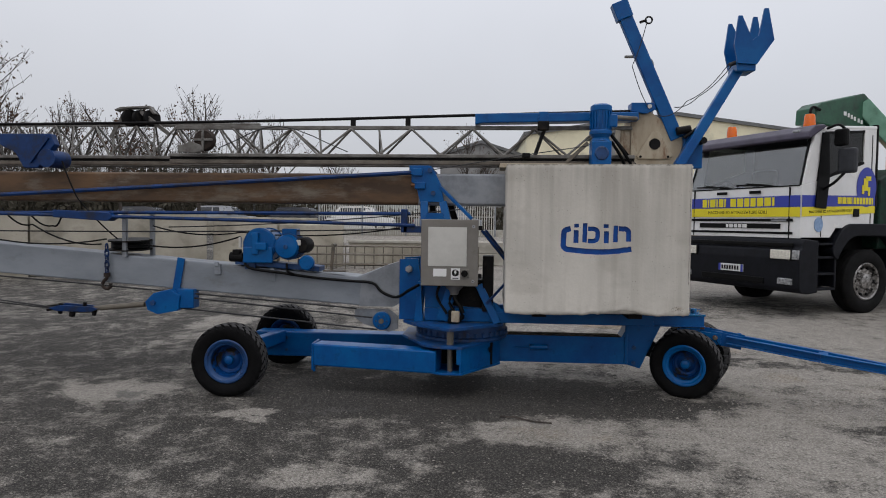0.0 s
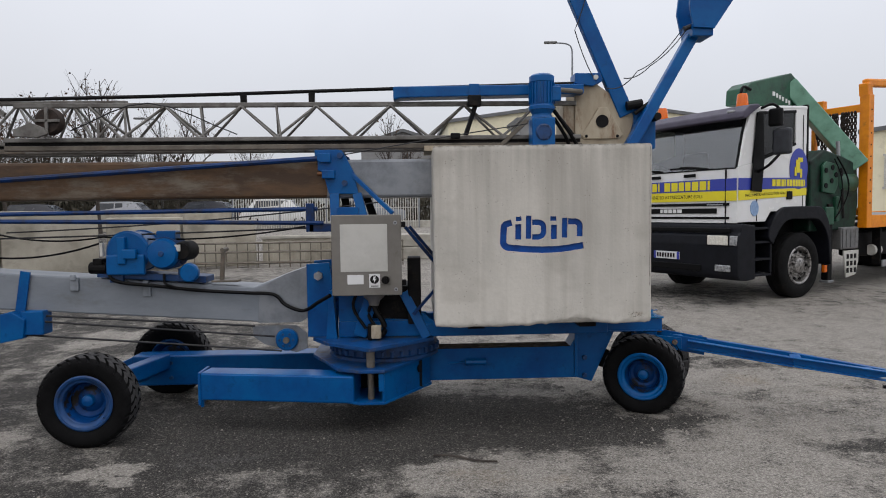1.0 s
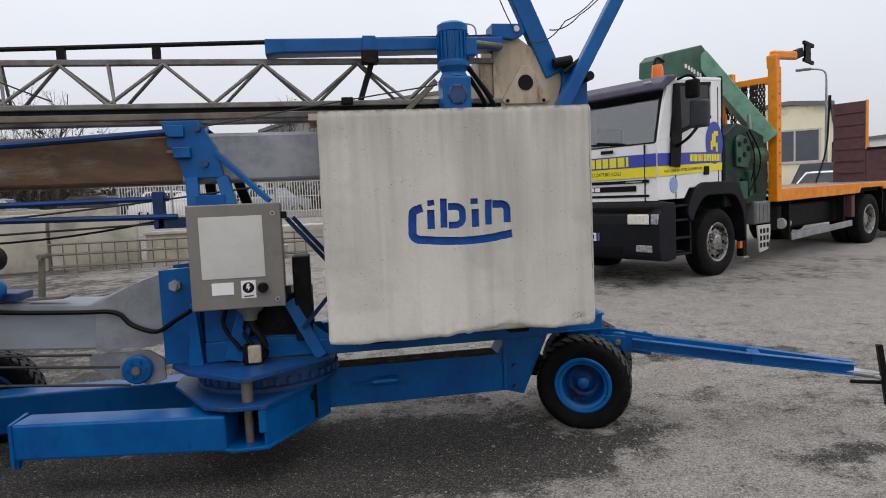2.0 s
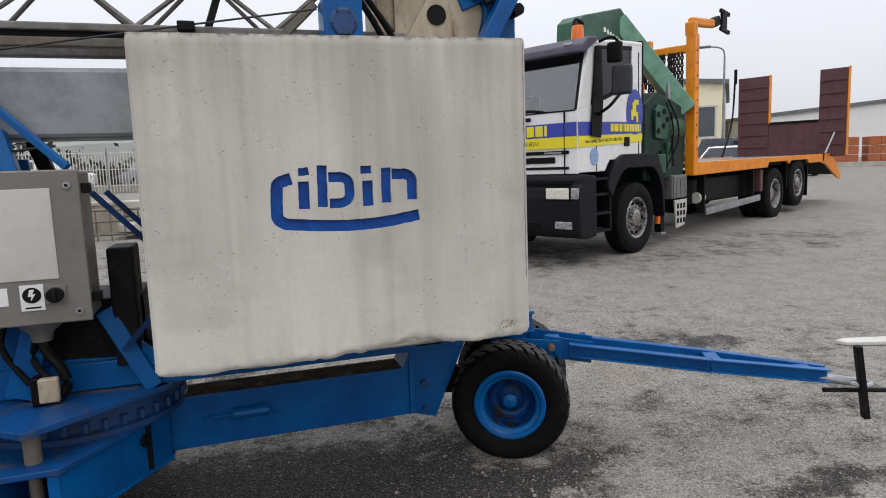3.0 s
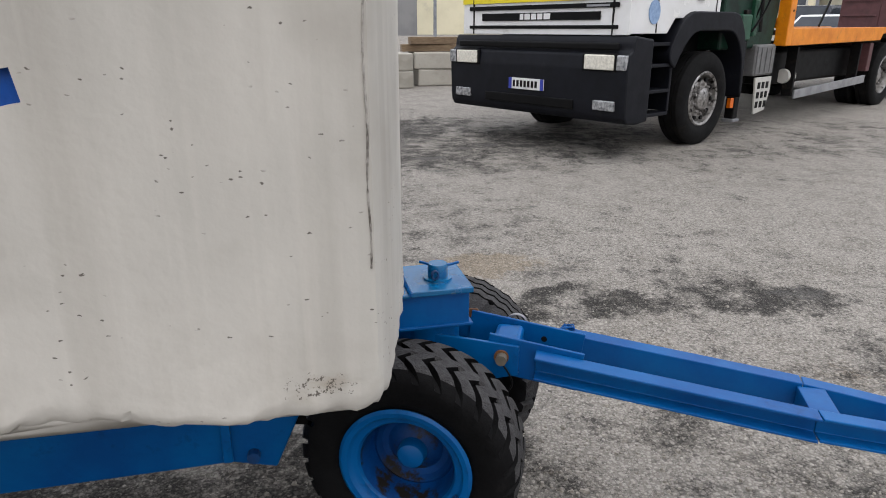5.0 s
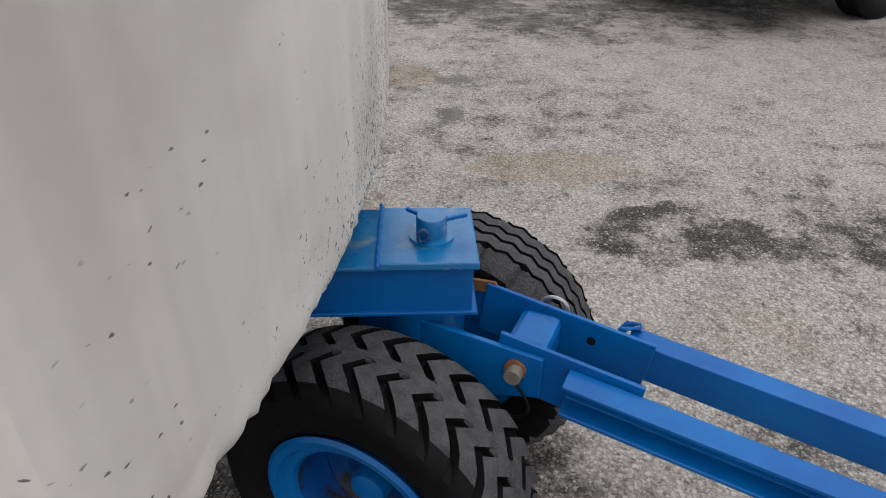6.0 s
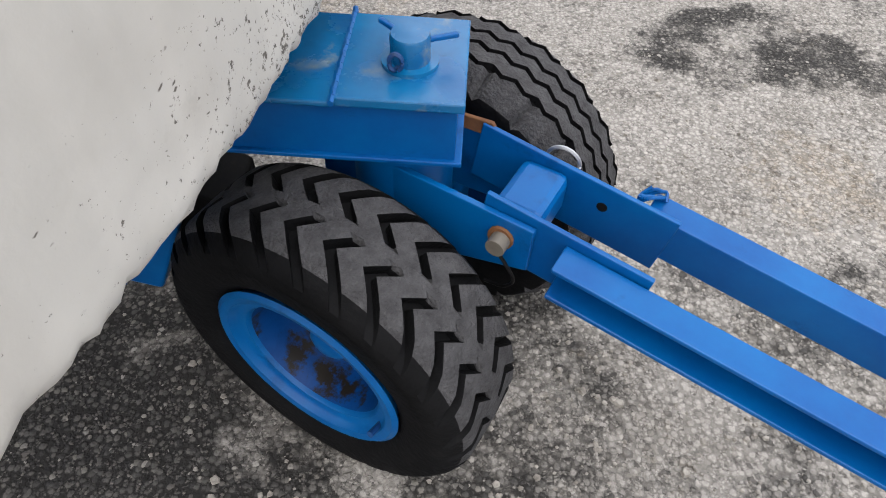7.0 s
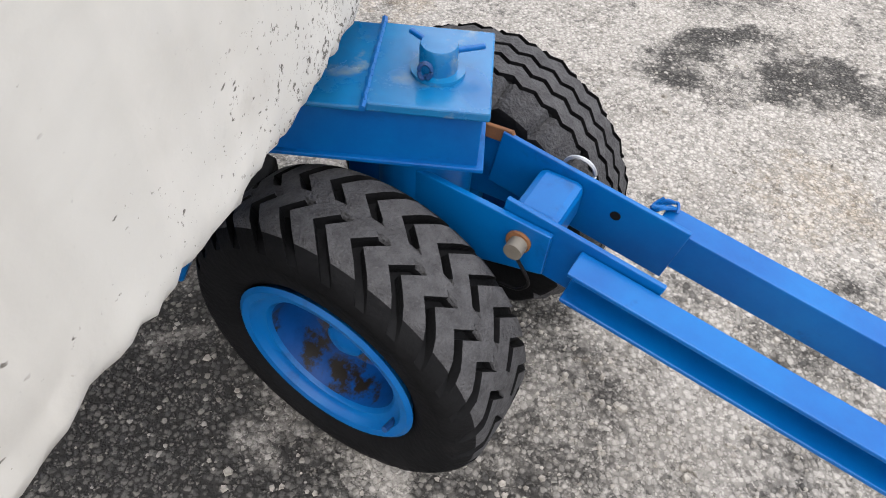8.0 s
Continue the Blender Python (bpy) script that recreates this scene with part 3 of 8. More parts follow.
def lathe(bm, profile, seg=40, m=None, caps=True):
    """A profile of (radius, y) spun round the y axis."""
    rings = []
    for r, y in profile:
        ring = []
        for i in range(seg):
            a = 2 * math.pi * i / seg
            p = Vector((r * math.cos(a), y, r * math.sin(a)))
            ring.append(bm.verts.new(m @ p if m else p))
        rings.append(ring)
    for p, q in zip(rings, rings[1:]):
        for i in range(seg):
            j = (i + 1) % seg
            bm.faces.new((p[i], p[j], q[j], q[i]))
    for ring, (r, y) in ((rings[0], profile[0]), (rings[-1], profile[-1])):
        if caps and r > 1e-4:
            bm.faces.new(ring)
    return bm


def cable(bm, pts, r, seg=6, sag=0.0, steps=10):
    """A rope through points, hanging by sag between each two."""
    line = []
    if not sag and 3 <= len(pts) <= 12:
        # round the bends
        p = [Vector(q) for q in pts]
        p = [p[0] * 2 - p[1]] + p + [p[-1] * 2 - p[-2]]
        pts = [p[1]]
        for a, b, c, d in zip(p, p[1:], p[2:], p[3:]):
            for i in range(1, 5):
                u = i / 4
                pts.append((b * 2 + (c - a) * u + (a * 2 - b * 5 + c * 4 - d) * u * u + (b * 3 - a - c * 3 + d) * u ** 3) / 2)
    for a, b in zip(pts, pts[1:]):
        a, b = Vector(a), Vector(b)
        k = steps if sag else 1
        for i in range(k):
            u = i / k
            p = a.lerp(b, u)
            p.z -= sag * 4 * u * (1 - u)
            line.append(p)
    line.append(Vector(pts[-1]))
    rings = []
    for i, p in enumerate(line):
        d = (line[min(i + 1, len(line) - 1)] - line[max(i - 1, 0)]).normalized()
        q = d.to_track_quat("Z", "Y")
        rings.append([bm.verts.new(p + q @ Vector((r * math.cos(2 * math.pi * k / seg), r * math.sin(2 * math.pi * k / seg), 0))) for k in range(seg)])
    for a, b in zip(rings, rings[1:]):
        for k in range(seg):
            j = (k + 1) % seg
            bm.faces.new((a[k], a[j], b[j], b[k]))
    bm.faces.new(rings[0])
    bm.faces.new(rings[-1])
    return bm


def thing(name, label, category, m=None, group="", kind=""):
    ob = new(name)
    ob.empty_display_size = 0.2
    if m is not None:
        ob.matrix_basis = m
    return tagged(ob, label, category, group, kind)


def rise(y):
    """Height of the yard: level round the crane, rising slightly towards the lorry."""
    return 0.025 * max(0.0, math.sqrt((y - 6.9) ** 2 + 0.6) + (y - 6.9) - 0.3) / 2 if y < 45 else 0.025 * 38


# ---- the yard ----
bm = bm_new()
xs = [-400, -150, -60] + [-30 + 1.5 * i for i in range(44)] + [50, 90, 180, 420]
ys = [-200, -60, -20] + [-8 + 1.0 * i for i in range(54)] + [60, 100, 200, 500]
grid = [[bm.verts.new((x, y, rise(y) + (0.005 * noise.noise((x * 0.5, y * 0.5, 0)) if abs(x) < 30 and abs(y) < 40 else 0))) for x in xs] for y in ys]
for r0, r1 in zip(grid, grid[1:]):
    for i in range(len(xs) - 1):
        bm.faces.new((r0[i], r0[i + 1], r1[i + 1], r1[i]))
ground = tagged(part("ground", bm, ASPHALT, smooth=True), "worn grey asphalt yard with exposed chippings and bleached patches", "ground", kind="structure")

# ---- wheels of the crane ----
def tyre_mesh(bm, R, W, bead, lugs=29, style="chevron"):
    """One moulded surface, its axis along y: bead, sidewall, shoulder, tread and back; tread faces take the second material."""
    h = W / 2
    depth = 0.021

    def surf(u):
        return R - 0.004 * abs(u) - 0.034 * max(0, (abs(u) - 0.62) / 0.38) ** 1.8

    def bend(u):
        """How far round, in lugs, the edge of a lug lies: back from the rib to a knee, then forward to the shoulder."""
        for (u0, e0), (u1, e1) in zip(KNEES, KNEES[1:]):
            if u <= u1:
                return e0 + (e1 - e0) * (u - u0) / (u1 - u0)
        return KNEES[-1][1]

    KNEES = ((0.0, -0.04), (0.13, -0.04), (0.38, 0.40), (0.68, -0.06), (0.985, -0.56))
    wall = [(bead, 0.62), (bead + 0.012, 0.80), (bead + 0.3 * (R - bead), 0.97), (bead + 0.55 * (R - bead), 1.0), (R - 0.070, 0.985)]
    rings = []                                 # each ring: (points, True where the tread is worn)
    if style == "chevron":
        fracs = ((0.0, 1), (0.33, 1), (0.66, 1), (0.70, 0), (0.84, 0), (0.96, 0))
        across = (0.985, 0.90, 0.80, 0.68, 0.58, 0.48, 0.38, 0.30, 0.22, 0.150)
        rows = [(i + f, up) for i in range(lugs) for f, up in fracs]

        def ring(r_top, r_low, y, e):
            return [((r_top if up else r_low) * math.cos(2 * math.pi * (e - k) / lugs), y * h, (r_top if up else r_low) * math.sin(2 * math.pi * (e - k) / lugs)) for k, up in rows]

        for sg in (-1, 1):
            half = []
            e1 = -0.56 + (0.5 if sg > 0 else 0)
            for r, y in wall:
                half.append((ring(r, r, sg * y, e1), 0))
            half.append((ring(R - 0.056, R - 0.058, sg * 1.0, e1), 0))
            for u in across:
                half.append((ring(surf(u), surf(u) - (depth if u < 0.7 else 0.7 * depth if u < 0.85 else 0.35 * depth if u < 0.95 else 0.1 * depth), sg * u * 0.99, bend(u) + (0.5 if sg > 0 else 0)), 1 if u < 0.85 else 0))
            for u in (0.125, 0.06):
                w = 0.008 if u > 0.1 else 0.0
                half.append((ring(R - 0.0006, R - 0.0006 - w, sg * u, -0.04 + 0.25 + sg * 0.25 * u / 0.125), 1))
            rings += half if sg < 0 else half[::-1]
        worn = [up for k, up in rows]
        worn = [bool(a_ and worn[(i + 1) % len(worn)]) for i, a_ in enumerate(worn)]
    else:
        n = 164
        worn = [True] * n

        def ring(r, y, zig, gap=0.0):
            return [((r - (gap if i % 8 == 0 else 0)) * math.cos(2 * math.pi * i / n), (y + zig * (1, 0, -1, 0)[i % 4]) * h, (r - (gap if i % 8 == 0 else 0)) * math.sin(2 * math.pi * i / n)) for i in range(n)]

        for r, y in wall:
            rings.append((ring(r, -y, 0), 0))
        rings.append((ring(R - 0.044, -1.0, 0, 0.014), 0))
        edges = (-0.975, -0.60, -0.50, -0.22, -0.12, 0.12, 0.22, 0.50, 0.60, 0.975)
        for j, u in enumerate(edges):
            zig = 0 if j in (0, 9) else 0.055
            gap = 0.013 if j in (0, 1, 8, 9) else 0
            top = (ring(surf(u), u, zig, gap), 1 if j % 2 == 0 else 0)
            low = (ring(surf(u) - 0.014, u + (0.012 if j % 2 else -0.012), zig), 0)
            rings += [top] if j in (0, 9) else [top, low] if j % 2 else [low, top]
        rings.append((ring(R - 0.044, 1.0, 0, 0.014), 0))
        for r, y in wall[::-1]:
            rings.append((ring(r, y, 0), 0))
    verts = [[bm.verts.new(q) for q in pts] for pts, _ in rings]
    k = len(verts[0])
    for j, (p, q) in enumerate(zip(verts, verts[1:])):
        tread = rings[j][1] and (style != "chevron" or rings[j + 1][1])
        for i in range(k):
            f = bm.faces.new((p[i], p[(i + 1) % k], q[(i + 1) % k], q[i]))
            mid = style == "chevron" and abs(rings[j][0][0][1]) < 0.14 * h and abs(rings[j + 1][0][0][1]) < 0.14 * h
            if tread and (worn[i] or mid):
                f.material_index = 1


def crane_wheel(parent, m, R, W, style, outer=-1, paint=BLUE, tone="bright"):
    """Blue pressed-steel wheel; outer is the side, along the axle, that shows the dish."""
    bm = bm_new()
    tyre_mesh(bm, R, W, R * 0.545, style=style)
    wheel = part("wheel_tyre", bm, RUBBER, parent, "black rubber tyre with deep worn lugs", smooth=True, at=m)
    wheel.data.materials.append(TREAD)
    o = outer
    h = W / 2
    bm = bm_new()
    b = R * 0.545
    lathe(bm, [(b + 0.012, o * h * 0.82), (b + 0.017, o * h * 0.90), (b + 0.008, o * h * 0.955), (b - 0.006, o * h * 0.93), (b - 0.012, o * h * 0.84), (b - 0.016, o * h * 0.80), (b - 0.030, o * h * 0.775),
               (b - 0.036, o * h * 0.70), (b - 0.040, o * h * 0.30), (b - 0.046, o * h * 0.02), (b - 0.05, -o * h * 0.06),
               (b - 0.05, -o * h * 0.3), (b - 0.01, -o * h * 0.82), (b + 0.004, -o * h * 0.7), (b - 0.002, 0), (b + 0.002, o * h * 0.7), (b + 0.012, o * h * 0.82)], 48, caps=False)
    bm.faces.ensure_lookup_table()
    for f in bm.faces[48 * 7:48 * 11]:
        f.material_index = 1                  # the well of the rim: grime, with its shade painted in as darker blue
    rim = part("rim", bm, paint, wheel, tone + " blue pressed steel rim", smooth=True)
    rim.data.materials.append(RIM_BLUE)
    bm = bm_new()
    lathe(bm, [(b - 0.047, -o * h * 0.04), (b - 0.058, o * h * 0.02), (b - 0.07, -o * h * 0.12), (b - 0.088, -o * h * 0.16), (b - 0.10, -o * h * 0.04), (0.04, o * h * 0.06), (0.03, -o * h * 0.25), (b - 0.06, -o * h * 0.3)], 48, caps=False)
    part("wheel_disc", bm, RIM_BLUE, rim, "grimy blue wheel disc with rust", smooth=True)
    bm = bm_new()
    lathe(bm, [(0.040, o * h * 0.05), (0.040, o * h * 0.26), (0.036, o * h * 0.36), (0.022, o * h * 0.43), (0.0001, o * h * 0.45)], 24)
    part("hub_cap", bm, BLUE, wheel, smooth=True)
    bm = bm_new()
    rod(bm, (b - 0.012, o * h * 0.80, 0), (b - 0.018, o * h * 1.08, 0.01), 0.006, 8)
    part("valve", bm, BLUE_DARK, wheel)
    return wheel


# ---- the towed crane ----
CY = 6.285                                   # its centre line
crane = thing("self_erecting_crane", "blue and grey towed self-erecting tower crane folded for transport", "crane", pose(-0.15, CY, 0))
OFF = Vector((-0.15, CY, 0))


def cpart(name, bm, mat, label="", smooth=False, parent=None):
    """A part of the crane given in yard coordinates; shifts it under the crane's base."""
    bmesh.ops.translate(bm, vec=-OFF, verts=bm.verts[:])
    return part(name, bm, mat, parent or crane, label, smooth)


# chassis arms
bm = bm_new()
beam(bm, (-1.43, 5.945, 0.3225), (-0.305, 5.755, 0.3225), 0.19, 0.195, bevel=0.012)
arm = cpart("outrigger_arm", bm, BLUE, "blue box-section outrigger arm folded along the chassis")
bm = bm_new()
box(bm, -1.45, -1.43, 5.84, 6.06, 0.19, 0.425, 0.004)
box(bm, -1.44, -1.42, 5.86, 5.90, 0.17, 0.225, 0.004)
cpart("end_plate", bm, BLUE, parent=arm)
bm = bm_new()
box(bm, -2.22, -0.45, 6.55, 6.75, 0.155, 0.40, 0.012)
arm = cpart("outrigger_arm", bm, BLUE, "blue box-section chassis arm towards the rear axle")
for x in (-2.1, -1.9):
    for z in (0.22, 0.34):
        bm = bm_new()
        rod(bm, (x, 6.535, z), (x, 6.555, z), 0.016, 6)
        cpart("bolt", bm, BLUE_DARK, parent=arm)
bm = bm_new()
prism(bm, [(-2.42, 0.30), (-2.2, 0.40), (-2.2, 0.17), (-2.35, 0.2)], 6.58, 6.72, bevel=0.008)
cpart("axle_bracket", bm, BLUE)
bm = bm_new()
beam(bm, (-2.10, 5.72, 0.305), (-2.03, 6.85, 0.305), 0.10, 0.10, bevel=0.01)
cpart("rear_axle", bm, BLUE)
bm = bm_new()
beam(bm, (-2.10, 5.78, 0.36), (-1.95, 6.56, 0.36), 0.10, 0.12, bevel=0.01)
cpart("axle_stay", bm, BLUE)

# front arm with its goose-neck
bm = bm_new()
prism(bm, [(0.2, 0.24), (1.38, 0.24), (1.50, 0.205), (1.68, 0.605), (2.05, 0.605), (2.05, 0.655), (1.42, 0.655), (1.33, 0.49), (0.2, 0.49)], 6.19, 6.38, bevel=0.006)
neck = cpart("front_arm", bm, BLUE, "blue box-section front arm with raised goose-neck")
MUD = material("dried_mud", srgb(84, 72, 58), srgb(52, 44, 36), rough=0.95, scale=14, bump=0.4, dirt=srgb(120, 112, 100), dirt_scale=9, dirt_range=(0.55, 0.75), spec=0.1)
neck.data.materials.append(MUD)
for f in neck.data.polygons:
    if f.normal.z > 0.9 and f.center.z < 0.52:
        f.material_index = 1
bm = bm_new()
box(bm, 1.36, 1.385, 6.175, 6.19, 0.25, 0.60, 0.003)
cpart("stiffener", bm, BLUE, parent=neck)
for x, z in ((1.44, 0.26), (1.44, 0.40)):
    bm = bm_new()
    rod(bm, (x, 6.165, z), (x, 6.19, z), 0.018, 8)
    cpart("bolt", bm, BLUE_DARK, parent=neck)
bm = bm_new()
rod(bm, (0.50, 6.17, 0.385), (0.66, 6.17, 0.385), 0.026, 12)
rod(bm, (0.36, 6.18, 0.375), (0.5, 6.175, 0.383), 0.006, 6)
cpart("grease_fitting", bm, BLUE, parent=neck)

bm = bm_new()
prism(bm, [(1.50, 0.33), (1.53, 0.46), (1.57, 0.44), (1.60, 0.47), (1.68, 0.42), (1.68, 0.34), (1.60, 0.31)], 6.215, 6.355, bevel=0.006)
cpart("steering_stop", bm, DARK, "dark greasy steering stop", parent=neck)

# head plate over the steering pivot
bm = bm_new()
prism(bm, [(1.60, 0.606), (2.056, 0.606), (2.056, 0.698), (1.60, 0.698)], 6.176, 6.372, bevel=0.002)
head = cpart("pivot_housing", bm, BLUE, "blue welded pivot housing over the steering axle")
bm = bm_new()
box(bm, 1.58, 1.886, 6.164, 6.384, 0.698, 0.708, 0.003)
cpart("top_plate", bm, SCUFFED, parent=head)
bm = bm_new()
box(bm, 1.889, 2.066, 6.167, 6.378, 0.698, 0.714, 0.003)
cpart("cover_plate", bm, SCUFFED, parent=head)
bm = bm_new()
for i in range(16):
    a = 6.165 + 0.22 * i / 15
    rod(bm, (1.8875 + 0.0015 * (i % 2), a - 0.009, 0.711), (1.8875 - 0.0015 * (i % 2), a + 0.009, 0.711), 0.005, 6)
cpart("weld_seam", bm, BLUE, parent=head)
bm = bm_new()
box(bm, 1.62, 2.066, 6.168, 6.39, 0.600, 0.608, 0.002)
cpart("bottom_flange", bm, BLUE, parent=head)
PX, PY = 1.984, 6.258
bm = bm_new()
rod(bm, (PX, PY, 0.714), (PX, PY, 0.720), 0.041, 28)
cpart("washer", bm, SCUFFED, parent=head)
bm = bm_new()
lathe(bm, [(0.0285, 0.0), (0.0285, 0.036), (0.0265, 0.040), (0.0001, 0.041)], 28, Matrix.Translation((PX, PY, 0.720)) @ pose(0, 0, 0, 90))
cpart("pivot_pin", bm, SCUFFED, smooth=True, parent=head)
bm = bm_new()
beam(bm, (PX - 0.018, PY + 0.016, 0.751), (PX - 0.046, PY + 0.036, 0.755), 0.008, 0.007, bevel=0.002)
cpart("pin_handle", bm, BLUE, parent=head)
bm = bm_new()
beam(bm, (PX + 0.024, PY + 0.005, 0.748), (PX + 0.066, PY + 0.018, 0.751), 0.008, 0.007, bevel=0.002)
cpart("pin_handle", bm, BLUE, parent=head)
bm = bm_new()
cable(bm, [(PX - 0.014, PY - 0.030, 0.724)] + [(PX - 0.016 + 0.009 * math.sin(k), PY - 0.040, 0.738 + 0.013 * math.cos(k)) for k in (3.6, 4.4, 5.3, 6.2, 7.2, 8.2, 9.0)], 0.0035)
cpart("split_pin", bm, BLUE_DARK, parent=head)

# steering axle, turned with the drawbar
STEER = radians(-26.5)
PIV = Vector((1.965, 6.285, 0))


TURNED = Matrix.Translation(PIV - OFF) @ Matrix.Rotation(STEER, 4, 'Z')


def spart(name, bm, mat, label="", smooth=False, parent=None):
    """A part given along the drawbar: x forward, y to the far side, from the pivot."""
    if parent is None:
        return part(name, bm, mat, crane, label, smooth, at=TURNED)
    return part(name, bm, mat, parent, label, smooth)


bm = bm_new()
lathe(bm, [(0.0001, 0.0), (0.088, 0.0), (0.088, 0.24), (0.0001, 0.24)], 28, Matrix.Translation((0, 0, 0.35)) @ pose(0, 0, 0, 90))
post = spart("steering_post", bm, BLUE, smooth=True)
bm = bm_new()
beam(bm, (0, -0.175, 0.29), (0, 0.19, 0.29), 0.09, 0.09, bevel=0.01)
spart("front_axle", bm, BLUE, parent=post)
for s in (-1, 1):
    bm = bm_new()
    a, b = (0.069, 0.080) if s > 0 else (-0.080, -0.069)
    prism(bm, [(-0.10, 0.415), (0.15, 0.43), (0.276, 0.468), (0.276, 0.556), (0.17, 0.562), (-0.10, 0.575)], a, b, bevel=0.002)
    spart("yoke_plate", bm, BLUE, parent=post)
bm = bm_new()
prism(bm, [(0.07, 0.562), (0.150, 0.566), (0.132, 0.594), (0.07, 0.588)], 0.062, 0.070, bevel=0.002)
spart("stop_block", bm, RUST, "rusty steel stop", parent=post)
crane_wheel(crane, TURNED @ pose(0.012, -0.226, 0.285, 0, 25, 0), 0.305, 0.215, "chevron", -1)
crane_wheel(crane, TURNED @ pose(0, 0.240, 0.295, 0, 10, 0), 0.318, 0.215, "rib", 1)

# drawbar: two channels that close to the tow eye
bm = bm_new()
slope = -0.103


def dz(u):
    return 0.5125 + slope * (u - 0.323)


def drift(u):
    """The bar stands a little askew in its yoke."""
    return -0.030 * (u - 0.38)


def channel(bm, a, b, out, top, height, flange, t=0.008):
    """A U-channel from a to b with its flanges pointing out."""
    a, b = Vector(a), Vector(b)
    d = (b - a).normalized()
    side = Vector((-d.y, d.x, 0)).normalized() * out
    h = height / 2
    prof = [(0, -h), (flange, -h), (flange, -h + t), (t, -h + t), (t, h - t), (flange, h - t), (flange, h), (0, h)]
    r0, r1 = [[bm.verts.new(e + side * p + Vector((0, 0, z))) for p, z in prof] for e in (a, b)]
    bm.faces.new(r0)
    bm.faces.new(r1[::-1])
    for i in range(8):
        j = (i + 1) % 8
        bm.faces.new((r0[i], r1[i], r1[j], r0[j]))
    bmesh.ops.recalc_face_normals(bm, faces=bm.faces[:])
    bmesh.ops.bevel(bm, geom=bm.edges[:], offset=0.0022, segments=2, profile=0.5, affect='EDGES')



channel(bm, (0.323, -0.0675, dz(0.323)), (1.04, drift(1.04) - 0.0640, dz(1.04)), -1, 0, 0.069, 0.052)
bar = spart("drawbar_channel", bm, BLUE, "blue steel channel of the drawbar")
bm = bm_new()
channel(bm, (0.40, 0.0665, dz(0.40) - 0.006), (1.04, drift(1.04) + 0.0640, dz(1.04) - 0.005), 1, 0, 0.079, 0.050)
spart("drawbar_channel", bm, BLUE, "blue steel channel of the drawbar")
for s in (-1, 1):
    bm = bm_new()
    channel(bm, (1.041, drift(1.041) + s * 0.0640, dz(1.041)), (1.62, drift(1.62) + s * 0.012, dz(1.62)), s, 0, 0.069, 0.046)
    spart("drawbar_nose", bm, BLUE, parent=bar)
for s in (-1, 1):
    bm = bm_new()
    beam(bm, (0.110, s * 0.0625, 0.533) if s > 0 else (0.183, s * 0.0625, 0.524), (0.446, s * 0.062, 0.489), 0.009, 0.116, bevel=0.002)
    spart("drawbar_plate", bm, BLUE, parent=bar)
bm = bm_new()
box(bm, 0.196, 0.276, -0.058, 0.058, 0.488, 0.562, 0.014)
spart("hinge_tube", bm, BLUE, parent=bar)
bm = bm_new()
rod(bm, (0.230, -0.108, 0.521), (0.230, 0.10, 0.521), 0.0155, 14)
spart("hinge_pin", bm, STEEL_OLD, "bare rusty steel hinge pin", parent=bar, smooth=True)
bm = bm_new()
rod(bm, (0.228, -0.086, 0.521), (0.228, -0.0805, 0.521), 0.021, 14)
spart("pin_washer", bm, RUST, "rusty washer", parent=bar)
bm = bm_new()
cable(bm, [(0.232, -0.102, 0.512), (0.252, -0.098, 0.48), (0.262, -0.090, 0.445), (0.245, -0.082, 0.41), (0.21, -0.08, 0.40)], 0.003)
spart("lanyard", bm, DARK, parent=bar)
bm = bm_new()
rod(bm, (0.335, 0.0568, 0.520), (0.335, 0.0582, 0.520), 0.009, 14)
spart("pin_bore", bm, DARK, parent=bar)
bm = bm_new()
cable(bm, [(0.25 + 0.028 * math.cos(k), 0.088, 0.552 + 0.026 * math.sin(k)) for k in (-0.8, 0, 0.6, 1.2, 1.8, 2.4, 3.0, 3.6)], 0.0035)
spart("pin_ring", bm, ALU, parent=bar)
bm = bm_new()
for k in range(3):
    cable(bm, [(0.40 + 0.02 * math.cos(q + k), 0.095 + 0.014 * math.sin(q * 1.3 + k), dz(0.4) + 0.040 + 0.008 * math.sin(q * 2 + k)) for q in (0, 0.8, 1.7, 2.6, 3.5, 4.5, 5.4)], 0.003)
spart("tie_wire", bm, BLUE, parent=bar)
for u in (1.06, 1.50):
    bm = bm_new()
    w = 0.064 - 0.052 * (u - 1.04) / 0.58
    box(bm, u - 0.035, u + 0.035, drift(u) - w, drift(u) + w, dz(u) - 0.028, dz(u) + 0.030, 0.003)
    spart("cross_plate", bm, BLUE, parent=bar)
bm = bm_new()
rod(bm, (1.58, drift(1.58), dz(1.6) - 0.02), (1.74, drift(1.74), dz(1.7) - 0.03), 0.024, 12)
cable(bm, [(1.78 + 0.05 * math.cos(k), drift(1.78) + 0.05 * math.sin(k), dz(1.75) - 0.03) for k in [3.14 + 0.52 * i for i in range(13)]], 0.014, 8)
spart("tow_eye", bm, ALU, "bare metal towing eye", parent=bar)
bm = bm_new()
beam(bm, (1.79, -0.10, 0.17), (1.74, -0.09, 0.54), 0.045, 0.03, up=(1, 0, 0), bevel=0.004)
rod(bm, (1.60, -0.06, 0.30), (1.95, -0.02, 0.29), 0.012, 8)
spart("prop_stand", bm, DARK, "dark steel prop stand under the drawbar", parent=bar)

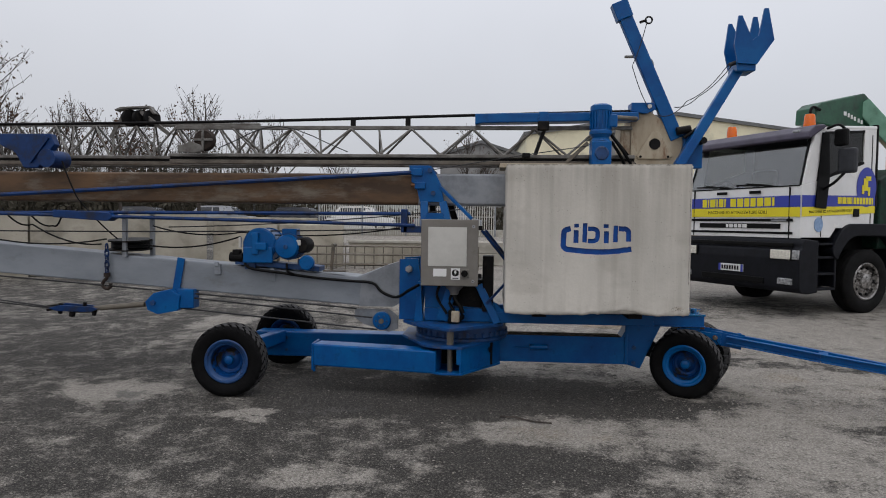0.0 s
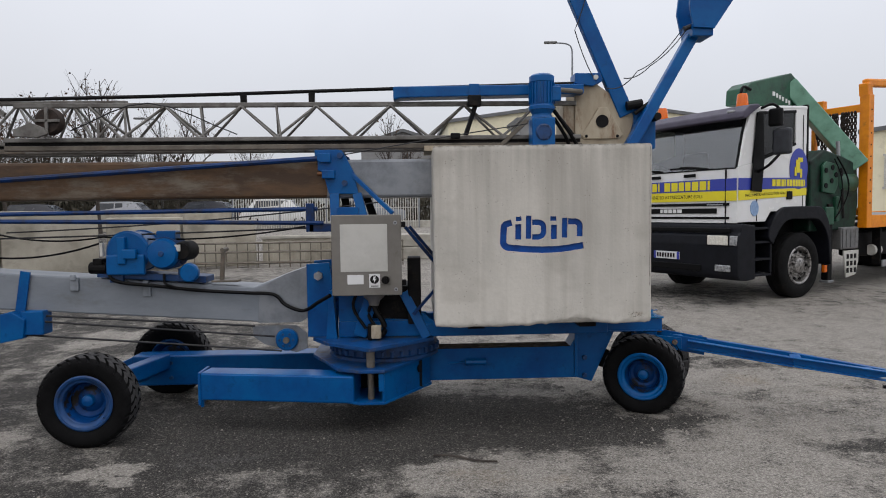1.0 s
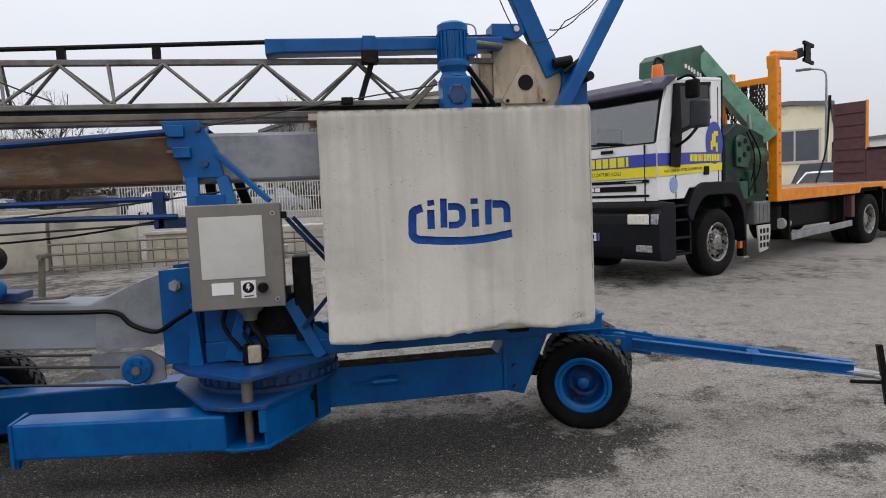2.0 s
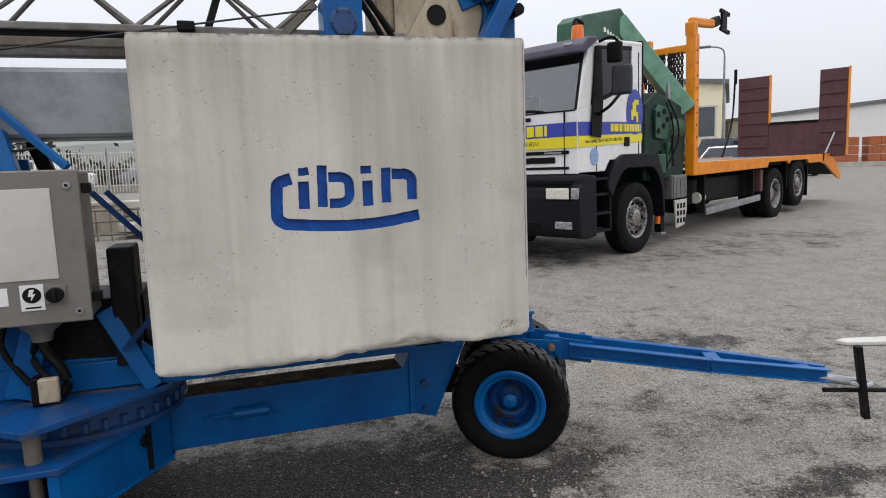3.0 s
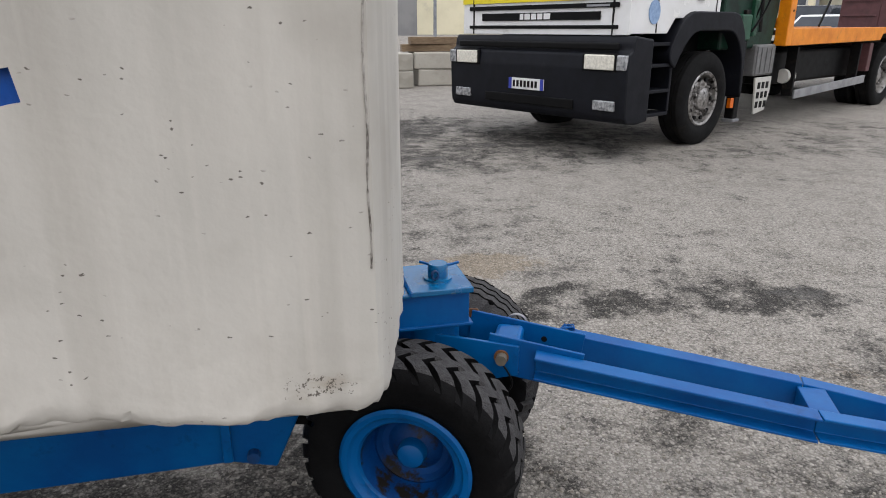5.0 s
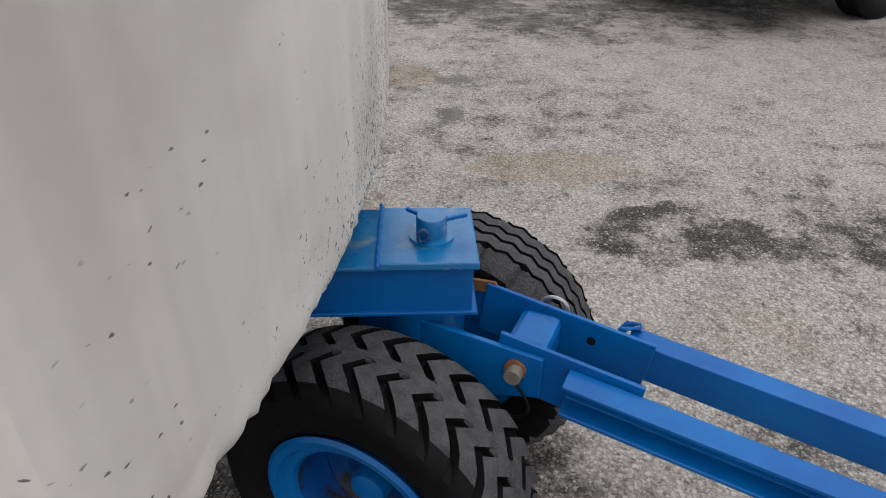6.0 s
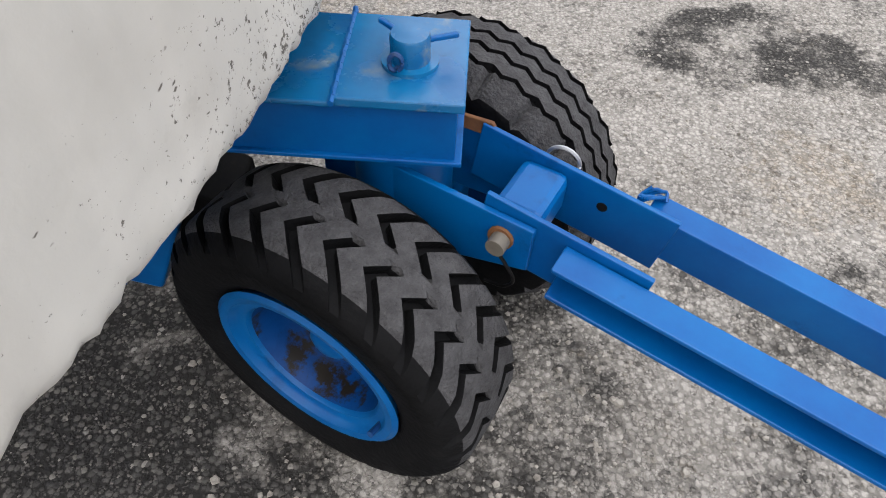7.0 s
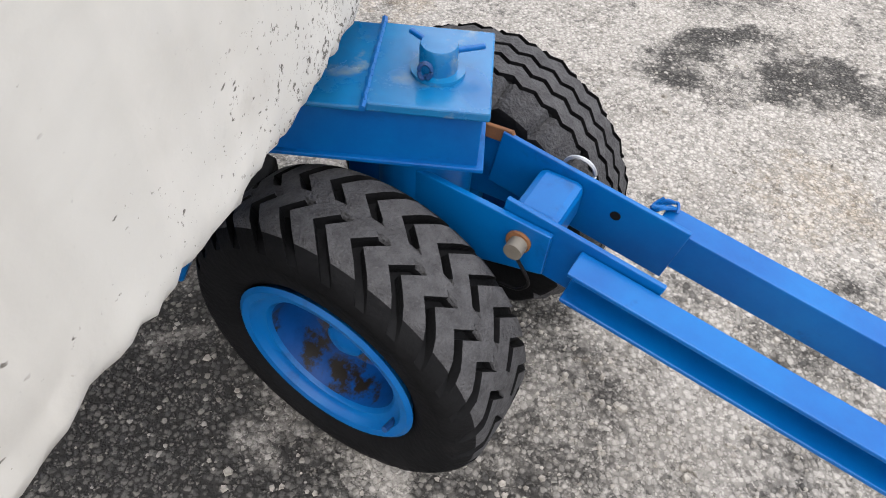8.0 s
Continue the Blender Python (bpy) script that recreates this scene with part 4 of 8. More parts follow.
crane_wheel(crane, pose(-2.11 + 0.15, 5.64 - CY, 0.306, 0, 40, 2), 0.318, 0.20, "chevron", -1, BLUE_DARK, "dull dark")
crane_wheel(crane, pose(-2.02 + 0.15, 6.93 - CY, 0.306, 0, 15, 2), 0.318, 0.20, "chevron", 1, BLUE_DARK, "dull dark")

# turntable: lower star plate, slewing ring, upper plate
bm = bm_new()
low = [(-0.68, 6.20), (-0.43, 5.71), (-0.28, 5.63), (-0.10, 5.63), (0.24, 6.14), (0.24, 6.48), (0.05, 6.9), (-0.35, 6.9), (-0.68, 6.6)]
prism(bm, low, 0.445, 0.468, "z", bevel=0.003)
base = cpart("lower_plate", bm, MUDDY_BLUE, "scuffed blue lower turntable plate")
bm = bm_new()
prism(bm, [(x * 0.985 - 0.003, y * 0.985 + 0.093) for x, y in low[1:]], 0.222, 0.240, "z", bevel=0.003)
cpart("bottom_plate", bm, BLUE, parent=base)
for a, b in (((-0.115, 5.655), (0.215, 6.15)), ((0.215, 6.40), (0.05, 6.87)), ((-0.35, 6.87), (0.04, 6.87)), ((-0.64, 6.56), (-0.36, 6.86))):
    bm = bm_new()
    beam(bm, (a[0], a[1], 0.343), (b[0], b[1], 0.343), 0.018, 0.205)
    cpart("side_plate", bm, BLUE, parent=base)
bm = bm_new()
box(bm, -0.145, -0.105, 5.640, 5.662, 0.315, 0.443, 0.004)
cpart("keeper_plate", bm, BLUE, parent=base)
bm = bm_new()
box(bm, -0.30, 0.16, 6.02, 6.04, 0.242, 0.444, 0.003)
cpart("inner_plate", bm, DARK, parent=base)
bm = bm_new()
rod(bm, (0.138, 6.004, 0.385), (0.146, 6.000, 0.385), 0.030, 16)
cpart("plate_hole", bm, DARK, parent=base)
bm = bm_new()
rod(bm, (-0.205, 5.735, 0.240), (-0.205, 5.735, 0.445), 0.024, 14)
rod(bm, (-0.205, 5.735, 0.468), (-0.205, 5.735, 0.595), 0.030, 14)
cpart("locking_pin", bm, STEEL_OLD, "worn steel locking pin", parent=base, smooth=True)
bm = bm_new()
lathe(bm, [(0.30, 0.468), (0.43, 0.468), (0.43, 0.49), (0.41, 0.50), (0.41, 0.585), (0.30, 0.585)], 48, Matrix.Translation((-0.13, 6.29, 0)) @ pose(0, 0, 0, 90))
ring = cpart("slewing_ring", bm, BLUE_DARK, "blue slewing ring with bolts", smooth=True)
for i in range(36):
    a = 2 * math.pi * i / 36
    bm = bm_new()
    rod(bm, (-0.13 + 0.415 * math.cos(a), 6.29 + 0.415 * math.sin(a), 0.50), (-0.13 + 0.415 * math.cos(a), 6.29 + 0.415 * math.sin(a), 0.54), 0.015, 6)
    cpart("ring_bolt", bm, BLUE_DARK, parent=ring)
bm = bm_new()
up = [(-0.66, 6.08), (-0.54, 5.89), (-0.20, 5.615), (0.25, 6.0), (0.30, 6.65), (-0.15, 6.85), (-0.66, 6.6)]
prism(bm, up, 0.595, 0.622, "z", bevel=0.003)
plate = cpart("upper_plate", bm, MUDDY_BLUE, "blue upper turntable plate")

# slewing frame
for name, pts, y0, y1 in (("bracket_plate", [(-0.70, 0.622), (-0.52, 0.622), (-0.49, 0.92), (-0.53, 1.185), (-0.70, 1.175)], 6.095, 6.120),
                          ("bracket_plate", [(-0.70, 0.622), (-0.52, 0.622), (-0.49, 0.92), (-0.53, 1.185), (-0.70, 1.175)], 6.460, 6.485),
                          ("side_frame", [(-0.46, 0.622), (0.28, 0.622), (0.20, 0.74), (-0.22, 0.76), (-0.30, 1.6), (-0.46, 1.6)], 6.06, 6.085),
                          ("side_frame", [(-0.46, 0.622), (0.28, 0.622), (0.20, 0.74), (-0.22, 0.76), (-0.30, 1.6), (-0.46, 1.6)], 6.48, 6.505)):
    bm = bm_new()
    prism(bm, pts, y0, y1, bevel=0.003)
    cpart(name, bm, BLUE)
bm = bm_new()
rod(bm, (-0.610, 6.055, 1.088), (-0.610, 6.095, 1.088), 0.034, 6)
rod(bm, (-0.610, 6.03, 1.088), (-0.610, 6.06, 1.088), 0.021, 12)
cpart("mast_bolt", bm, ALU, "bare steel mast bolt")
for x0, x1 in ((-0.53, -0.50),):
    bm = bm_new()
    prism(bm, [(x0 - 0.02, 0.622), (x0 + 0.06, 0.622), (x0 + 0.035, 0.98), (x0 + 0.01, 0.98)], 6.00, 6.095, bevel=0.002)
    cpart("gusset", bm, BLUE)
bm = bm_new()
beam(bm, (0.20, 5.99, 0.622), (0.03, 6.03, 0.96), 0.07, 0.05, up=(0, 1, 0), bevel=0.004)
cpart("frame_brace", bm, BLUE)
bm = bm_new()
beam(bm, (-0.30, 6.0, 0.64), (-0.20, 6.0, 0.96), 0.10, 0.04, up=(0, 1, 0), bevel=0.004)
cpart("frame_brace", bm, BLUE)
# dark colour here stands in for the shade behind and below the cabinet
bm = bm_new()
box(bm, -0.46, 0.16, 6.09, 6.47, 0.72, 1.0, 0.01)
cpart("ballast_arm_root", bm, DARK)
bm = bm_new()
box(bm, -0.46, 0.27, 6.035, 6.055, 0.625, 0.742, 0.004)
cpart("front_panel", bm, BLUE)
# ballast frame
bm = bm_new()
box(bm, 0.16, 1.57, 6.00, 6.08, 0.625, 0.722, 0.006)
cpart("ballast_beam", bm, BLUE)
bm = bm_new()
box(bm, 0.16, 1.57, 6.52, 6.60, 0.625, 0.722, 0.006)
cpart("ballast_beam", bm, BLUE)
bm = bm_new()
beam(bm, (0.30, 6.02, 0.66), (0.14, 6.02, 0.80), 0.05, 0.02, up=(0, 1, 0))
cpart("thin_brace", bm, BLUE)
for dx, dy in ((0.0, 0.0), (0.03, 0.12)):
    bm = bm_new()
    beam(bm, (0.05 + dx, 5.90 + dy, 1.45), (0.30 + dx, 6.02 + dy, 1.14), 0.02, 0.02)
    cpart("thin_brace", bm, NAVY)
bm = bm_new()
beam(bm, (0.10, 5.95, 0.80), (0.30, 6.0, 1.02), 0.02, 0.02)
cpart("thin_brace", bm, NAVY)
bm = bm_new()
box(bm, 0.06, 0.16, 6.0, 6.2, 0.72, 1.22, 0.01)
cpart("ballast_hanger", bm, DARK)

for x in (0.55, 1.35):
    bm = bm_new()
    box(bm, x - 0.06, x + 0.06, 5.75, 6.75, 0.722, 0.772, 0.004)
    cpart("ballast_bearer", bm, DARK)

# mast clamp
bm = bm_new()
prism(bm, [(-0.62, 2.03), (-0.44, 2.03), (-0.40, 2.0), (-0.33, 1.86), (-0.30, 1.70), (-0.52, 1.70), (-0.56, 1.86), (-0.60, 1.88), (-0.60, 1.95), (-0.62, 1.96)], 6.10, 6.135, bevel=0.004)
clamp = cpart("mast_clamp", bm, BLUE, "blue steel clamp round the folded mast")
bm = bm_new()
prism(bm, [(-0.62, 2.03), (-0.44, 2.03), (-0.40, 2.0), (-0.33, 1.86), (-0.30, 1.70), (-0.52, 1.70), (-0.56, 1.86), (-0.60, 1.88), (-0.60, 1.95), (-0.62, 1.96)], 6.45, 6.485, bevel=0.004)
box(bm, -0.62, -0.42, 6.135, 6.45, 1.985, 2.03, 0.004)
cpart("clamp_cheek", bm, BLUE, parent=clamp)
for x, dx in ((-0.50, 0.0), (-0.33, 0.06)):
    bm = bm_new()
    beam(bm, (x + 0.02, 6.12, 1.70), (x + 0.03 + dx, 6.08, 1.42), 0.07, 0.06, up=(0, 1, 0), bevel=0.005)
    cpart("clamp_leg", bm, BLUE, parent=clamp)
bm = bm_new()
prism(bm, [(-0.60, 2.005), (-0.60, 1.95), (-0.575, 1.935), (-0.50, 1.935), (-0.50, 2.0)], 6.07, 6.10, bevel=0.004)
cpart("clamp_jaw", bm, BLUE, parent=clamp)
bm = bm_new()
box(bm, -0.565, -0.47, 6.06, 6.11, 1.815, 1.877, 0.006)
cpart("clamp_stub", bm, BLUE, parent=clamp)
bm = bm_new()
rod(bm, (-0.60, 6.085, 1.85), (-0.56, 6.085, 1.848), 0.014, 8)
cpart("stub_bolt", bm, RUST, parent=clamp)
for x, dx in ((-0.44, 0.03), (-0.27, 0.10)):
    bm = bm_new()
    beam(bm, (x, 6.46, 1.70), (x + dx, 6.44, 1.40), 0.06, 0.05, up=(0, 1, 0), bevel=0.005)
    cpart("rear_leg", bm, DARK, parent=clamp)
bm = bm_new()
beam(bm, (-0.36, 6.12, 1.86), (-0.04, 5.98, 1.55), 0.028, 0.028, bevel=0.003)
cpart("clamp_stay", bm, BLUE, parent=clamp)
for x, z in ((-0.43, 1.985), (-0.40, 1.78)):
    bm = bm_new()
    rod(bm, (x, 6.075, z), (x, 6.105, z), 0.022, 8)
    cpart("bolt", bm, BLUE_DARK, parent=clamp)

# folded masts
bm = bm_new()
box(bm, -8.0, 0.30, 6.15, 6.43, 1.675, 1.957, 0.02)
upper = cpart("upper_mast", bm, RUSTY, "square mast tube stained brown with rust")
bm = bm_new()
box(bm, -0.55, 0.34, 6.147, 6.433, 1.672, 1.960, 0.02)
cpart("mast_sleeve", bm, GALV, "plain galvanised end of the mast tube", parent=upper)
bm = bm_new()
prism(bm, [(-8.0, 1.51), (-1.52, 1.035), (-1.10, 1.005), (-0.86, 1.10), (-0.68, 1.16), (-0.64, 1.15), (-0.64, 0.80), (-0.74, 0.74), (-1.08, 0.735), (-8.0, 1.21)], 6.14, 6.44, bevel=0.012)
lower = cpart("lower_mast", bm, GREY_MAST, "grey painted square mast tube sloping down to its hinge")
bm = bm_new()
prism(bm, [(-1.06, 1.0), (-0.86, 1.10), (-0.68, 1.162), (-0.66, 1.162), (-0.66, 0.79), (-0.76, 0.73), (-1.08, 0.73)], 6.132, 6.139, bevel=0.001)
cpart("knuckle_plate", bm, GALV, "bare galvanised knuckle plate", parent=lower)
for x, z in ((-2.43, 1.07), (-1.90, 1.02)):
    bm = bm_new()
    box(bm, x - 0.03, x + 0.03, 6.12, 6.14, z - 0.07, z + 0.03, 0.003)
    box(bm, x - 0.02, x + 0.02, 6.10, 6.12, z + 0.01, z + 0.05, 0.003)
    cpart("lug", bm, GREY_MAST, parent=lower)
# sheave at the mast foot
bm = bm_new()
prism(bm, [(-1.13, 0.70), (-0.80, 0.70), (-0.72, 0.64), (-0.72, 0.52), (-0.80, 0.49), (-1.05, 0.56), (-1.13, 0.62)], 6.170, 6.190, bevel=0.004)
sheave = cpart("sheave_bracket", bm, GALV, "galvanised sheave bracket")
bm = bm_new()
lathe(bm, [(0.03, 6.130), (0.075, 6.130), (0.085, 6.140), (0.085, 6.170), (0.03, 6.170)], 28, Matrix.Translation((-0.87, 0, 0.595)))
cpart("sheave", bm, BLUE, "small blue rope sheave", parent=sheave, smooth=True)
for i in range(6):
    a = i * math.pi / 3
    bm = bm_new()
    rod(bm, (-0.87 + 0.05 * math.cos(a), 6.115, 0.595 + 0.05 * math.sin(a)), (-0.87 + 0.05 * math.cos(a), 6.132, 0.595 + 0.05 * math.sin(a)), 0.009, 6)
    cpart("bolt", bm, BLUE_DARK, parent=sheave)
bm = bm_new()
rod(bm, (-0.87, 6.110, 0.595), (-0.87, 6.140, 0.595), 0.024, 12)
cpart("axle_end", bm, STEEL_OLD, parent=sheave)

# winch on the lower mast
bm = bm_new()
beam(bm, (-2.25, 6.2, 1.125), (-1.45, 6.2, 1.07), 0.2, 0.05, bevel=0.006)
winch = cpart("winch_base", bm, BLUE_DARK, "blue hoist winch bolted on the grey mast")
bm = bm_new()
lathe(bm, [(0.0001, 6.05), (0.145, 6.05), (0.16, 6.065), (0.16, 6.12), (0.15, 6.13), (0.15, 6.30), (0.16, 6.31), (0.16, 6.34), (0.0001, 6.34)], 36, Matrix.Translation((-2.00, 0, 1.285)))
cpart("winch_drum", bm, BLUE, parent=winch, smooth=True)
bm = bm_new()
box(bm, -2.15, -1.87, 6.03, 6.07, 1.12, 1.27, 0.012)
box(bm, -2.06, -2.0, 6.01, 6.05, 1.20, 1.40, 0.008)
box(bm, -2.02, -1.92, 6.0, 6.04, 1.24, 1.31, 0.008)
cpart("gear_case", bm, BLUE, parent=winch)
bm = bm_new()
lathe(bm, [(0.0001, 5.98), (0.05, 5.985), (0.1, 5.99), (0.112, 6.01), (0.112, 6.26), (0.09, 6.28), (0.0001, 6.28)], 32, Matrix.Translation((-1.73, 0, 1.275)))
cpart("winch_motor", bm, BLUE, parent=winch, smooth=True)
for i in range(6):
    bm = bm_new()
    y_ = 6.05 + 0.035 * i
    lathe(bm, [(0.108, y_), (0.122, y_), (0.122, y_ + 0.010), (0.108, y_ + 0.010)], 32, Matrix.Translation((-1.73, 0, 1.275)), caps=False)
    cpart("cooling_fin", bm, BLUE_DARK, parent=winch)
bm = bm_new()
lathe(bm, [(0.0001, 5.974), (0.018, 5.974), (0.022, 5.984), (0.0001, 5.986)], 16, Matrix.Translation((-1.73, 0, 1.275)))
cpart("shaft_cap", bm, BLUE_DARK, parent=winch)
bm = bm_new()
rod(bm, (-2.30, 6.12, 1.17), (-2.18, 6.12, 1.165), 0.045, 14)
box(bm, -2.27, -2.20, 6.08, 6.16, 1.19, 1.24, 0.008)
cpart("spooling_motor", bm, DARK, parent=winch)
bm = bm_new()
box(bm, -1.66, -1.60, 6.005, 6.02, 1.29, 1.34, 0.003)
cpart("rating_label", bm, PANEL, parent=winch)
for x in (-2.10, -1.60):
    bm = bm_new()
    box(bm, x - 0.05, x + 0.05, 6.08, 6.11, 1.06, 1.16, 0.006)
    cpart("winch_foot", bm, BLUE_DARK, parent=winch)
bm = bm_new()
box(bm, -1.80, -1.66, 6.08, 6.20, 1.37, 1.44, 0.01)
cpart("terminal_box", bm, BLUE, parent=winch)
bm = bm_new()
lathe(bm, [(0.0001, 6.02), (0.06, 6.02), (0.07, 6.05), (0.075, 6.2), (0.0001, 6.2)], 20, Matrix.Translation((-1.60, 0, 1.29)))
cpart("brake", bm, DARK, "dark brake housing", parent=winch, smooth=True)
bm = bm_new()
lathe(bm, [(0.02, 6.02), (0.06, 6.02), (0.07, 6.03), (0.07, 6.06), (0.02, 6.07)], 24, Matrix.Translation((-1.55, 0, 1.13)))
cpart("guide_sheave", bm, BLUE, parent=winch, smooth=True)
bm = bm_new()
box(bm, -2.185, -2.165, 6.02, 6.06, 1.26, 1.36, 0.003)
cpart("limit_switch", bm, PANEL, parent=winch)
bm = bm_new()
beam(bm, (-1.35, 6.16, 1.05), (-1.33, 6.16, 1.30), 0.02, 0.03, up=(1, 0, 0))
rod(bm, (-1.33, 6.12, 1.29), (-1.33, 6.24, 1.29), 0.016, 10)
box(bm, -1.42, -1.22, 6.12, 6.22, 1.045, 1.06, 0.002)
cpart("rope_guide", bm, STEEL_OLD, parent=winch)
bm = bm_new()
cable(bm, [(-2.15, 6.1, 1.18), (-2.14, 6.08, 1.10), (-2.05, 6.07, 1.06), (-1.8, 6.08, 1.03), (-1.5, 6.10, 0.99), (-1.15, 6.10, 0.965), (-0.95, 6.10, 0.95), (-0.86, 6.09, 0.87), (-0.72, 6.05, 0.83), (-0.6, 5.98, 0.90), (-0.5, 5.9, 0.96)], 0.014)
cable(bm, [(-1.75, 6.08, 1.12), (-1.74, 6.07, 1.05), (-1.68, 6.08, 1.02)], 0.01)
cpart("power_cable", bm, BLACK, "black power cable", smooth=True)

# rear strap, fork and tension gear
bm = bm_new()
beam(bm, (-2.78, 6.125, 1.15), (-2.84, 6.125, 0.80), 0.07, 0.014, up=(0, 1, 0))
strap = cpart("mast_strap", bm, BLUE, "blue steel strap round the mast")
bm = bm_new()
prism(bm, [(-3.10, 0.74), (-3.08, 0.66), (-2.98, 0.62), (-2.78, 0.66), (-2.76, 0.80), (-2.86, 0.86), (-3.02, 0.82)], 6.05, 6.12, bevel=0.006)
box(bm, -2.80, -2.64, 6.07, 6.2, 0.68, 0.86, 0.01)
cpart("fork", bm, BLUE, parent=strap)
bm = bm_new()
rod(bm, (-3.02, 6.03, 0.73), (-3.02, 6.06, 0.73), 0.024, 8)
cpart("bolt", bm, BLUE_DARK, parent=strap)
bm = bm_new()
rod(bm, (-3.12, 6.09, 0.71), (-3.55, 6.09, 0.665), 0.026, 10)
rod(bm, (-3.55, 6.09, 0.665), (-3.62, 6.09, 0.66), 0.018, 10)
turn = cpart("turnbuckle", bm, STEEL_OLD, "rusty turnbuckle")
bm = bm_new()
prism(bm, [(-4.06, 0.655), (-3.95, 0.685), (-3.62, 0.675), (-3.57, 0.655), (-3.64, 0.625), (-3.98, 0.63)], 6.05, 6.075, bevel=0.004)
cpart("shackle_cheek", bm, NAVY, parent=turn)
bm = bm_new()
prism(bm, [(-4.02, 0.66), (-3.93, 0.70), (-3.66, 0.685), (-3.60, 0.655), (-3.68, 0.615), (-3.95, 0.62)], 6.115, 6.14, bevel=0.004)
cpart("shackle_cheek", bm, NAVY, parent=turn)
for x, z0, z1, r in ((-3.97, 0.60, 0.70, 0.02), (-3.85, 0.575, 0.665, 0.028), (-3.73, 0.635, 0.715, 0.016), (-3.63, 0.59, 0.675, 0.02)):
    bm = bm_new()
    rod(bm, (x, 6.095, z0), (x + 0.012, 6.095, z1), r, 10)
    cpart("shackle_bolt", bm, DARK, parent=turn)
bm = bm_new()
for z in (0.63, 0.665):
    cable(bm, [(-4.10, 6.095, z), (-3.98, 6.09, z + 0.012), (-3.80, 6.10, z - 0.008), (-3.60, 6.095, z)], 0.011, 7)
cpart("rope_eye", bm, DARK, parent=turn)
bm = bm_new()
for y, z0, z1 in ((6.07, 0.66, 0.97), (6.12, 0.64, 0.86)):
    cable(bm, [(-4.0, y, z0), (-8.0, y, z1 + 0.2)], 0.007, 6, 0.02)
cable(bm, [(-2.7, 6.1, 0.78), (-0.95, 6.1, 0.63)], 0.008, 6)
cable(bm, [(-2.8, 6.1, 0.68), (-0.9, 6.1, 0.52)], 0.008, 6)
cable(bm, [(-1.1, 6.12, 0.71), (-8.0, 6.12, 1.18)], 0.008, 6)
cpart("hoist_rope", bm, ROPE, "dark steel hoist rope")

# hook, cable reel and stanchions on the lower mast
bm = bm_new()
for i in range(5):
    z = 1.24 - 0.055 * i
    e = [(-3.50 + (0.018 * math.cos(k) if i % 2 else 0), 6.10 + (0 if i % 2 else 0.018 * math.cos(k)), z + 0.036 * math.sin(k)) for k in [0.785 * q for q in range(9)]]
    cable(bm, e, 0.008, 6)
hook = cpart("chain", bm, NAVY, "short chain with a lifting hook")
bm = bm_new()
cable(bm, [(-3.50, 6.10, 0.99), (-3.50, 6.10, 0.95), (-3.535, 6.10, 0.915), (-3.54, 6.10, 0.87), (-3.50, 6.10, 0.845), (-3.465, 6.10, 0.87), (-3.465, 6.10, 0.90)], 0.016, 8)
rod(bm, (-3.50, 6.10, 1.0), (-3.50, 6.10, 0.96), 0.03, 10)
cpart("hook", bm, CHAIN, "dark rusty lifting hook", parent=hook, smooth=True)
bm = bm_new()
lathe(bm, [(0.0001, 0), (0.20, 0), (0.20, 0.012), (0.12, 0.014), (0.12, 0.085), (0.20, 0.087), (0.20, 0.10), (0.0001, 0.10)], 32, Matrix.Translation((-3.37, 6.29, 1.215)) @ pose(0, 0, 0, 94))
reel = cpart("cable_reel", bm, DARK, "dark cable reel lying on the mast", smooth=True)
bm = bm_new()
for k in range(4):
    cable(bm, [(-3.37 + 0.17 * math.cos(q), 6.29 + 0.17 * math.sin(q), 1.24 + 0.017 * k) for q in [0.4 * j for j in range(17)]], 0.01)
cpart("wound_cable", bm, BLACK, parent=reel, smooth=True)
for x, z1 in ((-3.33, 1.60), (-3.19, 1.58)):
    bm = bm_new()
    box(bm, x - 0.02, x + 0.02, 6.10 if z1 == 1.6 else 6.34, 6.14 if z1 == 1.6 else 6.38, 1.15, z1, 0.004)
    cpart("stanchion", bm, GALV)
# pendant bars along the folded mast
bm = bm_new()
cable(bm, [(-8.0, 6.05, 1.50), (-4.0, 6.05, 1.565), (-0.6, 6.05, 1.59)], 0.016, 8)
cpart("pendant_bar", bm, NAVY, "dark blue pendant bar")
bm = bm_new()
cable(bm, [(-8.0, 6.0, 1.60), (-2.9, 6.0, 1.525), (-0.55, 6.0, 1.485)], 0.016, 8)
cpart("pendant_bar", bm, NAVY, "dark blue pendant bar")
bm = bm_new()
cable(bm, [(-8.0, 6.1, 1.42), (-0.6, 6.1, 1.45)], 0.007, 6, 0.05)
cable(bm, [(-2.9, 6.12, 1.44), (-0.1, 6.1, 1.64)], 0.006, 6, 0.03)
cpart("thin_rope", bm, ROPE)
bm = bm_new()
cable(bm, [(-8.0, 6.08, 1.55), (-4.45, 6.09, 1.735), (-0.58, 6.09, 1.965)], 0.02, 8)
cpart("pendant_bar", bm, NAVY, "navy blue pendant bar lying across the mast")
bm = bm_new()
box(bm, -0.68, -0.62, 6.0, 6.06, 1.42, 1.63, 0.006)
box(bm, -0.66, -0.42, 6.0, 6.06, 1.42, 1.48, 0.006)
cpart("pendant_post", bm, NAVY)
bm = bm_new()
prism(bm, [(-3.95, 1.59), (-3.40, 1.57), (-3.36, 1.53), (-3.42, 1.49), (-3.95, 1.52)], 5.98, 6.10, bevel=0.006)
cpart("pendant_shoe", bm, NAVY)
bm = bm_new()
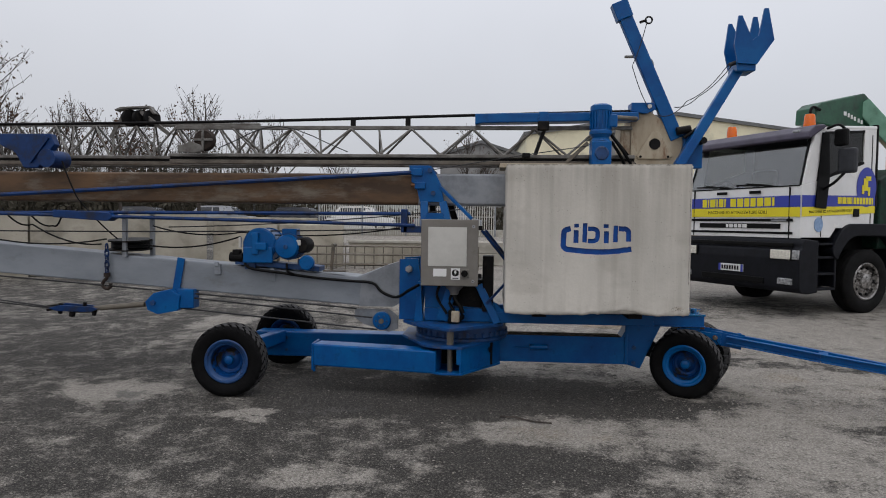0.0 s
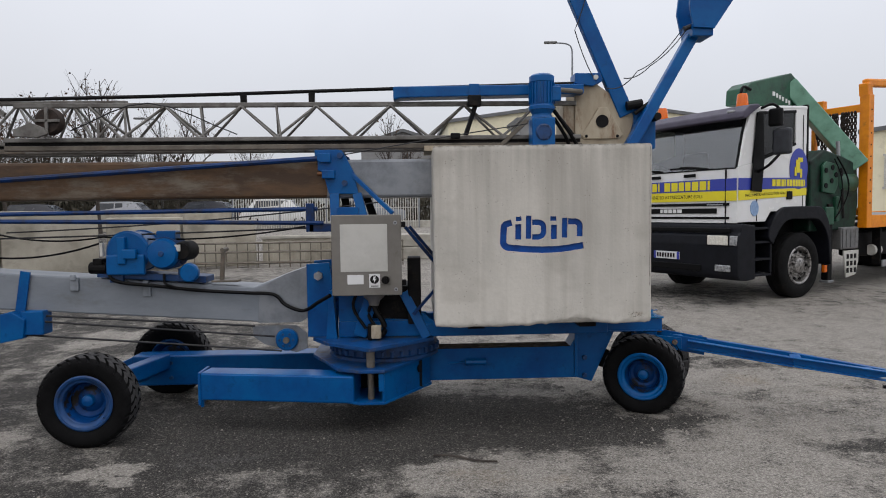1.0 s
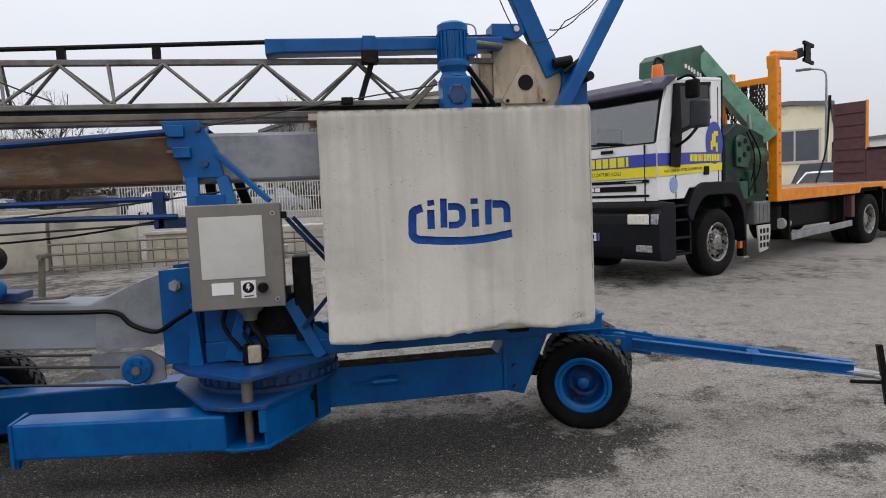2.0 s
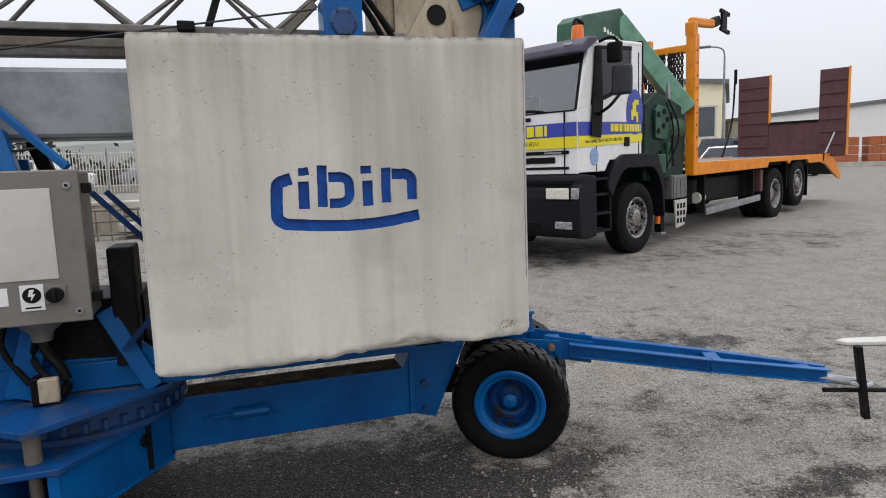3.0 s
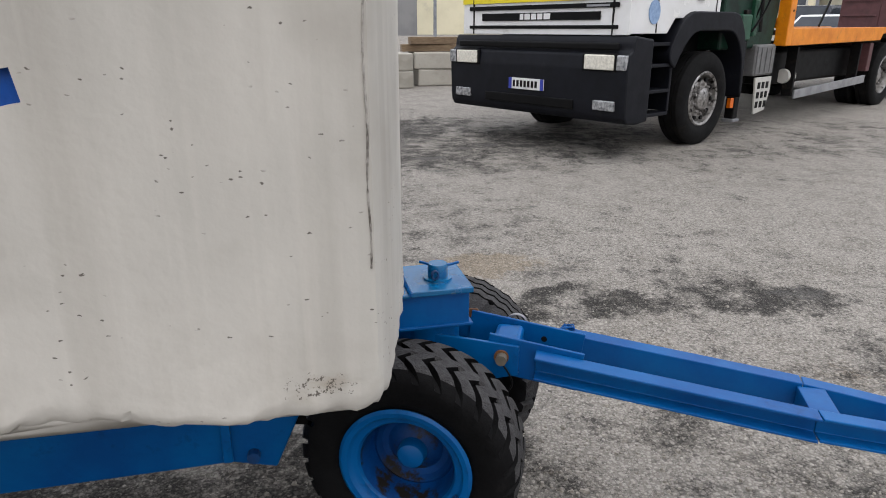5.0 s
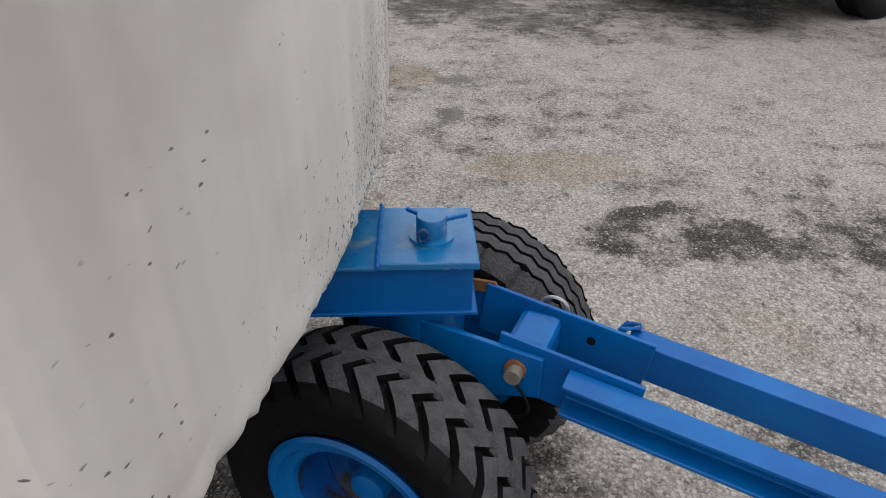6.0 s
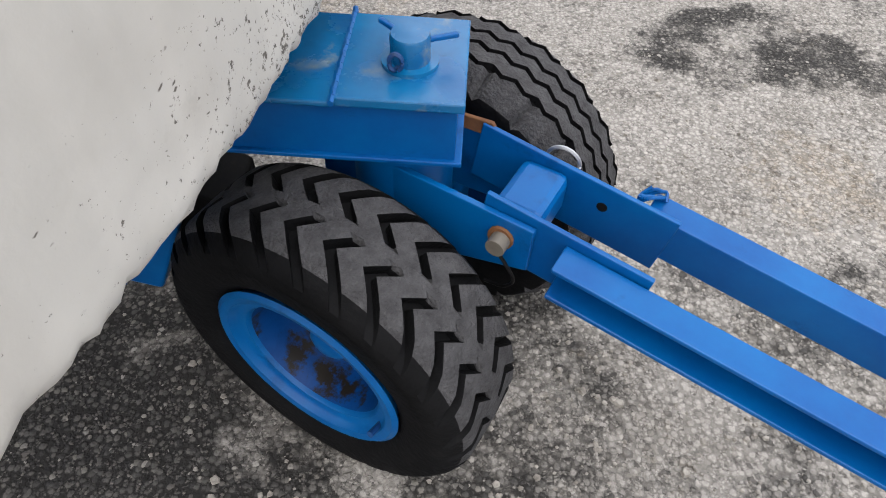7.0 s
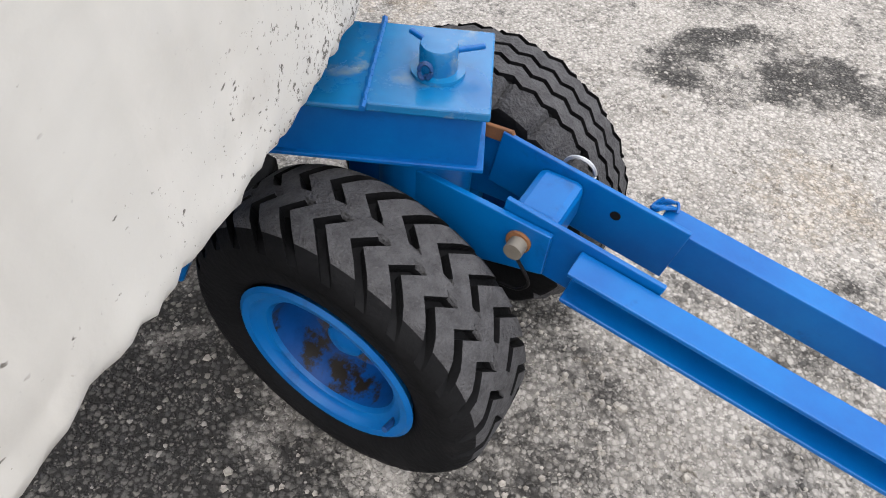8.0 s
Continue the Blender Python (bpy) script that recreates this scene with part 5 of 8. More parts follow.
cable(bm, [(-8.0, 6.08, 1.45), (-5.0, 6.06, 1.4), (-3.5, 6.1, 1.32)], 0.008, 6, 0.09)
cable(bm, [(-4.5, 6.05, 1.60), (-4.2, 6.05, 1.45), (-3.55, 6.1, 1.27)], 0.008, 6, 0.06)
cable(bm, [(-4.25, 6.05, 1.58), (-4.0, 6.06, 1.44), (-3.9, 6.05, 1.57)], 0.008, 6, 0.05)
cable(bm, [(-3.2, 6.2, 1.27), (-2.2, 6.1, 1.36)], 0.008, 6, 0.06)
cable(bm, [(-3.1, 6.2, 1.45), (-2.2, 6.12, 1.40), (-0.7, 6.1, 1.46)], 0.007, 6, 0.05)
cable(bm, [(-3.9, 6.05, 2.05), (-3.75, 6.05, 1.7), (-3.42, 6.15, 1.32)], 0.007, 6, 0.02)
cpart("slack_cable", bm, BLACK, "slack black cables")

# lattice jib, folded over the masts
JB, JT = 2.06, 2.395
RAIL = material("rusty_rail", srgb(116, 108, 98), srgb(88, 80, 72), rough=0.6, metal=0.1, scale=6, bump=0.1, dirt=srgb(92, 68, 50), dirt_scale=5)


def truss(parent_name, x0, x1, yc, zb, zt, half, pitch, label, mat, first=0.0):
    bm = bm_new()
    box(bm, x0, x1, yc - half - 0.03, yc - half + 0.03, zb + 0.043, zb + 0.075, 0.006)
    t = cpart(parent_name, bm, mat, label)
    bm = bm_new()
    box(bm, x0, x1, yc + half - 0.03, yc + half + 0.03, zb - 0.02, zb + 0.075, 0.008)
    cpart("bottom_chord", bm, mat, parent=t)
    bm = bm_new()
    box(bm, x0, x1, yc - half - 0.025, yc - half + 0.025, zb - 0.02, zb + 0.018, 0.006)
    cpart("trolley_rail", bm, RAIL, parent=t)
    bm = bm_new()
    box(bm, x0, x1, yc - half - 0.008, yc - half + 0.008, zb + 0.016, zb + 0.045)
    cpart("rail_web", bm, DARK, parent=t)
    bm = bm_new()
    beam(bm, (x0, yc, zt), (x1, yc, zt), 0.04, 0.035, bevel=0.005)
    cpart("top_chord", bm, mat, parent=t)
    k = int((x1 - first - x0) / pitch)
    for i in range(k):
        a = x1 - first - i * pitch
        for s in (-1, 1):
            for p, q in ((a, a - pitch / 2), (a - pitch, a - pitch / 2)):
                bm = bm_new()
                rod(bm, (p, yc + s * 0.012, zt - 0.01), (q, yc + s * half, zb + 0.07), 0.0105, 8)
                cpart("brace", bm, mat, parent=t)
            if a - pitch / 2 > -0.9:
                continue                      # posts only towards the tip
            bm = bm_new()
            rod(bm, (a - pitch / 2 - 0.02, yc + s * 0.012, zt - 0.01), (a - pitch / 2 + s * -0.035, yc + s * half, zb + 0.07), 0.009, 8)
            cpart("post", bm, mat, parent=t)
        bm = bm_new()
        rod(bm, (a - pitch / 2, yc - half, zb + 0.03), (a - pitch / 2, yc + half, zb + 0.03), 0.011, 8)
        cpart("cross_bar", bm, mat, parent=t)
    return t


jib = truss("jib", -2.90, 1.40, 6.29, JB, JT, 0.13, 0.572, "weathered grey lattice jib folded over the mast", JIB_STEEL, 0.31)
jib2 = truss("jib_tip", -8.0, -2.2, 6.62, 2.07, 2.47, 0.13, 0.43, "weathered grey lattice jib tip folded alongside", JIB_STEEL)
bm = bm_new()
cable(bm, [(-8.0, 6.29, 2.40), (-2.9, 6.29, 2.445), (0.0, 6.29, 2.515), (1.40, 6.29, 2.55)], 0.014, 8)
rodp = cpart("jib_tie", bm, DARK, "dark jib tie rod")
for x in (-1.18, -0.66):
    bm = bm_new()
    beam(bm, (x, 6.29, 2.40), (x, 6.29, 2.49), 0.03, 0.045, up=(1, 0, 0))
    cpart("tie_post", bm, DARK, parent=rodp)
bm = bm_new()
prism(bm, [(-0.03, 2.515), (1.44, 2.53), (1.44, 2.455), (0.03, 2.43), (-0.03, 2.415)], 6.20, 6.36, bevel=0.008)
link = cpart("jib_link", bm, BLUE, "blue box-section jib link")
bm = bm_new()
box(bm, 0.55, 0.63, 6.185, 6.20, 2.43, 2.53, 0.003)
cpart("link_plate", bm, BLUE, parent=link)
bm = bm_new()
beam(bm, (0.62, 6.22, 2.43), (0.50, 6.2, 2.08), 0.035, 0.03)
box(bm, 0.54, 0.64, 6.15, 6.24, 2.36, 2.44, 0.006)
cpart("link_stay", bm, DARK, parent=link)
bm = bm_new()
cable(bm, [(-2.42, 6.15, 2.19), (-1.85, 6.15, 2.39), (-1.20, 6.15, 2.155)], 0.005)
cpart("trolley_rope", bm, ROPE)
bm = bm_new()
cable(bm, [(-0.40, 6.10, 1.993), (0.305, 6.10, 2.11), (0.98, 6.06, 2.208)], 0.0045)
cpart("trolley_rope", bm, ROPE)
bm = bm_new()
box(bm, 0.40, 0.47, 6.07, 6.13, 2.105, 2.145, 0.006)
cpart("rope_grip", bm, DARK)
# trolley wheel and number board on the jib tip
bm = bm_new()
lathe(bm, [(0.0001, 6.05), (0.085, 6.05), (0.10, 6.065), (0.08, 6.085), (0.10, 6.105), (0.0001, 6.11)], 28, Matrix.Translation((-2.53, 0, 2.25)))
trol = cpart("trolley_sheave", bm, CHAIN, "rusty dark trolley sheave", smooth=True)
bm = bm_new()
prism(bm, [(-2.76, 2.135), (-2.60, 2.125), (-2.52, 2.15), (-2.55, 2.20), (-2.64, 2.235), (-2.72, 2.20), (-2.76, 2.19)], 6.02, 6.05, bevel=0.004)
box(bm, -2.54, -2.52, 6.03, 6.05, 2.16, 2.34, 0.002)
box(bm, -2.62, -2.44, 6.03, 6.05, 2.24, 2.26, 0.002)
cpart("trolley_frame", bm, JIB_STEEL, parent=trol)
bm = bm_new()
prism(bm, [(-3.56, 2.580), (-3.50, 2.605), (-3.20, 2.615), (-3.15, 2.54), (-3.17, 2.53), (-3.22, 2.595), (-3.48, 2.585), (-3.55, 2.565)], 6.34, 6.42, bevel=0.004)
box_ = cpart("sheave_guard", bm, JIB_STEEL, "bent grey guard over the dark jib sheaves")
for x in (-3.42, -3.31, -3.20):
    bm = bm_new()
    lathe(bm, [(0.0001, -0.02), (0.082, -0.02), (0.07, 0.0), (0.082, 0.02), (0.0001, 0.02)], 28, Matrix.Translation((x, 6.38, 2.50)) @ pose(0, 0, 0, 0, 0, 58))
    cpart("jib_sheave", bm, DARK, parent=box_, smooth=True)
bm = bm_new()
beam(bm, (-3.30, 6.36, 2.56), (-2.98, 6.30, 2.33), 0.02, 0.035)
cpart("sheave_stay", bm, JIB_STEEL, parent=box_)
bm = bm_new()
beam(bm, (-3.46, 6.36, 2.56), (-3.60, 6.34, 2.30), 0.02, 0.03)
cpart("sheave_stay", bm, JIB_STEEL, parent=box_)
bm = bm_new()
prism(bm, [(-4.62, 2.30), (-3.99, 2.30), (-3.95, 2.20), (-4.12, 1.98), (-4.26, 1.98), (-4.34, 2.12), (-4.58, 2.24)], 6.02, 6.10, bevel=0.008)
hb = cpart("hook_block_bracket", bm, NAVY, "dark blue bracket under the jib tip")
bm = bm_new()
beam(bm, (-4.20, 6.012, 2.04), (-4.02, 6.012, 2.27), 0.02, 0.05)
cpart("bracket_rib", bm, NAVY, parent=hb)
bm = bm_new()
rod(bm, (-4.02, 6.0, 2.07), (-4.02, 6.24, 2.07), 0.085, 28)
cpart("bracket_drum", bm, NAVY, parent=hb, smooth=True)

# hinge head with slewing motor and raised arms
bm = bm_new()
prism(bm, [(1.39, 2.035), (1.39, 2.53), (1.43, 2.56), (1.55, 2.55), (1.82, 2.36), (1.86, 2.28), (1.80, 2.035)], 6.28, 6.32, bevel=0.004)
hinge = cpart("hinge_plate", bm, HINGE_STEEL, "beige rust-streaked hinge plate with a round hole")
bm = bm_new()
prism(bm, [(1.455, 2.115), (1.73, 2.115), (1.765, 2.145), (1.64, 2.36), (1.575, 2.36), (1.44, 2.14)], 6.262, 6.280, bevel=0.003)
cpart("doubler_plate", bm, HINGE_STEEL, parent=hinge)
bm = bm_new()
rod(bm, (1.60, 6.256, 2.25), (1.60, 6.2615, 2.25), 0.05, 28)
cpart("pin_hole", bm, DARK, parent=hinge)
for x, z in ((1.475, 2.135), (1.72, 2.135)):
    bm = bm_new()
    rod(bm, (x, 6.255, z), (x, 6.2615, z), 0.012, 8)
    cpart("bolt", bm, DARK, parent=hinge)
bm = bm_new()
prism(bm, [(1.39, 2.035), (1.39, 2.53), (1.55, 2.55), (1.82, 2.36), (1.80, 2.035)], 6.56, 6.60, bevel=0.004)
cpart("far_plate", bm, HINGE_STEEL, parent=hinge)
bm = bm_new()
box(bm, 1.30, 1.40, 6.30, 6.56, 2.035, 2.42, 0.01)
box(bm, 0.20, 1.42, 6.10, 6.50, 2.015, 2.055, 0.004)
cpart("hinge_base", bm, HINGE_STEEL, parent=hinge)
bm = bm_new()
prism(bm, [(1.38, 2.54), (1.38, 2.62), (1.58, 2.62), (1.60, 2.56), (1.52, 2.52)], 6.24, 6.40, bevel=0.005)
cpart("hinge_bracket", bm, BLUE, parent=hinge)
bm = bm_new()
rod(bm, (1.54, 6.225, 2.585), (1.54, 6.24, 2.585), 0.02, 10)
cpart("bolt", bm, PANEL, parent=hinge)
bm = bm_new()
MX, MY = 1.075, 6.02
lathe(bm, [(0.0001, 2.30), (0.098, 2.30), (0.098, 2.325), (0.086, 2.34), (0.086, 2.50), (0.092, 2.505), (0.092, 2.545), (0.07, 2.56), (0.0001, 2.56)], 32, Matrix.Translation((MX, MY, 0)) @ pose(0, 0, 0, 90))
motor = cpart("slewing_motor", bm, BLUE, "blue upright slewing gear motor", smooth=True)
for i in range(20):
    a = 2 * math.pi * i / 20
    bm = bm_new()
    box(bm, 0.084, 0.097, -0.003, 0.003, 2.345, 2.497, 0.0, pose(MX, MY, 0, 0, 0, math.degrees(a)))
    cpart("cooling_fin", bm, BLUE, parent=motor)
bm = bm_new()
box(bm, MX + 0.06, MX + 0.135, MY - 0.06, MY + 0.06, 2.36, 2.47, 0.01)
cpart("terminal_box", bm, BLUE, parent=motor)
bm = bm_new()
box(bm, MX - 0.085, MX + 0.085, MY - 0.085, MY + 0.085, 2.01, 2.24, 0.012)
lathe(bm, [(0.0001, 2.24), (0.085, 2.24), (0.07, 2.27), (0.09, 2.30), (0.0001, 2.30)], 28, Matrix.Translation((MX, MY, 0)) @ pose(0, 0, 0, 90))
gear = cpart("gear_box", bm, BLUE, parent=motor)
bm = bm_new()
lathe(bm, [(0.0001, -0.095), (0.05, -0.095), (0.062, -0.085), (0.0001, -0.08)], 24, Matrix.Translation((MX, MY, 2.13)))
for i in range(6):
    a = i * math.pi / 3
    rod(bm, (MX + 0.052 * math.cos(a), MY - 0.102, 2.13 + 0.052 * math.sin(a)), (MX + 0.052 * math.cos(a), MY - 0.09, 2.13 + 0.052 * math.sin(a)), 0.008, 6)
cpart("gear_cover", bm, BLUE_DARK, parent=motor)
bm = bm_new()
for p in ((1.16, 6.0, 2.30, 1.36, 6.1, 2.05), (1.14, 6.05, 2.34, 1.42, 6.2, 2.05), (1.17, 6.02, 2.24, 1.30, 6.1, 2.05)):
    cable(bm, [(p[0], p[1], p[2]), ((p[0] + p[3]) / 2 + 0.02, (p[1] + p[4]) / 2, (p[2] + p[5]) / 2 - 0.02), (p[3], p[4], p[5])], 0.014, 8)
cpart("motor_cable", bm, BLACK, parent=motor)
bm = bm_new()
beam(bm, (0.98, 6.1, 2.24), (0.78, 6.15, 2.05), 0.03, 0.03)
cpart("motor_stay", bm, STEEL_OLD, parent=motor)
bm = bm_new()
rod(bm, (1.16, 6.05, 2.46), (1.42, 6.2, 2.47), 0.018, 10)
cpart("motor_stay", bm, STEEL_OLD, parent=motor)
# raised arms
bm = bm_new()
beam(bm, (1.80, 6.30, 2.30), (1.315, 6.30, 3.40), 0.12, 0.07, up=(0, 1, 0), bevel=0.008)
arm1 = cpart("raised_arm", bm, BLUE, "blue box-section arm raised at the hinge")
bm = bm_new()
beam(bm, (1.315, 6.30, 3.38), (1.255, 6.30, 3.53), 0.145, 0.10, up=(0, 1, 0), bevel=0.006)
cpart("arm_end", bm, BLUE, parent=arm1)
bm = bm_new()
rod(bm, (1.44, 6.26, 3.34), (1.50, 6.26, 3.36), 0.012, 8)
cable(bm, [(1.52 + 0.03 * math.cos(k), 6.26, 3.36 + 0.03 * math.sin(k)) for k in [0.785 * q for q in range(9)]], 0.008)
cpart("shackle", bm, DARK, parent=arm1)
bm = bm_new()
beam(bm, (1.785, 6.16, 2.04), (2.30, 6.22, 2.91), 0.085, 0.08, up=(0, 1, 0), bevel=0.008)
arm2 = cpart("raised_arm", bm, BLUE, "blue box-section arm with a forked foot")
bm = bm_new()
box(bm, 1.85, 2.02, 6.24, 6.34, 2.03, 2.36, 0.01)
cpart("arm_root", bm, BLUE, parent=arm2)
bm = bm_new()
rod(bm, (1.78, 6.22, 2.36), (1.90, 6.22, 2.38), 0.035, 12)
rod(bm, (2.0, 6.15, 2.27), (2.0, 6.26, 2.27), 0.03, 12)
rod(bm, (1.84, 6.2, 2.30), (1.98, 6.2, 2.40), 0.016, 8)
cpart("arm_hinge", bm, DARK, parent=arm2)
for y, dx in ((6.10, 0.0), (6.34, 0.0)):
    bm = bm_new()
    prism(bm, [(2.25 + dx, 2.93), (2.41 + dx, 2.92), (2.55, 3.13), (2.495, 3.40), (2.46, 3.40), (2.42, 3.17), (2.37, 3.13), (2.275, 3.34), (2.245, 3.34), (2.215, 3.09)], y - 0.012, y + 0.012, bevel=0.002)
    cpart("fork_plate", bm, BLUE, parent=arm2)
bm = bm_new()
box(bm, 2.25, 2.41, 6.11, 6.33, 2.87, 2.97, 0.006)
cpart("fork_base", bm, BLUE, parent=arm2)
bm = bm_new()
rod(bm, (2.20, 6.15, 2.93), (2.28, 6.15, 2.96), 0.018, 8)
cable(bm, [(2.20, 6.15, 2.95), (1.85, 6.18, 2.62), (1.62, 6.22, 2.50)], 0.004, 6, 0.05)
cable(bm, [(2.24, 6.16, 2.95), (1.95, 6.18, 2.66), (1.75, 6.2, 2.57)], 0.004, 6, 0.03)
cable(bm, [(1.50, 6.25, 3.33), (1.38, 6.25, 2.95), (1.52, 6.22, 2.58)], 0.004, 6, 0.03)
cpart("tie_rope", bm, ROPE, parent=arm2)

# control cabinet
bm = bm_new()
box(bm, -0.445, 0.015, 5.73, 5.93, 0.97, 1.535, 0.008)
cab = cpart("control_cabinet", bm, CABINET, "grey steel control cabinet with a pale door panel")
bm = bm_new()
box(bm, -0.455, 0.02, 5.708, 5.728, 0.962, 1.542, 0.006)
cpart("cabinet_door", bm, CABINET, parent=cab)
bm = bm_new()
box(bm, -0.395, -0.075, 5.704, 5.7075, 1.135, 1.475, 0.001)
cpart("door_panel", bm, PANEL, "scratched pale metal door panel", parent=cab)
bm = bm_new()
box(bm, -0.35, -0.24, 5.704, 5.7075, 1.045, 1.112)
cpart("blank_label", bm, WHITE, "blank white label", parent=cab)
bm = bm_new()
box(bm, -0.203, -0.128, 5.704, 5.7075, 1.02, 1.118)
cpart("warning_label", bm, WHITE, "white warning label", parent=cab)
bm = bm_new()
rod(bm, (-0.166, 5.7022, 1.078), (-0.166, 5.7035, 1.078), 0.03, 20)
box(bm, -0.19, -0.14, 5.7022, 5.7035, 1.028, 1.034)
cpart("label_mark", bm, DARK, parent=cab)
bm = bm_new()
prism(bm, [(-0.172, 1.10), (-0.156, 1.10), (-0.164, 1.083), (-0.154, 1.083), (-0.17, 1.057), (-0.167, 1.074), (-0.178, 1.074)], 5.7005, 5.7018)
cpart("label_flash", bm, WHITE, parent=cab)
bm = bm_new()
rod(bm, (-0.09, 5.675, 1.075), (-0.09, 5.708, 1.075), 0.028, 16)
box(bm, -0.097, -0.083, 5.664, 5.676, 1.05, 1.10, 0.003)
cpart("main_switch", bm, DARK, "dark rotary main switch", parent=cab)
bm = bm_new()
box(bm, -0.125, -0.055, 5.700, 5.7065, 1.04, 1.11, 0.002)
cpart("switch_plate", bm, CABINET, parent=cab)
for z in (1.483, 1.005):
    bm = bm_new()
    rod(bm, (-0.02, 5.699, z), (-0.02, 5.709, z), 0.013, 14)
    lock = cpart("door_lock", bm, ALU, parent=cab)
    bm = bm_new()
    rod(bm, (-0.02, 5.696, z), (-0.02, 5.6992, z), 0.006, 8)
    cpart("keyhole", bm, DARK, parent=lock)
for z in (1.47, 1.05):
    bm = bm_new()
    box(bm, 0.02, 0.05, 5.73, 5.77, z - 0.02, z + 0.02, 0.004)
    cpart("hinge", bm, DARK, parent=cab)
bm = bm_new()
lathe(bm, [(0.0001, 0.875), (0.034, 0.875), (0.042, 0.91), (0.07, 0.935), (0.078, 0.97), (0.0001, 0.97)], 20, Matrix.Translation((-0.18, 5.83, 0)) @ pose(0, 0, 0, 90))
cpart("cable_gland", bm, CABINET, parent=cab, smooth=True)
bm = bm_new()
cable(bm, [(-0.18, 5.83, 0.92), (-0.17, 5.82, 0.84), (-0.12, 5.80, 0.76), (-0.11, 5.80, 0.68), (-0.16, 5.80, 0.64)], 0.02, 8)
cable(bm, [(-0.19, 5.83, 0.92), (-0.22, 5.84, 0.80), (-0.16, 5.80, 0.70), (-0.20, 5.78, 0.64)], 0.012, 8)
cable(bm, [(-0.30, 5.9, 0.98), (-0.33, 5.88, 0.85), (-0.24, 5.84, 0.70)], 0.012, 8)
cpart("cabinet_cable", bm, BLACK, parent=cab, smooth=True)
bm = bm_new()
box(bm, -0.20, -0.13, 5.765, 5.80, 0.635, 0.735, 0.008)
plug = cpart("power_plug", bm, HINGE_STEEL, "beige plug socket on the turntable plate", parent=cab)
bm = bm_new()
box(bm, -0.225, -0.19, 5.77, 5.83, 0.625, 0.74, 0.008)
cpart("plug_socket", bm, BLACK, parent=cab)

for ob in [cab] + list(cab.children_recursive):
    ob.data.transform(Matrix.Translation((-0.006, 0.125, 0)) @ Matrix.Diagonal((1.05, 1, 1, 1)))

# ---- ballast block ----
block = thing("ballast_block", "pale cast concrete ballast block with a blue emblem", "ballast block", pose(1.0, 6.2, 0.74))
BO = Vector((1.0, 6.2, 0.74))
bm = bm_new()
plan = [(0.252, 5.602), (0.262, 5.592), (1.700, 5.5055), (1.714, 5.509), (1.723, 5.521), (1.737, 5.565), (1.764, 5.66), (1.798, 5.80), (1.833, 5.96), (1.858, 6.12), (1.882, 6.40), (1.893, 6.85), (1.86, 6.9), (0.28, 6.9), (0.255, 6.87)]
fine = []
for p, q in zip(plan, plan[1:] + plan[:1]):
    d = math.hypot(q[0] - p[0], q[1] - p[1])
    k = max(1, int(d / 0.016))
    fine += [(p[0] + (q[0] - p[0]) * i / k, p[1] + (q[1] - p[1]) * i / k) for i in range(k)]
levels = [0.0, 0.006, 0.014, 0.024, 0.04, 0.06, 0.09] + [0.14 + 0.09 * i for i in range(12)] + [1.20, 1.225, 1.238]


def face_y(x):
    """Where the front face stands; its right end comes forward a little."""
    return 5.592 - 0.0865 * (x - 0.262) / 1.438


def bottom(x, y):
    """The ragged lower edge, hollow where the frame passes."""
    arch = 0.035 * math.exp(-((x - 1.22) / 0.16) ** 2) if y < 5.75 else 0
    return 0.763 + 0.024 * (x - 0.252) / 1.45 + arch + 0.009 * noise.noise((x * 11, y * 11, 0)) + 0.008 * noise.noise((x * 34, y * 34, 3)) + 0.005 * noise.noise((x * 90, y * 90, 5))


rings = []
for i, h in enumerate(levels):
    ring = []
    for x, y in fine:
        b = bottom(x, y)
        inset = 0.014 if i == 0 else 0.007 if i == 1 else 0.003 if i == 2 else 0.006 if i == len(levels) - 1 else 0
        cx, cy = 1.0, 6.2
        r = 0.0012 * noise.noise((x * 9, y * 9, h * 9)) + (0.005 * noise.noise((x * 30, y * 30, h * 30)) + 0.006 * noise.noise((x * 75, y * 75, h * 75)) if i < 5 or i > len(levels) - 3 else 0)
        sx, sy = x - cx, y - cy
        ln = math.hypot(sx, sy)
        z = b + h * (2.0 - b) / 1.238
        ring.append(bm.verts.new(Vector((x - sx / ln * (inset + r), y - sy / ln * (inset + r), z)) - BO))
    rings.append(ring)
k = len(fine)
for a, b in zip(rings, rings[1:]):
    for i in range(k):
        bm.faces.new((a[i], a[(i + 1) % k], b[(i + 1) % k], b[i]))
bm.faces.new(rings[0])
bm.faces.new(rings[-1])
concrete = part("concrete_body", bm, BALLAST, block, smooth=True)
# formwork joint and cast marks
SEAM = material("seam_grit", srgb(176, 171, 164), srgb(92, 86, 78), rough=0.9, scale=26, mixing=(0.46, 0.60), bump=0.3)
bm = bm_new()
cable(bm, [Vector((1.708 + 0.0015 * math.sin(q * 7), face_y(1.708) + 0.0014 + 0.0010 * math.sin(q * 3.7), 1.04 + 0.02 * q)) - BO for q in range(48)], 0.0018, 6)
part("formwork_joint", bm, SEAM, block, "dark formwork joint line")


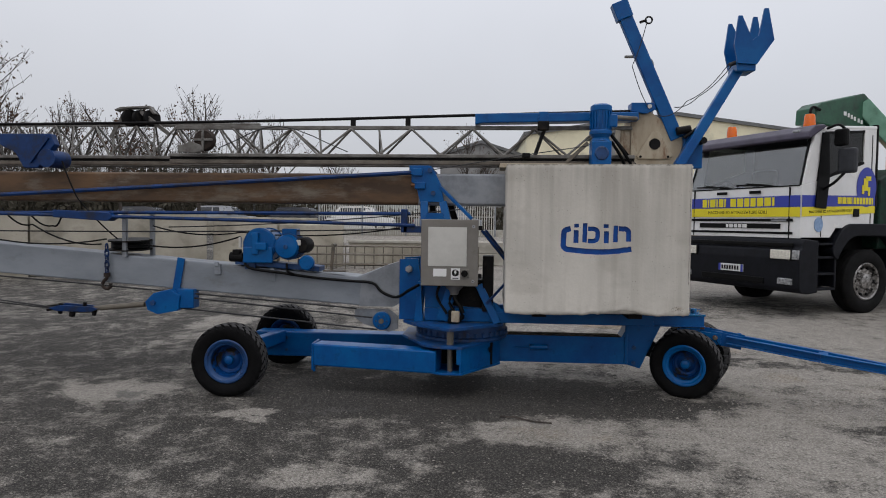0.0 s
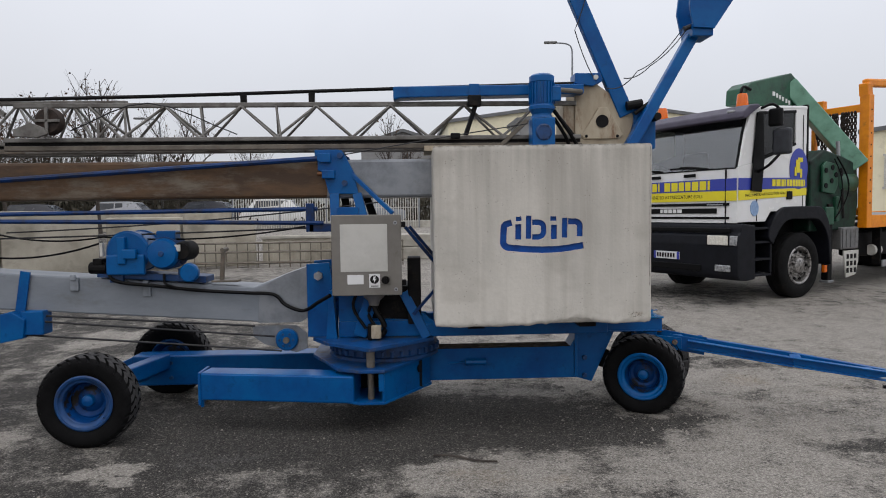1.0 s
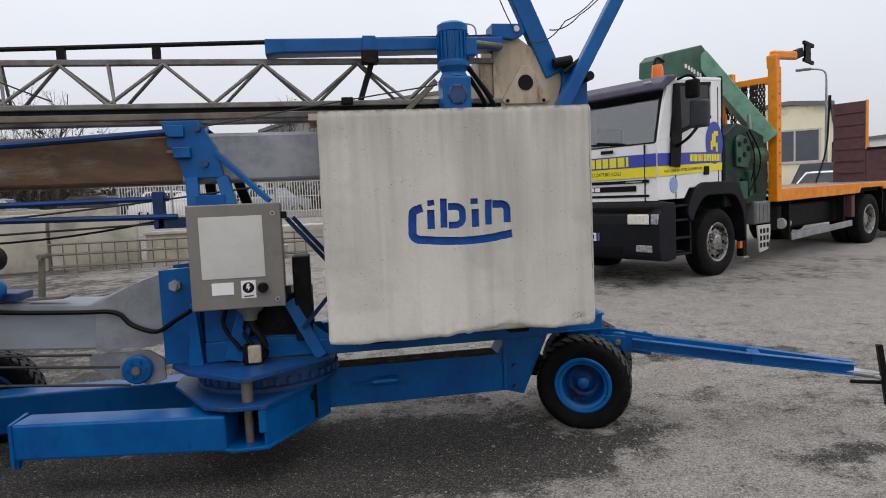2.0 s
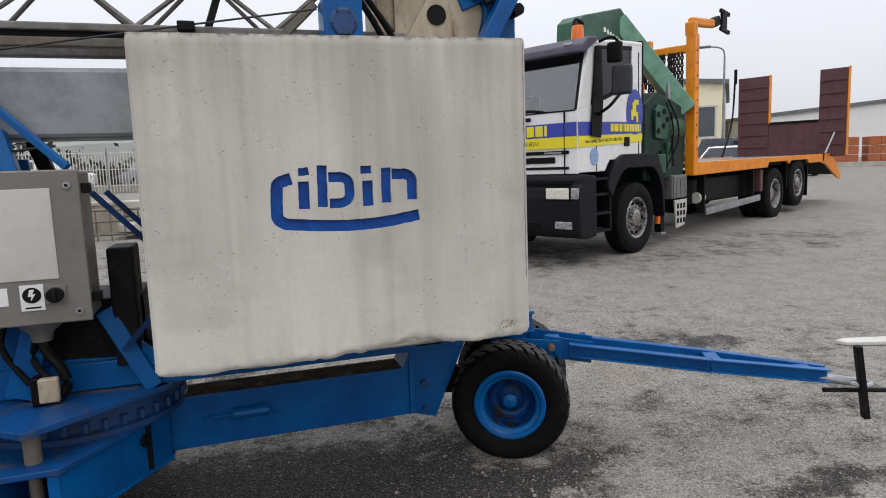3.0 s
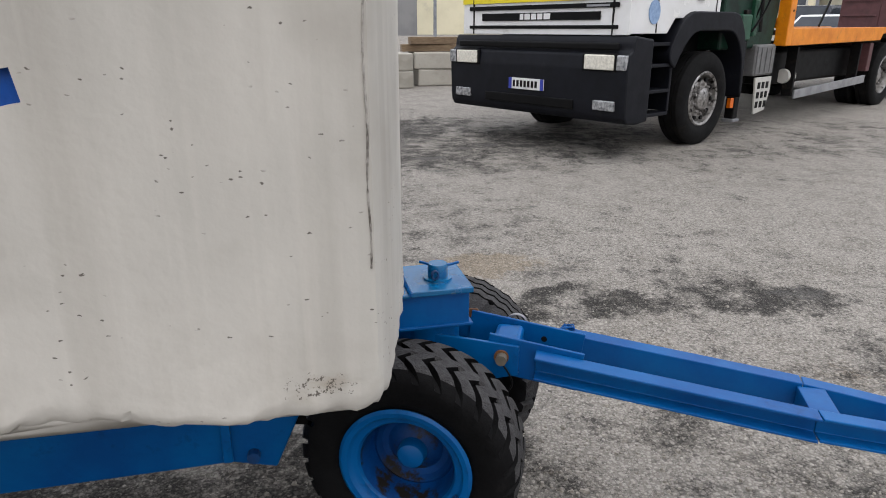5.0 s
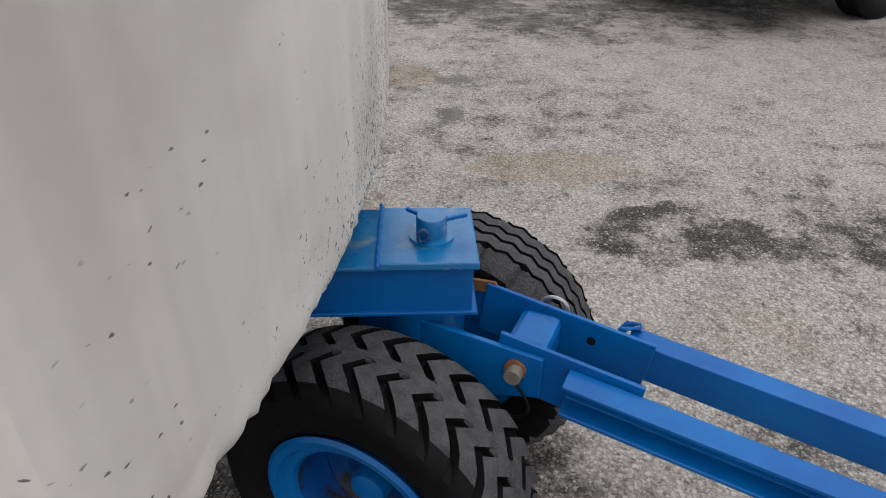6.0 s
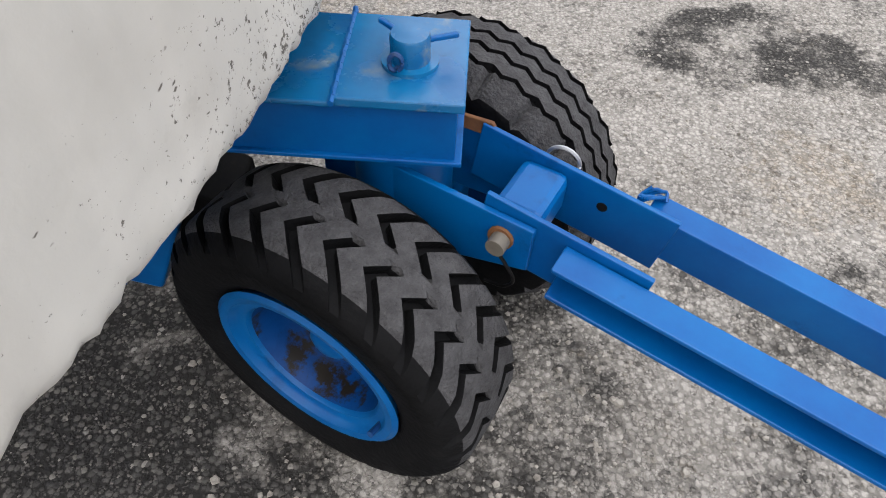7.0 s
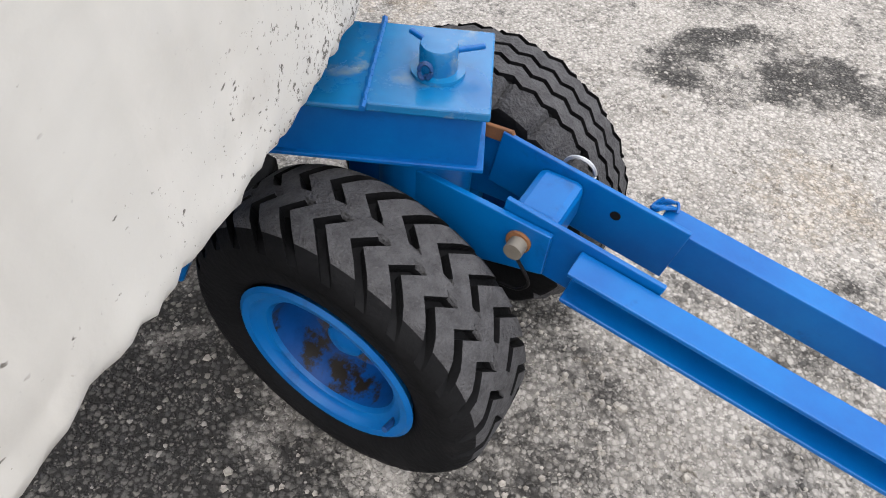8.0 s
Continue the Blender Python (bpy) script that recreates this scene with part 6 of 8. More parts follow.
def stroke(pts, r, y, depth):
    """A flat ribbon of width 2 r along points in the face, standing y proud of it."""
    bm = bm_new()
    line = [Vector((x, 0, z)) for x, z in pts]
    left, right = [], []
    for i, p in enumerate(line):
        d = (line[min(i + 1, len(line) - 1)] - line[max(i - 1, 0)]).normalized()
        nrm = Vector((-d.z, 0, d.x))
        left.append(p + nrm * r)
        right.append(p - nrm * r)
    rows = []

    def put(v, back):
        return Vector((v.x, face_y(v.x) - y + back, v.z)) - BO
    for back in (0, depth):
        rows.append([[bm.verts.new(put(v, back)) for v in s] for s in (left, right)])
    (l0, r0), (l1, r1) = rows
    for i in range(len(line) - 1):
        bm.faces.new((l0[i], l0[i + 1], r0[i + 1], r0[i]))
        bm.faces.new((l1[i], r1[i], r1[i + 1], l1[i + 1]))
        bm.faces.new((l0[i], l1[i], l1[i + 1], l0[i + 1]))
        bm.faces.new((r0[i], r0[i + 1], r1[i + 1], r1[i]))
    bm.faces.new((l0[0], r0[0], r1[0], l1[0]))
    bm.faces.new((l0[-1], l1[-1], r1[-1], r0[-1]))
    return bm


def arc(cx, cz, rx, rz, a0, a1, k=10):
    return [(cx + rx * math.cos(radians(a0 + (a1 - a0) * i / k)), cz + rz * math.sin(radians(a0 + (a1 - a0) * i / k))) for i in range(k + 1)]


EMBLEM = material("emblem_blue", srgb(0, 78, 164), srgb(0, 60, 138), rough=0.5, scale=14, bump=0.2, bump_scale=50, dirt=srgb(84, 108, 136), dirt_scale=16, dirt_range=(0.66, 0.84), spec=0.3)


def uneven(pts, amount=0.0022):
    """Hand-cut outline: more points, each a little off."""
    out = []
    for p, q in zip(pts, pts[1:]):
        k = max(1, int(math.hypot(q[0] - p[0], q[1] - p[1]) / 0.018))
        out += [(p[0] + (q[0] - p[0]) * i / k, p[1] + (q[1] - p[1]) * i / k) for i in range(k)]
    out.append(pts[-1])
    return [(x + amount * noise.noise((x * 60, z * 60, 1)), z + amount * noise.noise((x * 60, z * 60, 9))) for x, z in out]


LINES = [
    # the hooked sweep
    ([(0.780, 1.477), (0.758, 1.474)] + arc(0.757, 1.437, 0.034, 0.034, 95, 180, 8) + [(0.721, 1.37)] + arc(0.757, 1.349, 0.036, 0.040, 180, 262, 8)
     + [(0.80, 1.303), (0.90, 1.294), (1.00, 1.291), (1.08, 1.294), (1.17, 1.303), (1.262, 1.319)], 0.0225),
    # dot and bar
    ([(0.805, 1.502), (0.845, 1.504)], 0.0150),
    ([(0.822, 1.362), (0.823, 1.466)], 0.0205),
    # tall bar and ring
    ([(0.891, 1.366), (0.893, 1.525)], 0.0190),
    ([(0.916, 1.478), (0.950, 1.478)] + arc(0.958, 1.444, 0.036, 0.034, 90, 0, 6) + arc(0.958, 1.413, 0.036, 0.034, 0, -90, 6) + [(0.950, 1.379), (0.916, 1.379)], 0.0190),
    # dot and bar
    ([(1.038, 1.502), (1.080, 1.502)], 0.0150),
    ([(1.063, 1.362), (1.063, 1.461)], 0.0205),
    # bar and arch
    ([(1.134, 1.371), (1.136, 1.508)], 0.0190),
    ([(1.159, 1.481), (1.195, 1.481)] + arc(1.205, 1.450, 0.032, 0.031, 90, 0, 9) + [(1.2375, 1.378)], 0.0205),
]
# the shapes are sunk into the cast face
for pts, r in LINES:
    me = bpy.data.meshes.new("cut")
    cb = stroke(uneven(pts), r, 0.03, 0.048)
    bmesh.ops.recalc_face_normals(cb, faces=cb.faces[:])
    cb.to_mesh(me)
    cb.free()
    cutter = new("cut", me)
    cutter.parent = block
    mod = concrete.modifiers.new("sunk", 'BOOLEAN')
    mod.object, mod.operation, mod.solver, mod.use_self = cutter, 'DIFFERENCE', 'EXACT', True
    bpy.context.view_layer.update()
    carved = bpy.data.meshes.new_from_object(concrete.evaluated_get(bpy.context.evaluated_depsgraph_get()))
    concrete.modifiers.clear()
    if len(carved.vertices) > 2000:
        concrete.data = carved
    bpy.data.objects.remove(cutter)
for pts, r in LINES:
    part("emblem_shape", stroke(uneven(pts), r + 0.0005, -0.0155, 0.006), EMBLEM, block, "weathered blue sunk emblem shape")

# ---- the lorry ----
lorry = thing("flatbed_lorry", "white three-axle plant lorry with orange flatbed and green loading crane", "lorry", pose(6.3, 11.25, 0.105, 0, -0.4, 26.5))
WID = 2.43


def lp(name, bm, mat, parent=None, label="", smooth=False):
    return part(name, bm, mat, parent or lorry, label, smooth)


def lorry_wheel(s, z, l0, l1, out, R=0.525, dual=False):
    c = (l0 + l1) / 2
    h = (l1 - l0) / 2
    bm = bm_new()
    b = 0.30
    prof = [(b, -h * 0.8), (b + 0.05, -h), (R - 0.09, -h * 1.02), (R - 0.02, -h * 0.86), (R, -h * 0.7), (R, -h * 0.38), (R - 0.015, -h * 0.36), (R - 0.015, -h * 0.30), (R, -h * 0.28),
            (R, h * 0.28), (R - 0.015, h * 0.30), (R - 0.015, h * 0.36), (R, h * 0.38), (R, h * 0.7), (R - 0.02, h * 0.86), (R - 0.09, h * 1.02), (b + 0.05, h), (b, h * 0.8)]
    lathe(bm, prof, 56, caps=False)
    w = part("wheel_tyre", bm, RUBBER_WORN, lorry, "worn black lorry tyre", True, at=pose(s, c, z, 0, 20, 0))
    bm = bm_new()
    o = out
    d = 0.62 if not dual else 0.1
    lathe(bm, [(b + 0.01, o * h * 0.86), (b - 0.005, o * h * 0.93), (b - 0.03, o * h * 0.86), (b - 0.045, o * h * 0.3), (b - 0.05, o * h * (d - 0.3)), (0.20, o * h * d), (0.13, o * h * d), (0.12, o * h * (d + 0.25)), (0.09, o * h * (d + 0.36)), (0.0001, o * h * (d + 0.38))], 40, caps=False)
    rim = part("rim", bm, ALLOY, w, "grey steel disc rim", True)
    for i in range(10):
        a = 2 * math.pi * i / 10
        bm = bm_new()
        rod(bm, (0.165 * math.cos(a), o * h * d, 0.165 * math.sin(a)), (0.165 * math.cos(a), o * h * (d + 0.26), 0.165 * math.sin(a)), 0.016, 6)
        part("wheel_nut", bm, ALLOY, w)
        bm = bm_new()
        rod(bm, (0.225 * math.cos(a + 0.3), o * h * (d - 0.08), 0.225 * math.sin(a + 0.3)), (0.225 * math.cos(a + 0.3), o * h * d + o * 0.012, 0.225 * math.sin(a + 0.3)), 0.024, 10)
        part("hand_hole", bm, BLACK, w)


lorry_wheel(0.0, 0.525, 0.03, 0.34, -1)
lorry_wheel(0.0, 0.525, WID - 0.34, WID - 0.03, 1)
for l0, l1, o in ((0.03, 0.31, -1), (0.36, 0.64, -1), (WID - 0.31, WID - 0.03, 1), (WID - 0.64, WID - 0.36, 1)):
    lorry_wheel(5.82, 0.525, l0, l1, o, dual=True)
for l0, l1, o in ((0.03, 0.34, -1), (WID - 0.34, WID - 0.03, 1)):
    lorry_wheel(7.26, 0.68, l0, l1, o)

# chassis
bm = bm_new()
for l in (0.85, WID - 0.93):
    box(bm, -1.3, 9.4, l, l + 0.08, 0.72, 1.0, 0.01)
for s in (0.0, 5.82, 7.26):
    z = 0.68 if s > 7 else 0.525
    rod(bm, (s, 0.3, z), (s, WID - 0.3, z), 0.07, 12)
lp("chassis_frame", bm, DARK)

# cab shell
LINING = material("grey_cab_lining", srgb(128, 130, 134), srgb(108, 110, 114), rough=0.9, scale=6, bump=0.1)
bm = bm_new()
for l0, l1 in ((0.02, 0.07), (WID - 0.07, WID - 0.02)):
    prism(bm, [(-1.575, 1.25), (-0.93, 1.25), (-0.80, 1.40), (0.08, 1.40), (0.08, 2.45), (-0.2, 2.45), (-1.25, 2.13), (-1.565, 2.06)], l0, l1, bevel=0.008)
    prism(bm, [(-0.2, 2.45), (0.08, 2.45), (0.08, 3.0), (-0.2, 2.95)], l0, l1)
    prism(bm, [(-1.565, 2.06), (-1.25, 2.13), (-1.11, 2.88), (-1.31, 2.86)], l0, l1, bevel=0.008)
    prism(bm, [(-1.31, 2.86), (-1.11, 2.88), (-0.2, 2.95), (0.08, 3.0), (0.08, 3.03), (-1.28, 2.93)], l0, l1)
box(bm, 0.03, 0.08, 0.07, WID - 0.07, 1.3, 3.0)
body = lp("cab_body", bm, WHITE, None, "white painted lorry cab")
bm = bm_new()
prism(bm, [(-1.31, 2.90), (-1.2, 2.965), (-0.6, 3.02), (0.10, 3.055), (0.10, 2.99), (-0.6, 2.96), (-1.2, 2.9)], 0.015, WID - 0.015, bevel=0.02)
lp("cab_roof", bm, WHITE, body)
bm = bm_new()
prism(bm, [(-1.60, 1.24), (-1.56, 1.24), (-1.54, 2.06), (-1.575, 2.06)], 0.02, WID - 0.02, bevel=0.006)
front = lp("front_panel", bm, WHITE, body)
for gap in ((-1.609, -1.585, 0.204, 0.216, 1.24, 2.04), (-1.609, -1.585, WID - 0.216, WID - 0.204, 1.24, 2.04), (-1.15, -1.138, 0.0125, 0.019, 1.26, 2.12), (-0.02, -0.008, 0.0125, 0.019, 1.42, 2.9)):
    bm = bm_new()
    box(bm, *gap)
    lp("panel_gap", bm, DARK, body)
bm = bm_new()
va, vb = [[bm.verts.new((x + d, y, z)) for x, y, z in ((-1.565, 0.06, 2.06), (-1.565, WID - 0.06, 2.06), (-1.315, WID - 0.1, 2.86), (-1.315, 0.1, 2.86))] for d in (0.0, 0.008)]
bm.faces.new(va)
bm.faces.new(vb[::-1])
for i in range(4):
    bm.faces.new((va[i], vb[i], vb[(i + 1) % 4], va[(i + 1) % 4]))
ws = lp("windscreen", bm, GLASS, body, "large tinted windscreen")
ws.visible_shadow = False
for l in (0.04, WID - 0.046):
    bm = bm_new()
    prism(bm, [(-1.25, 2.13), (-0.2, 2.45), (-0.2, 2.95), (-1.11, 2.88)], l, l + 0.006)
    lp("side_window", bm, GLASS_TINTED, body)
bm = bm_new()
for a, b in (((-1.565, 0.05, 2.055), (-1.565, WID - 0.05, 2.055)), ((-1.565, 0.055, 2.06), (-1.315, 0.10, 2.86)), ((-1.565, WID - 0.055, 2.06), (-1.315, WID - 0.10, 2.86))):
    beam(bm, a, b, 0.035, 0.02)
lp("windscreen_seal", bm, BLACK, body)
bm = bm_new()
for a, b in (((-1.25, 0.02, 2.13), (-0.2, 0.02, 2.45)), ((-0.2, 0.02, 2.45), (-0.2, 0.02, 2.95)), ((-0.2, 0.02, 2.95), (-1.11, 0.02, 2.88)), ((-1.11, 0.02, 2.88), (-1.25, 0.02, 2.13))):
    beam(bm, a, b, 0.012, 0.04)
lp("window_seal", bm, BLACK, body)
bm = bm_new()
box(bm, -1.50, -1.15, 0.1, WID - 0.1, 1.5, 2.02, 0.06)
box(bm, -0.5, 0.02, 0.1, WID - 0.1, 1.3, 1.75, 0.05)
for l in (0.35, WID - 0.85):
    box(bm, -0.38, -0.22, l, l + 0.5, 1.7, 2.45, 0.06)
lp("cab_interior", bm, BLACK, body)
bm = bm_new()
box(bm, 0.005, 0.028, 0.075, WID - 0.075, 1.35, 2.94)
box(bm, -1.15, 0.005, 0.075, WID - 0.075, 2.885, 2.895)
lp("cab_lining", bm, LINING, body)
bm = bm_new()
rod(bm, (-1.12, 1.85, 1.98), (-1.05, 1.85, 2.05), 0.22, 24)
lp("steering_wheel", bm, BLACK, body)
bm = bm_new()
prism(bm, [(-1.52, 2.79), (-1.46, 2.77), (-1.31, 2.86), (-1.12, 2.965), (-1.16, 3.01), (-1.36, 2.985), (-1.50, 2.88)], -0.02, WID + 0.02, bevel=0.02)
visor = lp("sun_visor", bm, VISOR, body, "dark plum plastic sun visor")
for l in (0.16, WID - 0.28):
    bm = bm_new()
    box(bm, -1.50, -1.40, l, l + 0.12, 2.885, 2.925, 0.01, pose(0, 0, 0))
    lp("marker_lamp", bm, LENS_CLEAR, body)
for l in (0.42, WID - 0.42):
    bm = bm_new()
    lathe(bm, [(0.0001, 3.0), (0.085, 3.0), (0.09, 3.04), (0.08, 3.20), (0.065, 3.235), (0.0001, 3.24)], 24, Matrix.Translation((-0.95, l, 0)) @ pose(0, 0, 0, 90))
    lp("beacon", bm, AMBER, body, "amber rotating beacon", True)
for l in (0.55, 1.45):
    bm = bm_new()
    beam(bm, (-1.585, l, 2.075), (-1.545, l + 0.55, 2.13), 0.02, 0.02)
    beam(bm, (-1.575, l + 0.15, 2.10), (-1.56, l + 0.75, 2.11), 0.012, 0.02)
    lp("wiper", bm, BLACK, body)
# livery
bm = bm_new()
box(bm, -1.606, -1.601, 0.02, WID - 0.02, 1.725, 1.905)
lp("blue_band", bm, DECAL_BLUE, body)
bm = bm_new()
box(bm, -1.606, -1.601, 0.02, WID - 0.02, 1.575, 1.722)
lp("yellow_band", bm, DECAL_YELLOW, body)
bm = bm_new()
prism(bm, [(-1.57, 1.725), (0.08, 1.765), (0.08, 1.925), (-1.57, 1.905)], 0.011, 0.0155)
lp("blue_band", bm, DECAL_BLUE, body)
bm = bm_new()
prism(bm, [(-1.57, 1.575), (0.08, 1.645), (0.08, 1.762), (-1.57, 1.722)], 0.011, 0.0155)
lp("yellow_band", bm, DECAL_YELLOW, body)
bm = bm_new()
rod(bm, (0, 0.009, 0), (0, 0.0135, 0), 0.32, 36)
bmesh.ops.scale(bm, vec=(0.72, 1, 1), verts=bm.verts[:])
bmesh.ops.translate(bm, vec=(-0.13, 0, 2.06), verts=bm.verts[:])
lp("door_roundel", bm, DECAL_BLUE, body)
bm = bm_new()
for x, z, w, h in ((-0.16, 2.10, 0.10, 0.20), (-0.10, 2.20, 0.12, 0.07), (-0.22, 2.02, 0.05, 0.14), (-0.08, 1.99, 0.05, 0.14)):
    box(bm, x - w / 2, x + w / 2, 0.001, 0.0055, z - h / 2, z + h / 2, 0.0)
lp("roundel_shape", bm, DECAL_YELLOW, body)


def bars(x0, widths, gap, z0, z1, plane, at, mat, name):
    """Plain bars for a line of lettering; plane 'front' runs across the cab, 'side' along it."""
    x = x0
    for w in widths:
        bm = bm_new()
        if plane == "front":
            box(bm, at - 0.004, at, WID - x - w, WID - x, z0, z1)
        else:
            box(bm, x, x + w, at - 0.004, at, z0, z1)
        lp(name, bm, mat, body)
        x += w + gap


bars(0.42, (0.10, 0.03, 0.12, 0.03, 0.10, 0.03), 0.025, 1.745, 1.885, "front", -1.6065, DECAL_YELLOW, "lettering_bar")
bars(1.06, (0.12, 0.12, 0.10, 0.10, 0.12, 0.12, 0.04), 0.028, 1.745, 1.885, "front", -1.6065, DECAL_YELLOW, "lettering_bar")
bars(-0.79, (0.065, 0.02, 0.08, 0.02, 0.065, 0.02), 0.012, 1.785, 1.89, "side", 0.0105, DECAL_YELLOW, "lettering_bar")
bars(-0.43, (0.06, 0.06, 0.055, 0.055, 0.06, 0.06, 0.025), 0.014, 1.785, 1.89, "side", 0.0105, DECAL_YELLOW, "lettering_bar")


def lettering(text, size, m, mat, parent, name):
    cu = bpy.data.curves.new(name, 'FONT')
    cu.body, cu.size, cu.extrude = text, size, 0.001
    tmp = bpy.data.objects.new(name, cu)
    scene.collection.objects.link(tmp)
    bpy.context.view_layer.update()
    me = bpy.data.meshes.new_from_object(tmp.evaluated_get(bpy.context.evaluated_depsgraph_get()))
    bpy.data.objects.remove(tmp)
    me.materials.clear()
    me.materials.append(mat)
    ob = new(name, me)
    ob.parent = parent
    ob.matrix_basis = m
    return ob


lettering("MACCHINE ED ATTREZZATURE EDILI", 0.075, pose(-1.607, WID - 0.55, 1.625, 90, 0, -90), DARK, body, "lettering")
lettering("MACCHINE ED ATTREZZATURE EDILI", 0.057, pose(-1.42, 0.010, 1.628, 90, -2.3, 0), DARK, body, "lettering")
bm = bm_new()
rod(bm, (-1.20, 0.009, 1.455), (-1.20, 0.0195, 1.455), 0.105, 28)
bmesh.ops.scale(bm, vec=(0.9, 1, 1.1), verts=bm.verts[:], space=Matrix.Translation((1.20, 0, -1.455)))
lp("door_emblem", bm, EMBLEM_PALE, body, "pale blue round door emblem")
bm = bm_new()
box(bm, -0.43, -0.29, 0.0, 0.019, 1.58, 1.71, 0.008)
lp("door_handle", bm, BLACK, body)
# grille slots
for z0, z1, a, b in ((1.50, 1.545, 0.14, WID - 0.14), (1.385, 1.465, 0.36, WID - 0.36), (1.30, 1.335, 0.14, WID - 0.14), (1.955, 2.005, 0.75, 0.98), (1.955, 2.005, WID - 0.98, WID - 0.75)):
    bm = bm_new()
    box(bm, -1.612, -1.60, a, b, z0, z1, 0.004)
    lp("grille_slot", bm, BLACK, body)
bars(0.98, (0.05, 0.08, 0.07, 0.07, 0.09), 0.02, 1.395, 1.455, "front", -1.6125, WHITE, "badge_bar")
bars(1.9, (0.28,), 0, 1.51, 1.53, "front", -1.6125, ALU, "badge_bar")
# bumper
bm = bm_new()
prism(bm, [(-1.70, 0.46), (-1.66, 0.40), (-1.50, 0.38), (-1.30, 0.40), (-1.30, 1.20), (-1.60, 1.235), (-1.63, 1.18), (-1.64, 1.10), (-1.70, 1.06), (-1.72, 0.92), (-1.71, 0.55)], -0.085, WID + 0.085, bevel=0.02)
bump = lp("bumper", bm, PLASTIC, None, "dark grey plastic bumper")
bm = bm_new()
box(bm, -1.725, -1.70, 0.55, WID - 0.55, 0.50, 0.60, 0.01)
box(bm, -1.70, -1.66, 0.05, WID - 0.05, 1.10, 1.17, 0.015)
lp("bumper_slot", bm, BLACK, bump)
for l0, l1, la, lb in ((0.06, 0.42, -0.075, 0.035), (WID - 0.42, WID - 0.06, WID - 0.035, WID + 0.075)):
    bm = bm_new()
    box(bm, -1.735, -1.70, l0 - 0.03, l1 + 0.03, 0.90, 1.075, 0.012)
    lp("lamp_housing", bm, BLACK, bump)
    bm = bm_new()
    box(bm, -1.748, -1.72, l0, l1, 0.915, 1.06, 0.012)
    lp("headlight", bm, LENS, bump, "clear ribbed headlight")
    bm = bm_new()
    box(bm, -1.740, -1.66, la, lb, 0.915, 1.06, 0.012)
    lp("indicator", bm, LENS_CLEAR, bump)
    bm = bm_new()
    fl = 0.03 if l0 < 1 else WID - 0.29
    box(bm, -1.735, -1.70, fl, fl + 0.26, 0.52, 0.62, 0.01)
    lp("fog_lamp", bm, LENS_CLEAR, bump)
bm = bm_new()
box(bm, -1.735, -1.72, WID / 2 - 0.26, WID / 2 + 0.26, 0.66, 0.78, 0.003)
lp("plate_holder", bm, WHITE, bump, "white number plate")
bm = bm_new()
for i in range(7):
    l = WID / 2 - 0.17 + 0.055 * i
    box(bm, -1.7385, -1.7352, l, l + 0.035, 0.685, 0.755)
lp("plate_bar", bm, DARK, bump)
for l in (WID / 2 + 0.215, WID / 2 - 0.26):
    bm = bm_new()
    box(bm, -1.7385, -1.7352, l, l + 0.045, 0.66, 0.78)
    lp("plate_end", bm, DECAL_BLUE, bump)
# steps and fenders
def rounded(pts, r, k=4):
    """A polygon with its corners eased by curves that start r before them."""
    out = []
    for i, p in enumerate(pts):
        p = Vector(p)
        a, b = Vector(pts[i - 1]) - p, Vector(pts[(i + 1) % len(pts)]) - p
        a, b = a * min(0.48, r / a.length), b * min(0.48, r / b.length)
        for j in range(k + 1):
            u = j / k
            out.append(tuple(p + a * (1 - u) ** 2 + b * u ** 2))
    return out


for l0, l1 in ((0.0, 0.30), (WID - 0.30, WID)):
    bm = bm_new()
    for z in (0.42, 0.66, 0.92, 1.13):
        box(bm, -1.32, -0.80, l0, l1, z, z + 0.035, 0.006)
    box(bm, -1.32, -0.80, (l0 + 0.24) if l0 < 1 else l0, l1 if l0 < 1 else (l1 - 0.24), 0.42, 1.2)
    box(bm, -0.83, -0.79, l0, l1, 0.46, 1.2, 0.01)
    lp("cab_steps", bm, PLASTIC, bump)
    bm = bm_new()
    pts = [(q_[0] + 0.14, q_[1]) for q_ in [(-1.0, 1.0), (-0.94, 1.16), (-0.80, 1.36), (-0.62, 1.47), (0.24, 1.47), (0.36, 1.43), (0.52, 1.22), (0.58, 0.9), (0.60, 0.5), (0.55, 0.5), (0.50, 0.95), (0.36, 1.16), (0.20, 1.27), (-0.52, 1.27), (-0.70, 1.14), (-0.84, 0.95), (-0.86, 0.88)]]
    pts = [(x - 0.07 * (x < 0), z) for x, z in pts]
    prism(bm, rounded(pts, 0.12), l0 - (0.03 if l0 < 1 else 0), l1 + 0.06 + (0.03 if l0 > 1 else 0), bevel=0.015)
    lp("front_fender", bm, PLASTIC, body, "dark grey plastic wheel arch")
bm = bm_new()
box(bm, -0.95, 0.60, 0.4, WID - 0.4, 0.75, 1.3, 0.03)
lp("engine_block", bm, BLACK)
